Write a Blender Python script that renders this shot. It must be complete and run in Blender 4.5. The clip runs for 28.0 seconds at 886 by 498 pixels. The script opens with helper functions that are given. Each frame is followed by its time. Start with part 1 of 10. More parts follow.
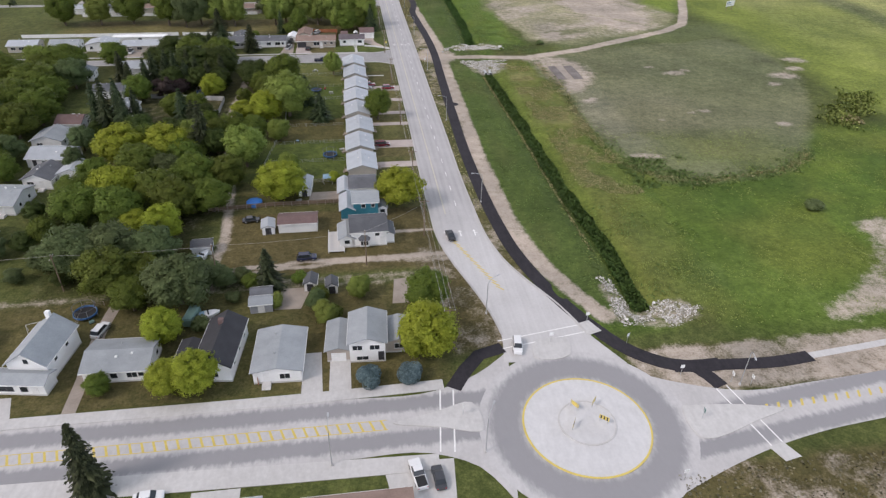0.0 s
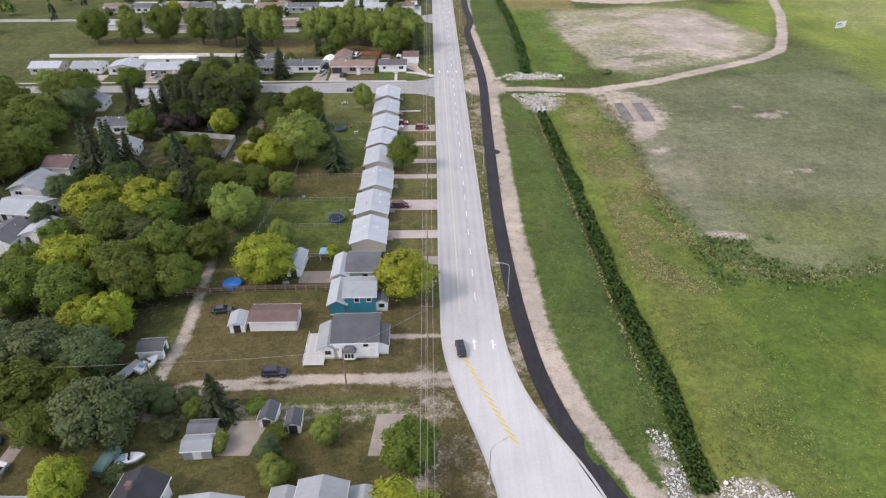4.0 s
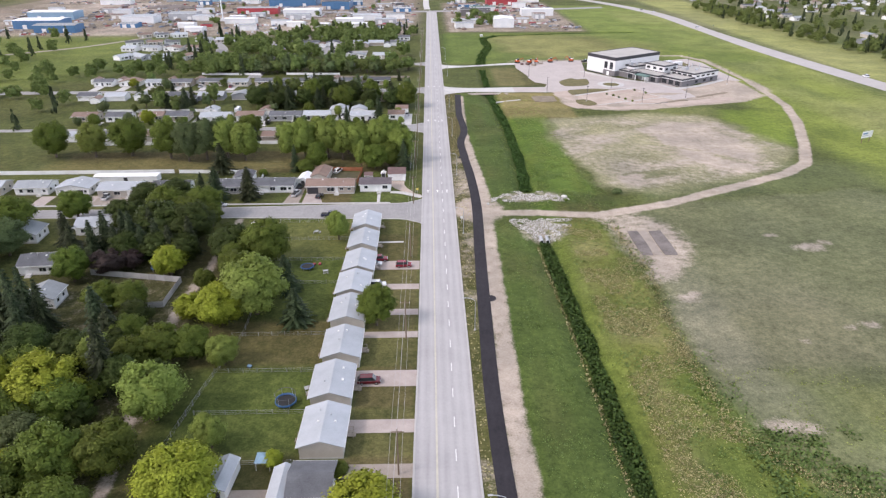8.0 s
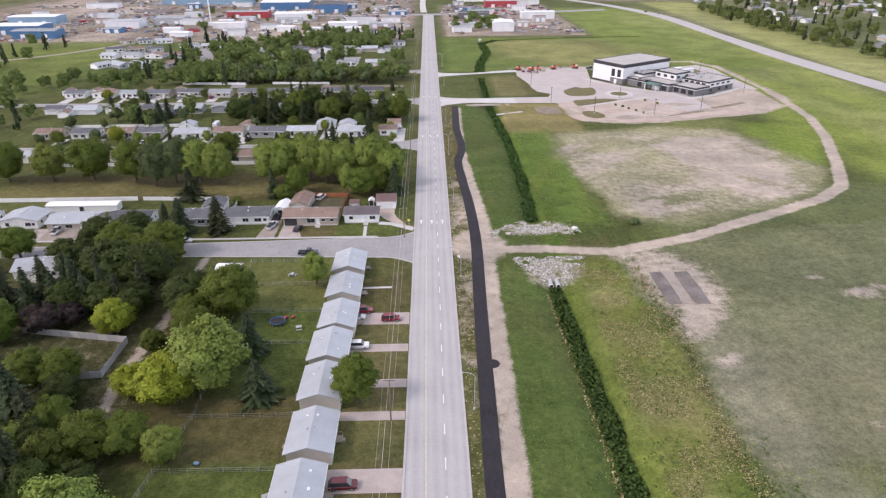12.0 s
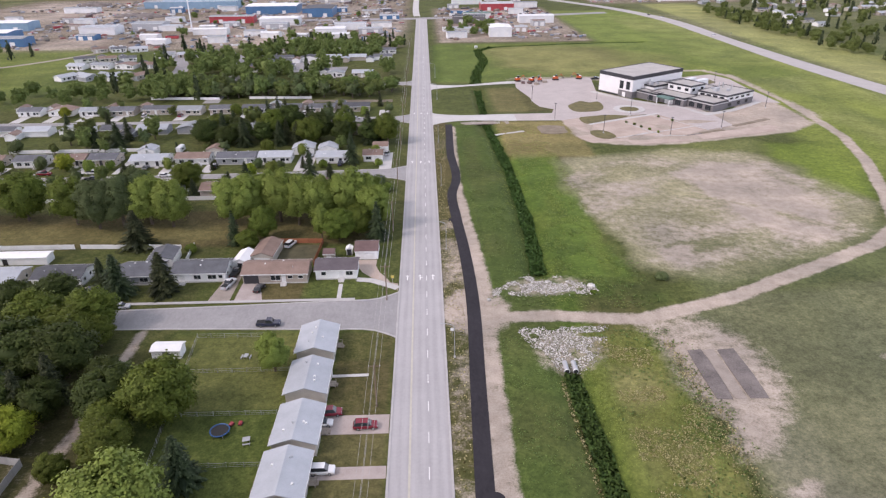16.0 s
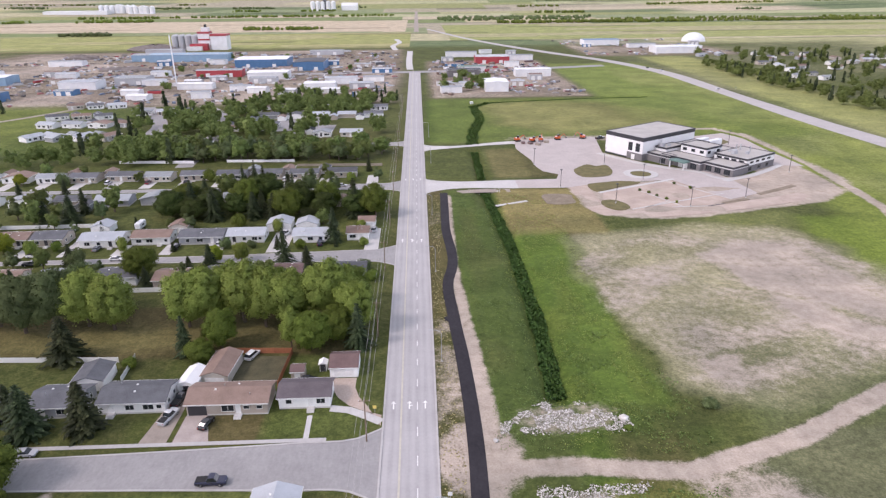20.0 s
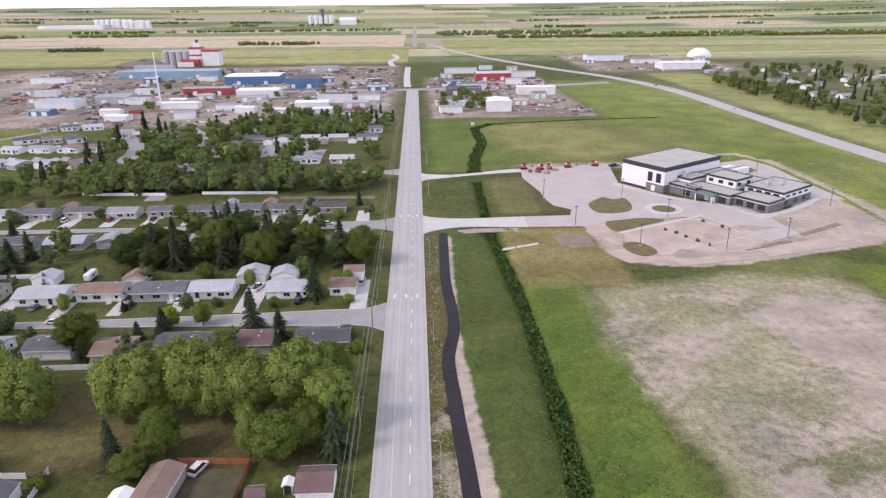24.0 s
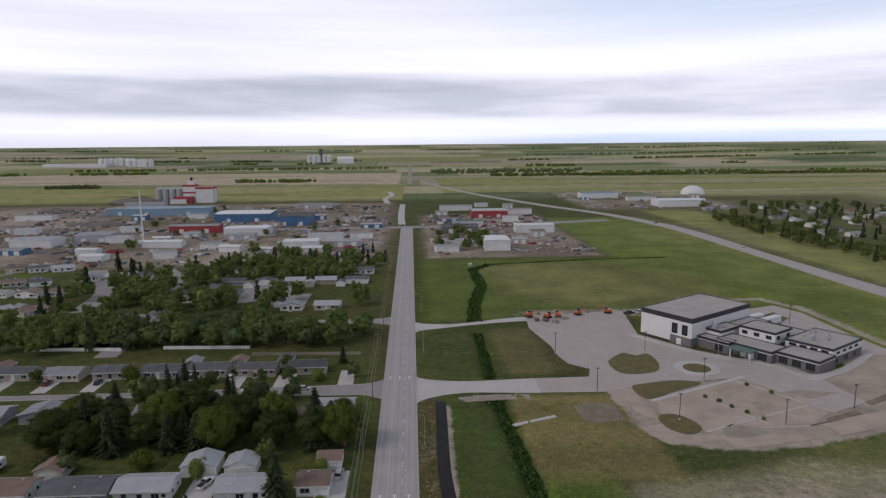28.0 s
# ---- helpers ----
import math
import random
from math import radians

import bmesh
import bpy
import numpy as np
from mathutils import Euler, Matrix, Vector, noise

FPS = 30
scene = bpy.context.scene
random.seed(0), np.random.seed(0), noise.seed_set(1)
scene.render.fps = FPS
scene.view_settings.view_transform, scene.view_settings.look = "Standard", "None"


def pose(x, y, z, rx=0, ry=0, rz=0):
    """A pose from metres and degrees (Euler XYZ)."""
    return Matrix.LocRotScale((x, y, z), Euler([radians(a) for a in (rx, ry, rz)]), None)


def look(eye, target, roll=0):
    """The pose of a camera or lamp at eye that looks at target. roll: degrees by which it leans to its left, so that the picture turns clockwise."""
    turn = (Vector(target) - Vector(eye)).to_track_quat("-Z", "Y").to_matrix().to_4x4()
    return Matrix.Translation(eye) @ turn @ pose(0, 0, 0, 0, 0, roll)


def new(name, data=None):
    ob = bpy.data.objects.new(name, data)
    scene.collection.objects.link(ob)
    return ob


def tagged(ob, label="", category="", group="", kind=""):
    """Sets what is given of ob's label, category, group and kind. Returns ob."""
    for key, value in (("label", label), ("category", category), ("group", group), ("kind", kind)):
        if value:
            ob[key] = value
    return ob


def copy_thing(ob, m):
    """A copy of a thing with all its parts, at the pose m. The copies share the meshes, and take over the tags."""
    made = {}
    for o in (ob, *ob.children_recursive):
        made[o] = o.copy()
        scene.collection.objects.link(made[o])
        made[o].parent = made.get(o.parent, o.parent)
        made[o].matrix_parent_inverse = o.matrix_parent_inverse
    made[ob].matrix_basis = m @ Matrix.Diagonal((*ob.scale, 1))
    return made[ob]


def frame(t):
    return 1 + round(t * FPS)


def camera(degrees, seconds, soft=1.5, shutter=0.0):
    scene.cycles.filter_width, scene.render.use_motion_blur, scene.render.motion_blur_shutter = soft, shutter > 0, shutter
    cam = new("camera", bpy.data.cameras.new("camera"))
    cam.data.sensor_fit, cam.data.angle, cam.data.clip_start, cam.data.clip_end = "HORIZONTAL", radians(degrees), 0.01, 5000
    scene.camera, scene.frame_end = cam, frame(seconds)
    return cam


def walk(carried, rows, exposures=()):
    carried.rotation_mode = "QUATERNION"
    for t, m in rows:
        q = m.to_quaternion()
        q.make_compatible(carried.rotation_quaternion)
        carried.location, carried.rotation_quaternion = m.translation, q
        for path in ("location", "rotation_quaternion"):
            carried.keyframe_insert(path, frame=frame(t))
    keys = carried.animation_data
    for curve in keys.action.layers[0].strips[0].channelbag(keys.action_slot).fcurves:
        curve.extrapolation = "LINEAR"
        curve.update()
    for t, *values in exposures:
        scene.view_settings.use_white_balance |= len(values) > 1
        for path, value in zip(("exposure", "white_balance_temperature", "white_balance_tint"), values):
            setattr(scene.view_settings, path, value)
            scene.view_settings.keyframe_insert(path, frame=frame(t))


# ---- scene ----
cam = camera(68.6, 28.0, soft=1.3)
PATH = [
    (0, (-24.766, -7.942, 87.687), (-24.515, -6.289, 86.59), 1.3),
    (0.5, (-21.535, -2.804, 87.497), (-21.288, -1.149, 86.401), 1.2),
    (1, (-18.952, 2.282, 87.565), (-18.726, 3.939, 86.469), 1.1),
    (1.5, (-16.468, 7.43, 87.851), (-16.28, 9.09, 86.751), 0.9),
    (2, (-14.222, 12.459, 87.748), (-14.045, 14.121, 86.649), 0.8),
    (2.5, (-12.567, 17.439, 87.9), (-12.482, 19.107, 86.8), 0.5),
    (3, (-10.545, 22.509, 87.985), (-10.505, 24.178, 86.884), 0.2),
    (3.5, (-8.931, 27.703, 87.953), (-8.894, 29.371, 86.851), 0.1),
    (5.5, (-4.839, 49.992, 86.272), (-4.81, 51.664, 85.175), -0.4),
    (6, (-4.163, 55.74, 86.456), (-4.133, 57.489, 85.487), -0.4),
    (6.5, (-3.593, 61.607, 86.431), (-3.561, 63.402, 85.549), -0.3),
    (7, (-2.991, 66.641, 86.307), (-2.959, 68.437, 85.429), -0.3),
    (7.5, (-2.467, 70.559, 86.624), (-2.436, 72.356, 85.746), -0.3),
    (8, (-2.177, 73.786, 86.744), (-2.144, 75.582, 85.865), -0.2),
    (8.5, (-2.21, 76.924, 86.764), (-2.173, 78.721, 85.885), -0.2),
    (9, (-1.824, 80.391, 86.781), (-1.788, 82.188, 85.902), -0.2),
    (9.5, (-1.552, 83.958, 86.647), (-1.516, 85.754, 85.769), -0.3),
    (10, (-1.284, 87.641, 86.542), (-1.248, 89.438, 85.665), -0.3),
    (10.5, (-1.258, 91.281, 86.325), (-1.221, 93.078, 85.447), -0.3),
    (11, (-1.013, 95.252, 85.936), (-0.976, 97.05, 85.06), -0.3),
    (11.5, (-0.605, 99.187, 85.686), (-0.568, 100.985, 84.812), -0.3),
    (12, (-0.165, 103.644, 85.675), (-0.13, 105.441, 84.799), -0.4),
    (12.5, (0.092, 108.395, 85.429), (0.128, 110.193, 84.553), -0.4),
    (14.5, (1.315, 127.595, 85.262), (1.358, 129.392, 84.386), -0.5),
    (15, (1.578, 132.434, 85.389), (1.623, 134.232, 84.512), -0.5),
    (15.5, (2.132, 137.186, 85.551), (2.176, 138.983, 84.674), -0.5),
    (16, (2.433, 141.974, 85.588), (2.478, 143.771, 84.712), -0.6),
    (16.5, (2.882, 146.689, 85.837), (2.927, 148.487, 84.961), -0.6),
    (17, (2.962, 151.307, 86.167), (3.009, 153.104, 85.29), -0.6),
    (17.5, (3.182, 155.932, 86.239), (3.23, 157.729, 85.363), -0.6),
    (18, (3.427, 160.61, 85.994), (3.477, 162.408, 85.121), -0.6),
    (18.5, (3.474, 165.391, 86.159), (3.527, 167.189, 85.285), -0.5),
    (19, (3.99, 169.343, 86.272), (4.042, 171.142, 85.401), -0.6),
    (19.5, (4.123, 174.204, 86.37), (4.177, 176.003, 85.498), -0.6),
    (20, (3.627, 179.331, 86.014), (3.691, 181.183, 85.263), -0.6),
    (20.5, (4.132, 183.403, 85.757), (4.194, 185.271, 85.045), -0.6),
    (21, (4.086, 187.987, 85.745), (4.151, 189.855, 85.033), -0.6),
    (21.5, (4.281, 192.516, 85.702), (4.345, 194.384, 84.99), -0.6),
    (23.5, (4.824, 212.547, 86.117), (4.891, 214.413, 85.401), -0.7),
    (24, (4.937, 216.699, 85.816), (5.005, 218.565, 85.101), -0.6),
    (24.5, (4.917, 220.231, 85.091), (4.981, 222.02, 84.2), -0.6),
    (25, (4.809, 226.049, 85.188), (4.872, 227.649, 83.989), -0.4),
    (25.5, (4.791, 232.192, 85.789), (4.857, 233.79, 84.588), -0.3),
    (26, (4.546, 237.288, 85.451), (4.628, 239.124, 84.663), -0.4),
    (26.5, (4.34, 242.161, 84.871), (4.43, 244.054, 84.231), -0.3),
    (27, (4.452, 246.835, 85.154), (4.546, 248.771, 84.661), -0.3),
    (27.5, (5.174, 250.676, 84.637), (5.268, 252.647, 84.31), -0.5),
    (28, (5.375, 255.054, 84.699), (5.469, 257.025, 84.372), -0.5),
]
walk(cam, [(t, look(eye, target, roll)) for t, eye, target, roll in PATH], [(0, -1.13, 6400, 20), (3, -0.83, 6370, 21), (8, -0.75, 6350, 23), (12, -0.85, 6370, 26), (18, -0.97, 6410, 28), (20, -0.88, 6310, 28), (21, -1.03, 6310, 28), (24, -0.93, 6310, 29), (25, -1.2, 6360, 31), (26, -0.83, 6310, 27), (26.7, -0.98, 6310, 25), (27.0, -1.03, 6310, 24), (27.4, -1.68, 6310, 22), (28, -2.33, 6360, 20)])

# ---------------------------------------------------------------- light
SUN_ELEV, SUN_FROM = 42.0, (-0.88, -0.38)
world = bpy.data.worlds.new("sky")
scene.world = world
world.use_nodes = True
wn, wl = world.node_tree.nodes, world.node_tree.links
sky = wn.new("ShaderNodeTexSky")
sky.sky_type, sky.sun_disc = "NISHITA", False
sky.sun_elevation = radians(SUN_ELEV)
sky.sun_rotation = math.atan2(SUN_FROM[0], SUN_FROM[1])
sky.air_density, sky.dust_density = 1.2, 2.0
wc = wn.new("ShaderNodeTexCoord")
wm = wn.new("ShaderNodeMapping")
wm.inputs["Scale"].default_value = (2.2, 2.2, 16.0)
wl.new(wc.outputs["Generated"], wm.inputs["Vector"])
cn = wn.new("ShaderNodeTexNoise")
cn.inputs["Scale"].default_value, cn.inputs["Detail"].default_value = 1.3, 7.0
cn.inputs["Roughness"].default_value = 0.55
wl.new(wm.outputs[0], cn.inputs["Vector"])
cr = wn.new("ShaderNodeValToRGB")
cr.color_ramp.elements[0].position, cr.color_ramp.elements[1].position = 0.1, 0.3
wl.new(cn.outputs["Fac"], cr.inputs["Fac"])
wm2 = wn.new("ShaderNodeMapping")
wm2.inputs["Scale"].default_value, wm2.inputs["Location"].default_value = (0.7, 0.7, 14.0), (5.0, 2.0, 3.3)
wl.new(wc.outputs["Generated"], wm2.inputs["Vector"])
cn2 = wn.new("ShaderNodeTexNoise")
cn2.inputs["Scale"].default_value, cn2.inputs["Detail"].default_value = 1.0, 6.0
wl.new(wm2.outputs[0], cn2.inputs["Vector"])
cr2 = wn.new("ShaderNodeValToRGB")
cr2.color_ramp.elements[0].position, cr2.color_ramp.elements[0].color = 0.30, (21.5, 22.6, 24.0, 1)
cr2.color_ramp.elements[1].position, cr2.color_ramp.elements[1].color = 0.60, (29.2, 30.5, 31.8, 1)
wl.new(cn2.outputs["Fac"], cr2.inputs["Fac"])
cm = wn.new("ShaderNodeMix")
cm.data_type = "RGBA"
wl.new(cr2.outputs["Color"], cm.inputs["B"])
wl.new(cr.outputs["Color"], cm.inputs["Factor"])
lift = wn.new("ShaderNodeMix")
lift.data_type, lift.blend_type = "RGBA", "MULTIPLY"
lift.inputs["Factor"].default_value, lift.inputs["B"].default_value = 1.0, (3.2, 3.0, 2.8, 1)
wl.new(sky.outputs[0], lift.inputs["A"])
wl.new(lift.outputs["Result"], cm.inputs["A"])
# hazy cloud glows brighter low over the horizon
wz = wn.new("ShaderNodeSeparateXYZ")
wl.new(wc.outputs["Generated"], wz.inputs[0])
low = wn.new("ShaderNodeMapRange")
low.interpolation_type = "SMOOTHSTEP"
low.inputs["From Min"].default_value, low.inputs["From Max"].default_value = 0.1, 0.45
low.inputs["To Min"].default_value, low.inputs["To Max"].default_value = 1.75, 0.54
wl.new(wz.outputs["Z"], low.inputs["Value"])
glow = wn.new("ShaderNodeVectorMath")
glow.operation = "SCALE"
wl.new(cm.outputs["Result"], glow.inputs[0])
wl.new(low.outputs["Result"], glow.inputs["Scale"])
bg = wn["Background"]
bg.inputs["Strength"].default_value = 0.105
# a grey cloud bank lies over a bright gap at the horizon, and the east is clearer and bluer
edge = wn.new("ShaderNodeMath")
edge.operation = "MULTIPLY_ADD"
edge.inputs[1].default_value = 0.1
wl.new(cn2.outputs["Fac"], edge.inputs[0])
sink = wn.new("ShaderNodeMath")
sink.operation = "SUBTRACT"
sink.inputs[1].default_value = 0.05
wl.new(wz.outputs["Z"], sink.inputs[0])
wl.new(sink.outputs[0], edge.inputs[2])


def sky_step(value, low_end, high_end, a=0.0, b=1.0):
    k = wn.new("ShaderNodeMapRange")
    k.interpolation_type = "SMOOTHSTEP"
    k.inputs["From Min"].default_value, k.inputs["From Max"].default_value = low_end, high_end
    k.inputs["To Min"].default_value, k.inputs["To Max"].default_value = a, b
    wl.new(value, k.inputs["Value"])
    return k.outputs["Result"]


def sky_times(a, b):
    k = wn.new("ShaderNodeMath")
    k.operation = "MULTIPLY"
    wl.new(a, k.inputs[0])
    wl.new(b, k.inputs[1])
    return k.outputs[0]


def sky_tint(colour, factor, tint_colour):
    k = wn.new("ShaderNodeMix")
    k.data_type, k.blend_type = "RGBA", "MULTIPLY"
    k.inputs["B"].default_value = (*tint_colour, 1)
    wl.new(colour, k.inputs["A"])
    wl.new(factor, k.inputs["Factor"])
    return k.outputs["Result"]


eastward = sky_step(wz.outputs["X"], -0.1, 0.45)
bank = sky_times(sky_step(edge.outputs[0], 0.026, 0.05), sky_step(edge.outputs[0], 0.078, 0.104, 1.0, 0.0))
bank = sky_times(bank, sky_step(cn.outputs["Fac"], 0.3, 0.6, 0.45, 1.0))
over = sky_tint(glow.outputs[0], bank, (0.55, 0.58, 0.62))
over = sky_tint(over, sky_step(edge.outputs[0], 0.0, 0.03, 0.55, 0.0), (0.62, 0.66, 0.7))
over = sky_tint(over, sky_times(sky_step(edge.outputs[0], 0.0, 0.04, 1.0, 0.0), eastward), (0.6, 0.72, 0.86))
over = sky_tint(over, sky_times(sky_step(wz.outputs["Z"], 0.1, 0.2), eastward), (0.72, 0.85, 0.96))
wl.new(over, bg.inputs["Color"])

sun = new("sun", bpy.data.lights.new("sun", "SUN"))
sun.data.energy, sun.data.angle, sun.data.color = 3.7, radians(14.0), (1.0, 0.94, 0.85)
sd = Vector((SUN_FROM[0], SUN_FROM[1], math.tan(radians(SUN_ELEV)))).normalized()
sun.matrix_basis = look(sd * 100, (0, 0, 0))


# ---------------------------------------------------------------- materials
def nodes_of(name):
    m = bpy.data.materials.new(name)
    m.use_nodes = True
    return m, m.node_tree.nodes, m.node_tree.links, m.node_tree.nodes["Principled BSDF"]


def ramp(n, l, fac, stops):
    r = n.new("ShaderNodeValToRGB")
    e = r.color_ramp.elements
    while len(e) < len(stops):
        e.new(0.5)
    for k, (p, c) in zip(e, stops):
        k.position, k.color = p, (*c, 1)
    l.new(fac, r.inputs["Fac"])
    return r.outputs["Color"]


def noise_fac(n, l, scale, detail=4.0, vec=None, rough=0.6):
    t = n.new("ShaderNodeTexNoise")
    t.inputs["Scale"].default_value, t.inputs["Detail"].default_value = scale, detail
    t.inputs["Roughness"].default_value = rough
    if vec is None:
        vec = n.new("ShaderNodeTexCoord").outputs["Object"]
    l.new(vec, t.inputs["Vector"])
    return t.outputs["Fac"]


def mix(n, l, a, b, fac, mode="MIX"):
    m = n.new("ShaderNodeMix")
    m.data_type, m.blend_type = "RGBA", mode
    for sock, v in ((m.inputs["A"], a), (m.inputs["B"], b), (m.inputs["Factor"], fac)):
        if isinstance(v, tuple):
            sock.default_value = (*v, 1)
        elif isinstance(v, (int, float)):
            sock.default_value = v
        else:
            l.new(v, sock)
    return m.outputs["Result"]


def math_node(n, l, op, a, b=0.0, c=None):
    m = n.new("ShaderNodeMath")
    m.operation = op
    for sock, v in zip(m.inputs, (a, b, c)):
        if v is None:
            continue
        if isinstance(v, (int, float)):
            sock.default_value = v
        else:
            l.new(v, sock)
    return m.outputs[0]


def bump(n, l, p, height, strength, dist=0.05):
    b = n.new("ShaderNodeBump")
    b.inputs["Strength"].default_value, b.inputs["Distance"].default_value = strength, dist
    l.new(height, b.inputs["Height"])
    l.new(b.outputs[0], p.inputs["Normal"])


def surface(name, dark, light, rough=0.8, big=0.25, small=3.0, bmp=0.3, vary=0.0, metal=0.0, stripes=0.0, axis="Z"):
    """A weathered surface: two scales of variation, optional lap lines, and a spread between objects."""
    m, n, l, p = nodes_of(name)
    a = noise_fac(n, l, big, 5)
    b = noise_fac(n, l, small, 3)
    f = math_node(n, l, "ADD", math_node(n, l, "MULTIPLY", a, 0.6), math_node(n, l, "MULTIPLY", b, 0.4))
    col = ramp(n, l, f, [(0.32, dark), (0.68, light)])
    if vary:
        oi = n.new("ShaderNodeObjectInfo")
        hs = n.new("ShaderNodeHueSaturation")
        l.new(math_node(n, l, "MULTIPLY_ADD", oi.outputs["Random"], vary, 1 - vary / 2), hs.inputs["Value"])
        l.new(col, hs.inputs["Color"])
        col = hs.outputs["Color"]
    l.new(col, p.inputs["Base Color"])
    p.inputs["Roughness"].default_value, p.inputs["Metallic"].default_value = rough, metal
    hgt = b
    if stripes:
        tc = n.new("ShaderNodeTexCoord").outputs["Object"]
        w = n.new("ShaderNodeTexWave")
        w.wave_type, w.bands_direction, w.wave_profile = "BANDS", axis, "SAW"
        w.inputs["Scale"].default_value = stripes
        w.inputs["Distortion"].default_value = 0.15
        l.new(tc, w.inputs["Vector"])
        hgt = math_node(n, l, "ADD", math_node(n, l, "MULTIPLY", b, 0.3), w.outputs["Fac"])
    bump(n, l, p, hgt, bmp, 0.04)
    return m


def plain(name, col, rough=0.5, metal=0.0):
    d = tuple(c * 0.85 for c in col)
    return surface(name, d, tuple(min(1, c * 1.1) for c in col), rough, 0.8, 9.0, 0.08, metal=metal)


def leaves(name, dark, light, spread=0.5, hue=0.03):
    """Leaf or blade colour: a small spread from leaf to leaf, patches within a crown, and a spread between plants."""
    m, n, l, p = nodes_of(name)
    g = n.new("ShaderNodeNewGeometry")
    oi = n.new("ShaderNodeObjectInfo")
    col = ramp(n, l, g.outputs["Random Per Island"], [(0.0, dark), (0.6, tuple((a + b) / 2 for a, b in zip(dark, light))), (1.0, light)])
    big = noise_fac(n, l, 0.45, 3)
    hs = n.new("ShaderNodeHueSaturation")
    l.new(col, hs.inputs["Color"])
    l.new(math_node(n, l, "MULTIPLY_ADD", oi.outputs["Random"], hue * 2, 0.5 - hue), hs.inputs["Hue"])
    v = math_node(n, l, "MULTIPLY_ADD", oi.outputs["Random"], spread, 1 - spread / 2)
    l.new(math_node(n, l, "MULTIPLY", v, math_node(n, l, "MULTIPLY_ADD", big, 0.9, 0.55)), hs.inputs["Value"])
    l.new(hs.outputs["Color"], p.inputs["Base Color"])
    p.inputs["Roughness"].default_value = 0.65
    p.inputs["Specular IOR Level"].default_value = 0.2
    tr = n.new("ShaderNodeBsdfTranslucent")
    l.new(hs.outputs["Color"], tr.inputs["Color"])
    mx = n.new("ShaderNodeMixShader")
    mx.inputs[0].default_value = 0.2
    l.new(p.outputs[0], mx.inputs[1])
    l.new(tr.outputs[0], mx.inputs[2])
    l.new(mx.outputs[0], n["Material Output"].inputs["Surface"])
    return m


def ground_material():
    """Grass, dry grass, bare dirt and dusty turf, spread by the cover that the ground sheet carries."""
    m, n, l, p = nodes_of("ground")
    tc = n.new("ShaderNodeTexCoord").outputs["Object"]
    at = n.new("ShaderNodeAttribute")
    at.attribute_name = "cover"
    sep = n.new("ShaderNodeSeparateColor")
    l.new(at.outputs["Color"], sep.inputs[0])
    f1, f2, f3 = noise_fac(n, l, 0.045, 6, tc), noise_fac(n, l, 0.35, 5, tc, 0.65), noise_fac(n, l, 2.2, 4, tc, 0.7)
    fine = math_node(n, l, "ADD", math_node(n, l, "MULTIPLY", f2, 0.5), math_node(n, l, "MULTIPLY", f3, 0.5))
    ragged = math_node(n, l, "SUBTRACT", math_node(n, l, "MULTIPLY", math_node(n, l, "ADD", math_node(n, l, "MULTIPLY", f2, 0.6), math_node(n, l, "MULTIPLY", f3, 0.4)), 1.6), 0.8)

    def spread(sock, soft=0.22, rag=0.6):
        mr = n.new("ShaderNodeMapRange")
        mr.interpolation_type = "SMOOTHSTEP"
        l.new(math_node(n, l, "ADD", sock, math_node(n, l, "MULTIPLY", ragged, rag)), mr.inputs["Value"])
        mr.inputs["From Min"].default_value, mr.inputs["From Max"].default_value = 0.5 - soft, 0.5 + soft
        return mr.outputs["Result"]

    green = ramp(n, l, fine, [(0.32, (0.044, 0.058, 0.018)), (0.5, (0.098, 0.118, 0.036)), (0.68, (0.175, 0.19, 0.064))])
    lush = ramp(n, l, fine, [(0.3, (0.034, 0.06, 0.012)), (0.5, (0.085, 0.135, 0.026)), (0.7, (0.175, 0.225, 0.048))])
    dry = ramp(n, l, fine, [(0.28, (0.072, 0.058, 0.026)), (0.5, (0.13, 0.107, 0.048)), (0.72, (0.215, 0.18, 0.09))])
    dirt = ramp(n, l, fine, [(0.28, (0.33, 0.27, 0.22)), (0.5, (0.49, 0.415, 0.35)), (0.72, (0.64, 0.555, 0.48))])
    dust_haze = ramp(n, l, fine, [(0.32, (0.115, 0.125, 0.06)), (0.5, (0.2, 0.205, 0.105)), (0.68, (0.32, 0.31, 0.19))])
    c = mix(n, l, green, lush, spread(sep.outputs["Blue"], 0.4))
    c = mix(n, l, c, dry, spread(sep.outputs["Green"], 0.4))
    c = mix(n, l, c, dust_haze, spread(at.outputs["Alpha"], 0.4))
    # the field tints also hold painted wood shade and far haze
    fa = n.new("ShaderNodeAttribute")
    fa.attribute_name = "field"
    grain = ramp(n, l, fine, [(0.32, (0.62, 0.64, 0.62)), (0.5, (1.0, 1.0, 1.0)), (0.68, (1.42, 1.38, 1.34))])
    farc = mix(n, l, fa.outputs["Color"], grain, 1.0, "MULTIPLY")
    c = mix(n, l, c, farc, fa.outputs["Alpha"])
    clump = noise_fac(n, l, 0.9, 3, tc, 0.75)
    c = mix(n, l, c, ramp(n, l, clump, [(0.34, (0.68, 0.7, 0.68)), (0.5, (1.0, 1.0, 1.0)), (0.66, (1.3, 1.27, 1.22))]), 0.75, "MULTIPLY")
    c = mix(n, l, c, dirt, spread(sep.outputs["Red"], 0.24, 0.9))
    tone = ramp(n, l, f1, [(0.3, (0.6, 0.62, 0.6)), (0.7, (1.06, 1.04, 1.0))])
    c = mix(n, l, c, tone, 1.0, "MULTIPLY")
    l.new(c, p.inputs["Base Color"])
    p.inputs["Roughness"].default_value = 0.95
    p.inputs["Specular IOR Level"].default_value = 0.1
    bump(n, l, p, fine, 0.8, 0.35)
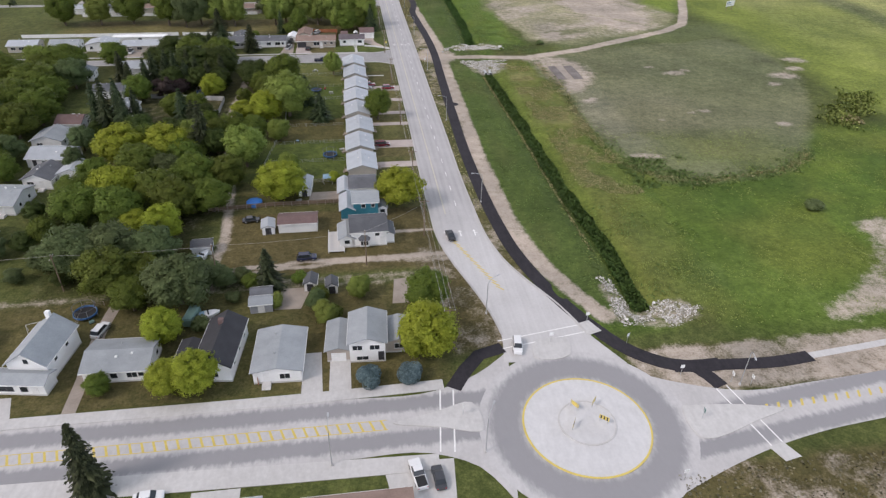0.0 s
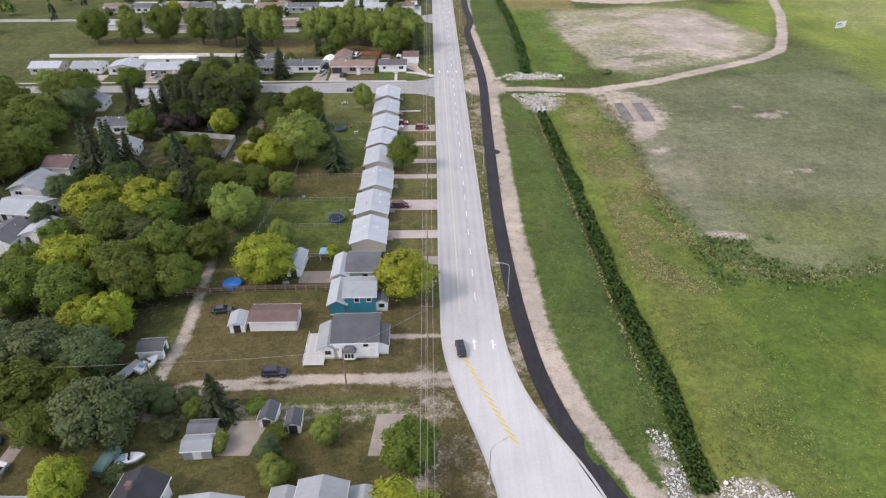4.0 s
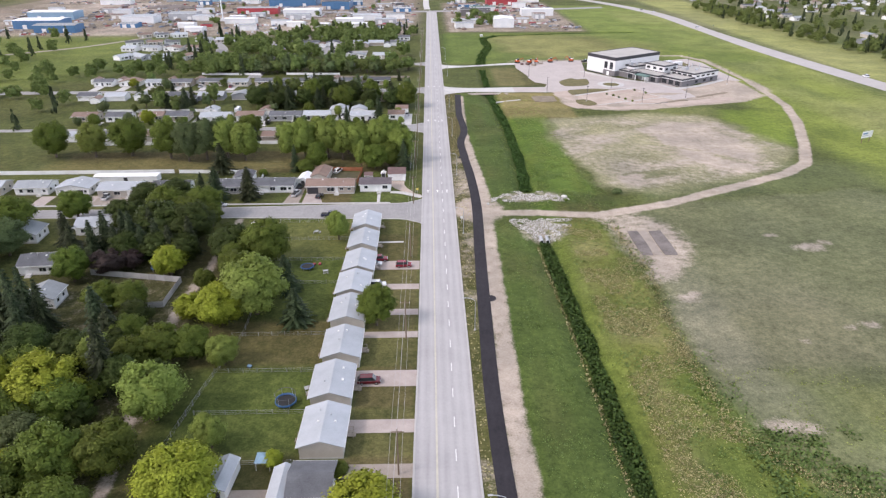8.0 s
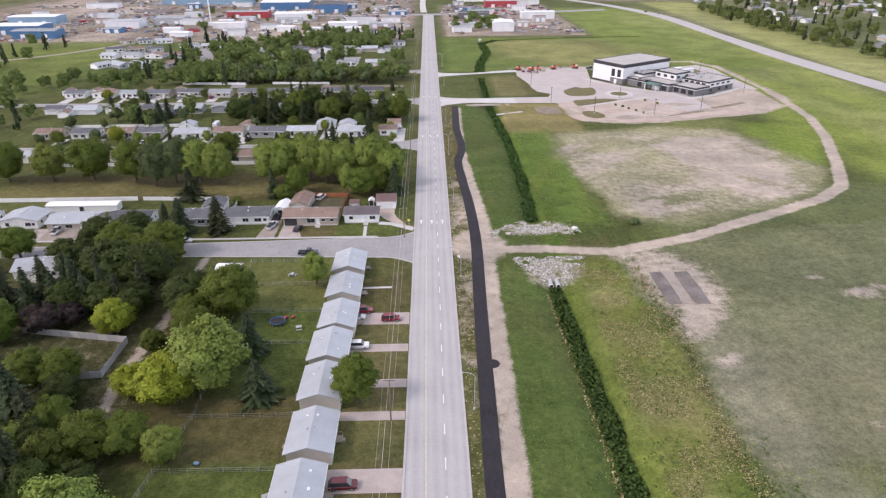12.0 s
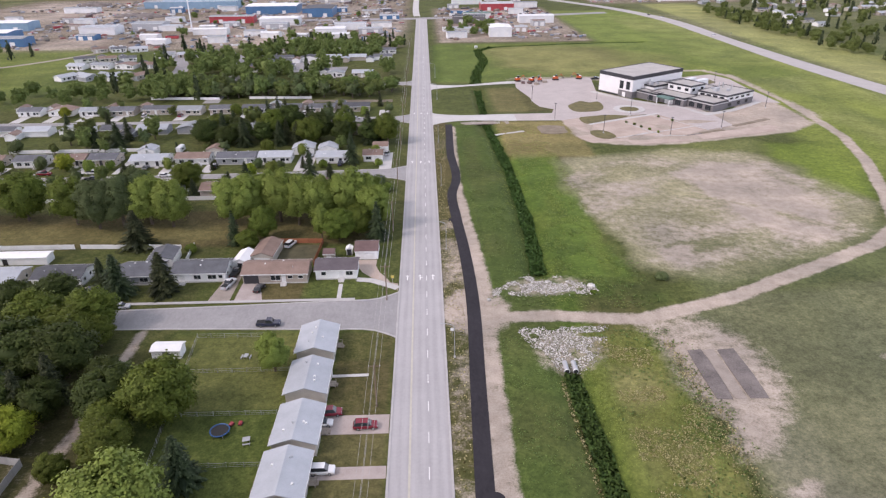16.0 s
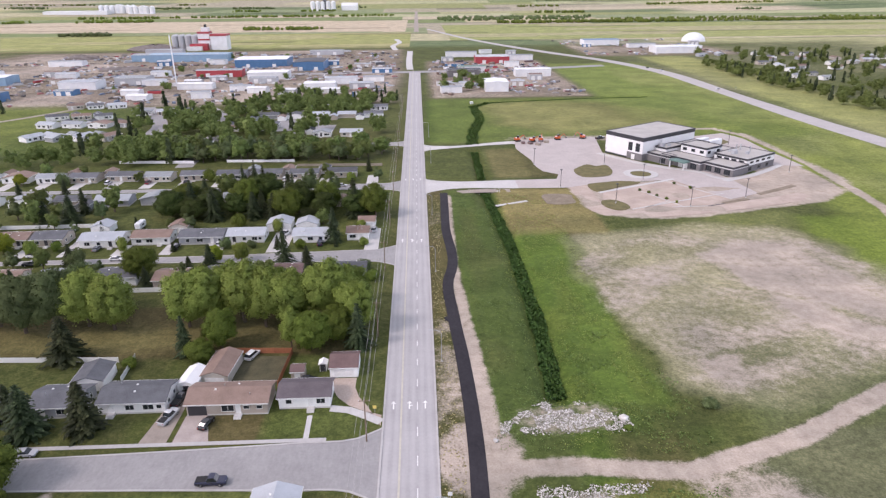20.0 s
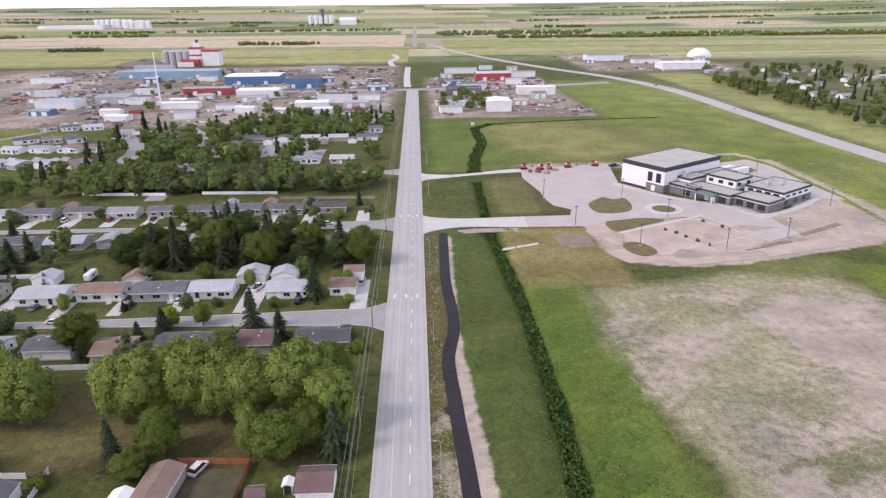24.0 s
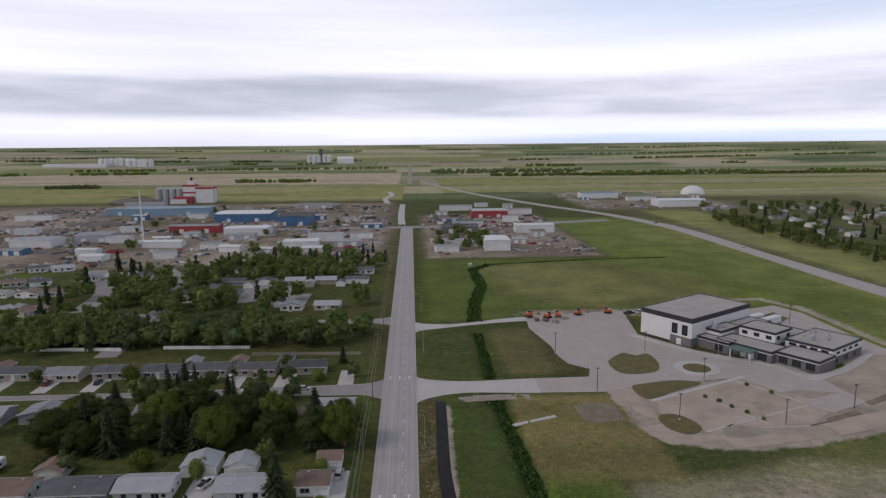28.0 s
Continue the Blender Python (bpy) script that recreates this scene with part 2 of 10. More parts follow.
    return m


def road_material(name, dark, light, tracks, ring=False, lanes=None):
    """Pavement with faint stains, and wheel tracks along y where asked."""
    m, n, l, p = nodes_of(name)
    tc = n.new("ShaderNodeTexCoord").outputs["Object"]
    mp = n.new("ShaderNodeMapping")
    mp.inputs["Scale"].default_value = (1.0, 0.05 if tracks else 0.4, 1.0)
    l.new(tc, mp.inputs["Vector"])
    a = noise_fac(n, l, 0.12, 5, tc)
    b = noise_fac(n, l, 1.6, 4, tc)
    s = noise_fac(n, l, 1.1, 4, mp.outputs[0])
    f = math_node(n, l, "ADD", math_node(n, l, "MULTIPLY", a, 0.4), math_node(n, l, "MULTIPLY", b, 0.25))
    f = math_node(n, l, "ADD", f, math_node(n, l, "MULTIPLY", s, 0.35))
    col = ramp(n, l, f, [(0.36, dark), (0.64, light)])
    xyz = n.new("ShaderNodeSeparateXYZ")
    l.new(tc, xyz.inputs[0])
    if tracks:
        w = n.new("ShaderNodeTexWave")
        w.wave_type, w.bands_direction = "BANDS", "X"
        w.inputs["Scale"].default_value = 0.0875 * 2
        w.inputs["Distortion"].default_value = 0.6
        w.inputs["Detail Scale"].default_value = 0.1
        l.new(mp.outputs[0], w.inputs["Vector"])
        straight = n.new("ShaderNodeMapRange")
        straight.inputs["From Min"].default_value, straight.inputs["From Max"].default_value = 122.0, 150.0
        l.new(xyz.outputs["Y"], straight.inputs["Value"])
        # newer, paler concrete on the bend
        pale = ramp(n, l, f, [(0.36, (0.47, 0.455, 0.44)), (0.64, (0.58, 0.565, 0.55))])
        col = mix(n, l, pale, col, straight.outputs["Result"])
        col = mix(n, l, col, (0.56, 0.54, 0.53), math_node(n, l, "MULTIPLY", math_node(n, l, "MULTIPLY", w.outputs["Fac"], 0.26), straight.outputs["Result"]))
    worn = None
    if ring:
        # rubber-darkened lane round the circle
        r = math_node(n, l, "SQRT", math_node(n, l, "ADD", math_node(n, l, "POWER", math_node(n, l, "SUBTRACT", xyz.outputs["X"], 12.6), 2.0), math_node(n, l, "POWER", math_node(n, l, "SUBTRACT", xyz.outputs["Y"], 65.8), 2.0)))
        worn = math_node(n, l, "ABSOLUTE", math_node(n, l, "SUBTRACT", r, 14.2))
        span = 3.9
    if lanes:
        # rubber-darkened lanes along a street: middle line y = a + b x, lanes at a distance c
        a_, b_, c_ = lanes
        off = math_node(n, l, "SUBTRACT", xyz.outputs["Y"], math_node(n, l, "MULTIPLY_ADD", xyz.outputs["X"], b_, a_))
        worn = math_node(n, l, "ABSOLUTE", math_node(n, l, "SUBTRACT", math_node(n, l, "ABSOLUTE", off), c_))
        span = 2.3
    if worn is not None:
        mr = n.new("ShaderNodeMapRange")
        mr.interpolation_type = "SMOOTHSTEP"
        mr.inputs["From Min"].default_value, mr.inputs["From Max"].default_value = span, span * 0.45
        l.new(math_node(n, l, "ADD", worn, math_node(n, l, "MULTIPLY_ADD", s, 2.2, -1.1)), mr.inputs["Value"])
        col = mix(n, l, col, (0.255, 0.25, 0.255), math_node(n, l, "MULTIPLY", mr.outputs["Result"], 0.85))
    l.new(col, p.inputs["Base Color"])
    p.inputs["Roughness"].default_value = 0.9
    p.inputs["Specular IOR Level"].default_value = 0.2
    bump(n, l, p, b, 0.15, 0.02)
    return m


def glass_dark(name):
    m, n, l, p = nodes_of(name)
    p.inputs["Base Color"].default_value = (0.025, 0.03, 0.035, 1)
    p.inputs["Roughness"].default_value = 0.08
    p.inputs["Specular IOR Level"].default_value = 0.6
    return m


M = {}
M["ground"] = ground_material()
M["road"] = road_material("road_concrete", (0.34, 0.325, 0.32), (0.45, 0.435, 0.425), True)
M["street"] = road_material("street_asphalt", (0.27, 0.26, 0.255), (0.37, 0.36, 0.35), False)
M["weststreet"] = road_material("west_asphalt", (0.43, 0.415, 0.4), (0.55, 0.53, 0.515), False, lanes=(70.6, 0.006, 3.9))
M["eaststreet"] = road_material("east_asphalt", (0.43, 0.415, 0.4), (0.55, 0.53, 0.515), False, lanes=(57.6, 0.135, 3.4))
M["circle"] = road_material("circle_asphalt", (0.44, 0.425, 0.415), (0.56, 0.545, 0.53), False, ring=True)
M["concrete"] = road_material("concrete", (0.46, 0.445, 0.425), (0.6, 0.585, 0.56), False)
M["apron"] = road_material("apron_concrete", (0.52, 0.51, 0.5), (0.64, 0.63, 0.615), False)
M["asphalt"] = road_material("fresh_asphalt", (0.022, 0.02, 0.023), (0.045, 0.041, 0.046), False)
M["oldasphalt"] = road_material("old_asphalt", (0.38, 0.355, 0.34), (0.5, 0.47, 0.45), False)
M["kerb"] = road_material("kerb_concrete", (0.4, 0.385, 0.37), (0.52, 0.5, 0.48), False)
M["pinkgravel"] = surface("pink_gravel", (0.34, 0.285, 0.255), (0.5, 0.43, 0.39), 0.95, 0.3, 4.0, 0.4)
M["gravel"] = surface("gravel", (0.24, 0.2, 0.165), (0.4, 0.345, 0.29), 0.95, 0.3, 4.0, 0.5)
M["padmat"] = surface("gravel_pad", (0.085, 0.072, 0.066), (0.27, 0.235, 0.21), 0.95, 0.22, 3.0, 0.5)
M["white"] = plain("white_paint", (0.78, 0.77, 0.74), 0.6)
M["yellow"] = plain("yellow_paint", (0.66, 0.52, 0.13), 0.7)
M["hatch"] = plain("worn_yellow_paint", (0.62, 0.48, 0.12), 0.8)
M["siding"] = surface("white_siding", (0.76, 0.76, 0.745), (0.88, 0.88, 0.86), 0.6, 0.4, 4, 0.35, stripes=2.2, vary=0.1)
M["beige"] = surface("beige_siding", (0.46, 0.42, 0.36), (0.58, 0.54, 0.47), 0.65, 0.4, 4, 0.35, stripes=2.2, vary=0.2)
M["tan"] = surface("tan_siding", (0.36, 0.31, 0.26), (0.46, 0.41, 0.35), 0.65, 0.4, 4, 0.35, stripes=2.2, vary=0.2)
M["greysiding"] = surface("grey_siding", (0.27, 0.28, 0.3), (0.38, 0.39, 0.41), 0.65, 0.4, 4, 0.35, stripes=2.2, vary=0.3)
M["teal"] = surface("teal_siding", (0.02, 0.15, 0.21), (0.035, 0.22, 0.29), 0.6, 0.4, 4, 0.35, stripes=2.2)
M["rgrey"] = surface("grey_shingles", (0.23, 0.25, 0.258), (0.34, 0.36, 0.37), 0.85, 0.3, 5, 0.5, vary=0.16, stripes=1.3)
M["rlight"] = surface("pale_shingles", (0.34, 0.365, 0.385), (0.45, 0.475, 0.5), 0.8, 0.3, 5, 0.4, vary=0.12, stripes=1.3)
M["rdark"] = surface("charcoal_shingles", (0.07, 0.073, 0.08), (0.14, 0.145, 0.155), 0.85, 0.3, 5, 0.5, vary=0.5, stripes=1.3)
M["rblack"] = surface("black_shingles", (0.022, 0.022, 0.025), (0.045, 0.045, 0.05), 0.85, 0.3, 5, 0.4, stripes=1.3)
M["rbrown"] = surface("brown_shingles", (0.17, 0.115, 0.09), (0.28, 0.2, 0.16), 0.85, 0.3, 5, 0.5, vary=0.35, stripes=1.3)
M["rmaroon"] = surface("maroon_shingles", (0.115, 0.072, 0.066), (0.185, 0.122, 0.112), 0.85, 0.3, 5, 0.5, stripes=1.3)
M["rplum"] = surface("plum_grey_shingles", (0.085, 0.07, 0.076), (0.15, 0.128, 0.135), 0.85, 0.3, 5, 0.5, stripes=1.3)
M["rgreen"] = surface("green_roof", (0.1, 0.17, 0.15), (0.15, 0.25, 0.21), 0.7, 0.3, 5, 0.3, stripes=1.3)
M["flatroof"] = surface("gravel_roof", (0.36, 0.34, 0.31), (0.5, 0.475, 0.44), 0.95, 0.15, 3, 0.3)
M["trim"] = plain("white_trim", (0.76, 0.76, 0.74), 0.5)
M["darktrim"] = plain("dark_trim", (0.035, 0.035, 0.04), 0.5)
M["glass"] = glass_dark("window_glass")
M["wood"] = surface("weathered_wood", (0.24, 0.2, 0.16), (0.38, 0.33, 0.27), 0.85, 0.8, 9, 0.4, vary=0.3)
M["greywood"] = surface("silvered_wood", (0.36, 0.355, 0.345), (0.54, 0.53, 0.51), 0.85, 0.8, 9, 0.4, vary=0.3)
M["redwood"] = surface("red_stained_wood", (0.26, 0.09, 0.04), (0.38, 0.15, 0.07), 0.8, 0.8, 9, 0.4, vary=0.3)
M["pole"] = surface("pole_wood", (0.13, 0.09, 0.06), (0.22, 0.16, 0.11), 0.9, 0.8, 6, 0.4)
M["steel"] = plain("galvanised_steel", (0.5, 0.51, 0.52), 0.4, 0.7)
M["bark"] = surface("bark", (0.07, 0.055, 0.04), (0.16, 0.125, 0.095), 0.95, 1.0, 8, 0.6)
M["rubber"] = plain("rubber", (0.02, 0.02, 0.02), 0.8)
M["metalwhite"] = surface("white_metal", (0.62, 0.63, 0.63), (0.78, 0.79, 0.79), 0.45, 0.2, 3, 0.2, stripes=1.2, axis="X")
M["metalblue"] = surface("blue_metal", (0.04, 0.12, 0.24), (0.07, 0.18, 0.33), 0.5, 0.2, 3, 0.2, stripes=1.2, axis="X")
M["metallight"] = surface("light_blue_metal", (0.17, 0.28, 0.38), (0.24, 0.37, 0.48), 0.5, 0.2, 3, 0.2, stripes=1.2, axis="X")
M["metalred"] = surface("red_metal", (0.3, 0.03, 0.04), (0.42, 0.055, 0.06), 0.5, 0.2, 3, 0.2, stripes=1.2, axis="X")
M["metalgrey"] = surface("grey_metal", (0.33, 0.34, 0.35), (0.46, 0.47, 0.48), 0.45, 0.2, 3, 0.2, stripes=1.2, axis="X")
M["brick"] = surface("dark_masonry", (0.135, 0.128, 0.13), (0.21, 0.2, 0.2), 0.9, 0.5, 5, 0.5, stripes=2.0)
M["schoolwhite"] = surface("white_panel", (0.66, 0.66, 0.65), (0.78, 0.78, 0.77), 0.55, 0.2, 3, 0.15, stripes=0.35, axis="X")
M["stone"] = surface("riprap_stone", (0.45, 0.435, 0.4), (0.76, 0.74, 0.7), 0.9, 0.8, 4, 0.6, vary=0.5)
M["rimblue"] = plain("faded_blue_vinyl", (0.03, 0.1, 0.26), 0.5)
M["tarpblue"] = plain("blue_tarp", (0.03, 0.18, 0.55), 0.4)
M["water"] = glass_dark("dark_water")
M["leaf_green"] = leaves("leaf_green", (0.09, 0.128, 0.019), (0.155, 0.2, 0.031), 0.4, 0.014)
M["leaf_yellow"] = leaves("leaf_yellow_green", (0.215, 0.255, 0.023), (0.34, 0.39, 0.038), 0.25, 0.012)
M["leaf_far"] = leaves("leaf_far", (0.11, 0.15, 0.04), (0.2, 0.25, 0.07), 0.5, 0.018)
M["leaf_grey"] = leaves("leaf_grey_green", (0.085, 0.117, 0.043), (0.14, 0.178, 0.068), 0.3, 0.015)
M["leaf_deep"] = leaves("leaf_deep_green", (0.042, 0.064, 0.014), (0.082, 0.11, 0.024), 0.4, 0.014)
M["leaf_light"] = leaves("leaf_light_green", (0.165, 0.22, 0.042), (0.26, 0.32, 0.067), 0.3, 0.012)
M["leaf_plum"] = leaves("leaf_plum", (0.03, 0.022, 0.02), (0.075, 0.05, 0.045), 0.2, 0.01)
M["needle"] = leaves("needle_dark", (0.02, 0.03, 0.013), (0.08, 0.1, 0.042), 0.4)
M["needle_blue"] = leaves("needle_blue", (0.07, 0.11, 0.115), (0.18, 0.25, 0.255), 0.2, 0.01)
M["tuft"] = leaves("tuft", (0.17, 0.22, 0.05), (0.32, 0.36, 0.1), 0.0, 0.0)
M["scrub"] = leaves("scrub", (0.12, 0.108, 0.062), (0.26, 0.235, 0.14), 0.0, 0.0)
M["weed"] = leaves("weed", (0.09, 0.15, 0.04), (0.2, 0.28, 0.08), 0.0, 0.0)
M["drytuft"] = leaves("dry_tuft", (0.3, 0.26, 0.11), (0.58, 0.52, 0.28), 0.0, 0.0)
M["reed"] = leaves("reed", (0.04, 0.085, 0.018), (0.11, 0.19, 0.044), 0.2, 0.01)
CAR_PAINT = {
    "white": (0.75, 0.75, 0.74), "black": (0.012, 0.012, 0.014), "maroon": (0.1, 0.008, 0.015), "red": (0.2, 0.012, 0.026),
    "grey": (0.2, 0.21, 0.22), "navy": (0.015, 0.02, 0.05), "silver": (0.5, 0.51, 0.52), "charcoal": (0.04, 0.042, 0.048),
    "orange": (0.5, 0.1, 0.03),
}
for k, v in CAR_PAINT.items():
    mm, nn, ll, pp = nodes_of("car_paint_" + k)
    pp.inputs["Base Color"].default_value = (*v, 1)
    pp.inputs["Roughness"].default_value = 0.25
    pp.inputs["Coat Weight"].default_value = 0.6
    M["car_" + k] = mm


# ---------------------------------------------------------------- mesh helpers
def part(name, bm, material, parent=None, label="", m=None):
    """Links a bmesh, or a finished mesh, as one object under its thing."""
    if isinstance(bm, bmesh.types.BMesh):
        me = bpy.data.meshes.new(name)
        bm.to_mesh(me)
        bm.free()
    else:
        me = bm
    if not me.materials:
        for x in material if isinstance(material, (list, tuple)) else (material,):
            me.materials.append(M[x])
    ob = new(name, me)
    if parent is not None:
        ob.parent = parent
    if m is not None:
        ob.matrix_basis = m
    if label:
        ob["label"] = label
    return ob


def add_box(bm, x0, x1, y0, y1, z0, z1, m=None, mat=0):
    v = [bm.verts.new((x, y, z)) for z in (z0, z1) for x, y in ((x0, y0), (x1, y0), (x1, y1), (x0, y1))]
    if m is not None:
        for a in v:
            a.co = m @ a.co
    for f in ((3, 2, 1, 0), (4, 5, 6, 7), (0, 1, 5, 4), (1, 2, 6, 5), (2, 3, 7, 6), (3, 0, 4, 7)):
        bm.faces.new([v[i] for i in f]).material_index = mat
    return v


def boxes(*bs):
    bm = bmesh.new()
    for b in bs:
        add_box(bm, *b)
    return bm


def bevelled(bm, w):
    bmesh.ops.bevel(bm, geom=bm.edges[:], offset=w, segments=1, affect="EDGES")
    return bm


def add_tube(bm, a, b, r0, r1=None, n=8, cap=True):
    a, b = Vector(a), Vector(b)
    r1 = r0 if r1 is None else r1
    q = (b - a).to_track_quat("Z", "Y")
    rings = []
    for c, r in ((a, r0), (b, r1)):
        rings.append([bm.verts.new(c + q @ Vector((r * math.cos(2 * math.pi * i / n), r * math.sin(2 * math.pi * i / n), 0))) for i in range(n)])
    for i in range(n):
        bm.faces.new((rings[0][i], rings[0][(i + 1) % n], rings[1][(i + 1) % n], rings[1][i]))
    if cap:
        bm.faces.new(rings[0][::-1])
        bm.faces.new(rings[1])


def tubes(*ts):
    bm = bmesh.new()
    for t in ts:
        add_tube(bm, *t)
    return bm


def mesh_np(name, verts, faces):
    """A mesh from numpy arrays of corners and equal-sided faces."""
    me = bpy.data.meshes.new(name)
    verts, faces = np.asarray(verts, np.float32), np.asarray(faces, np.int32)
    k = faces.shape[1]
    me.vertices.add(len(verts))
    me.vertices.foreach_set("co", verts.ravel())
    me.loops.add(faces.size)
    me.loops.foreach_set("vertex_index", faces.ravel())
    me.polygons.add(len(faces))
    me.polygons.foreach_set("loop_start", np.arange(0, faces.size, k, dtype=np.int32))
    me.polygons.foreach_set("use_smooth", np.zeros(len(faces), bool))
    me.update(calc_edges=True)
    return me


def empty(name, m=None, **tags):
    e = new(name)
    if m is not None:
        e.matrix_basis = m
    return tagged(e, **tags)


def smooth_line(pts, step=3.0):
    """Points along a smooth line through pts, about step metres apart."""
    p = [Vector((*q[:2], 0)) for q in pts]
    d = [max(1e-3, (b - a).length) for a, b in zip(p, p[1:])]
    slope = [(b - a) / k for a, b, k in zip(p, p[1:], d)]
    tan = [slope[0]] + [(slope[i - 1] * d[i] + slope[i] * d[i - 1]) / (d[i - 1] + d[i]) for i in range(1, len(p) - 1)] + [slope[-1]]
    out = []
    for i in range(len(p) - 1):
        n = max(1, int(d[i] / step))
        for k in range(n):
            t = k / n
            h = ((1 + 2 * t) * (1 - t) ** 2, t * (1 - t) ** 2, t * t * (3 - 2 * t), t * t * (t - 1))
            out.append(h[0] * p[i] + h[1] * d[i] * tan[i] + h[2] * p[i + 1] + h[3] * d[i] * tan[i + 1])
    out.append(p[-1])
    return out


def resample(line, n):
    d = [0.0]
    for a, b in zip(line, line[1:]):
        d.append(d[-1] + (b - a).length)
    s = np.linspace(0, d[-1], n)
    return np.stack([np.interp(s, d, [q[k] for q in line]) for k in range(2)], 1)


def slab(name, left, right, z, material, thick=0.3, step=3.0, **tags):
    """A strip of pavement between two smooth edges, with sides that go down into the ground."""
    a, b = smooth_line(left, step), smooth_line(right, step)
    n = max(len(a), len(b))
    a, b = resample(a, n), resample(b, n)
    v = np.concatenate([np.c_[a, np.full(n, z)], np.c_[b, np.full(n, z)], np.c_[a, np.full(n, z - thick)], np.c_[b, np.full(n, z - thick)]])
    i = np.arange(n - 1)
    f = np.concatenate([np.c_[i, i + n, i + n + 1, i + 1], np.c_[i + 2 * n, i, i + 1, i + 2 * n + 1], np.c_[i + n, i + 3 * n, i + 3 * n + 1, i + n + 1]])
    f = np.concatenate([f, [[0, 2 * n, 3 * n, n], [n - 1, 2 * n - 1, 4 * n - 1, 3 * n - 1]]])
    return tagged(part(name, mesh_np(name, v, f), material), kind="structure", **tags)


def ribbon(name, line, width, z, material, thick=0.3, step=3.0, **tags):
    """A strip of even width along a smooth line."""
    c = smooth_line(line, step)
    t = [(c[min(i + 1, len(c) - 1)] - c[max(i - 1, 0)]).normalized() for i in range(len(c))]
    left = [p + Vector((-d.y, d.x, 0)) * width / 2 for p, d in zip(c, t)]
    right = [p - Vector((-d.y, d.x, 0)) * width / 2 for p, d in zip(c, t)]
    return slab(name, left, right, z, material, thick, step, **tags)


def disc(name, x, y, r0, r1, z, material, thick=0.3, n=64, **tags):
    """A ring or a full disc of pavement."""
    a = np.linspace(0, 2 * math.pi, n, endpoint=False)
    ring = lambda r, h: np.c_[x + r * np.cos(a), y + r * np.sin(a), np.full(n, h)]
    v = np.concatenate([ring(r1, z), ring(r0, z), ring(r1, z - thick), ring(r0, z - thick)])
    i = np.arange(n)
    j = (i + 1) % n
    f = np.concatenate([np.c_[i, j, j + n, i + n], np.c_[i + 2 * n, j + 2 * n, j, i], np.c_[i + n, j + n, j + 3 * n, i + 3 * n]])
    return tagged(part(name, mesh_np(name, v, f), material), kind="structure", **tags)


# ---------------------------------------------------------------- ground sheet
def vnoise(x, y, scale, seed=0):
    """Smooth value noise, 0 to 1."""
    x, y = np.asarray(x) / scale + seed * 17.3, np.asarray(y) / scale + seed * 9.1
    xi, yi = np.floor(x), np.floor(y)
    u, v = x - xi, y - yi
    u, v = u * u * (3 - 2 * u), v * v * (3 - 2 * v)
    h = lambda a, b: np.modf(np.abs(np.sin(a * 127.1 + b * 311.7 + seed) * 43758.5453))[0]
    return (h(xi, yi) * (1 - u) + h(xi + 1, yi) * u) * (1 - v) + (h(xi, yi + 1) * (1 - u) + h(xi + 1, yi + 1) * u) * v


def seg_dist(x, y, pts):
    d = np.full(x.shape, 1e9)
    for (ax, ay), (bx, by) in zip(pts, pts[1:]):
        dx, dy = bx - ax, by - ay
        t = np.clip(((x - ax) * dx + (y - ay) * dy) / (dx * dx + dy * dy), 0, 1)
        d = np.minimum(d, np.hypot(x - ax - t * dx, y - ay - t * dy))
    return d


def within(v, a, b, soft=3.0):
    return np.clip((v - a) / soft + 0.5, 0, 1) * np.clip((b - v) / soft + 0.5, 0, 1)


def patch(x, y, pts, soft):
    """1 inside a closed outline, fading to 0 across its edge."""
    inside = np.zeros(x.shape, bool)
    for (ax, ay), (bx, by) in zip(pts, pts[1:] + pts[:1]):
        hit = (ay > y) != (by > y)
        inside ^= hit & (x < (bx - ax) * (y - ay) / (by - ay + 1e-9) + ax)
    d = seg_dist(x, y, pts + pts[:1])
    return np.clip(np.where(inside, d, -d) / soft + 0.5, 0, 1)


def oval(x, y, cx, cy, rx, ry, soft=0.15):
    return np.clip((1 - np.hypot((x - cx) / rx, (y - cy) / ry)) / soft + 0.5, 0, 1)


TRACK = [(8, 280), (18, 278.5), (34, 278.5), (54, 276), (79, 284.5), (113, 302), (138, 315), (153, 328), (165, 352), (182, 391), (193, 425), (197, 455), (201.8, 496), (201.5, 536), (200.3, 564), (190, 585), (150, 590)]
DITCH_A = [(35.5, 97), (36.2, 125), (34.5, 150), (34.2, 200), (33.6, 225), (32.9, 256)]
DITCH_B = [(33.2, 302), (34.6, 326), (35.2, 345), (35.4, 393), (34.3, 420), (32.9, 448), (32.2, 459)]
DITCH_C = [(33, 481), (34, 536)]
DITCH_D = [(34, 552), (38, 590), (46, 630), (45, 680), (60, 700), (130, 712), (190, 716)]
ALLEYS = [[(-66.5, 275), (-66, 241), (-67.5, 219), (-65, 190), (-60, 160), (-58, 135), (-60, 114)], [(-150, 112), (-60, 113), (-4, 112.5)], [(-60, 115), (-4, 114.6)]]
GREY_FIELD = [(57.3, 270), (58.3, 235), (56, 205), (55.2, 180), (57.5, 166), (64, 157), (75, 152), (89, 153.5), (109, 158), (122, 168), (133, 187), (147, 205), (163, 238), (172, 272), (160, 300), (76, 286)]
PALE_FIELD = [(57, 400), (56, 362), (58, 330), (63, 303), (80, 292), (100, 302), (122, 311), (140, 322), (156, 345), (152, 372), (146, 388), (136, 406), (110, 412), (84, 405)]
RUTS = [[(-57, 118.5), (-30, 121), (-4, 120.5)], [(-57, 120.4), (-30, 122.9), (-4, 122.3)], [(-20, 134), (-6, 133.5)]]


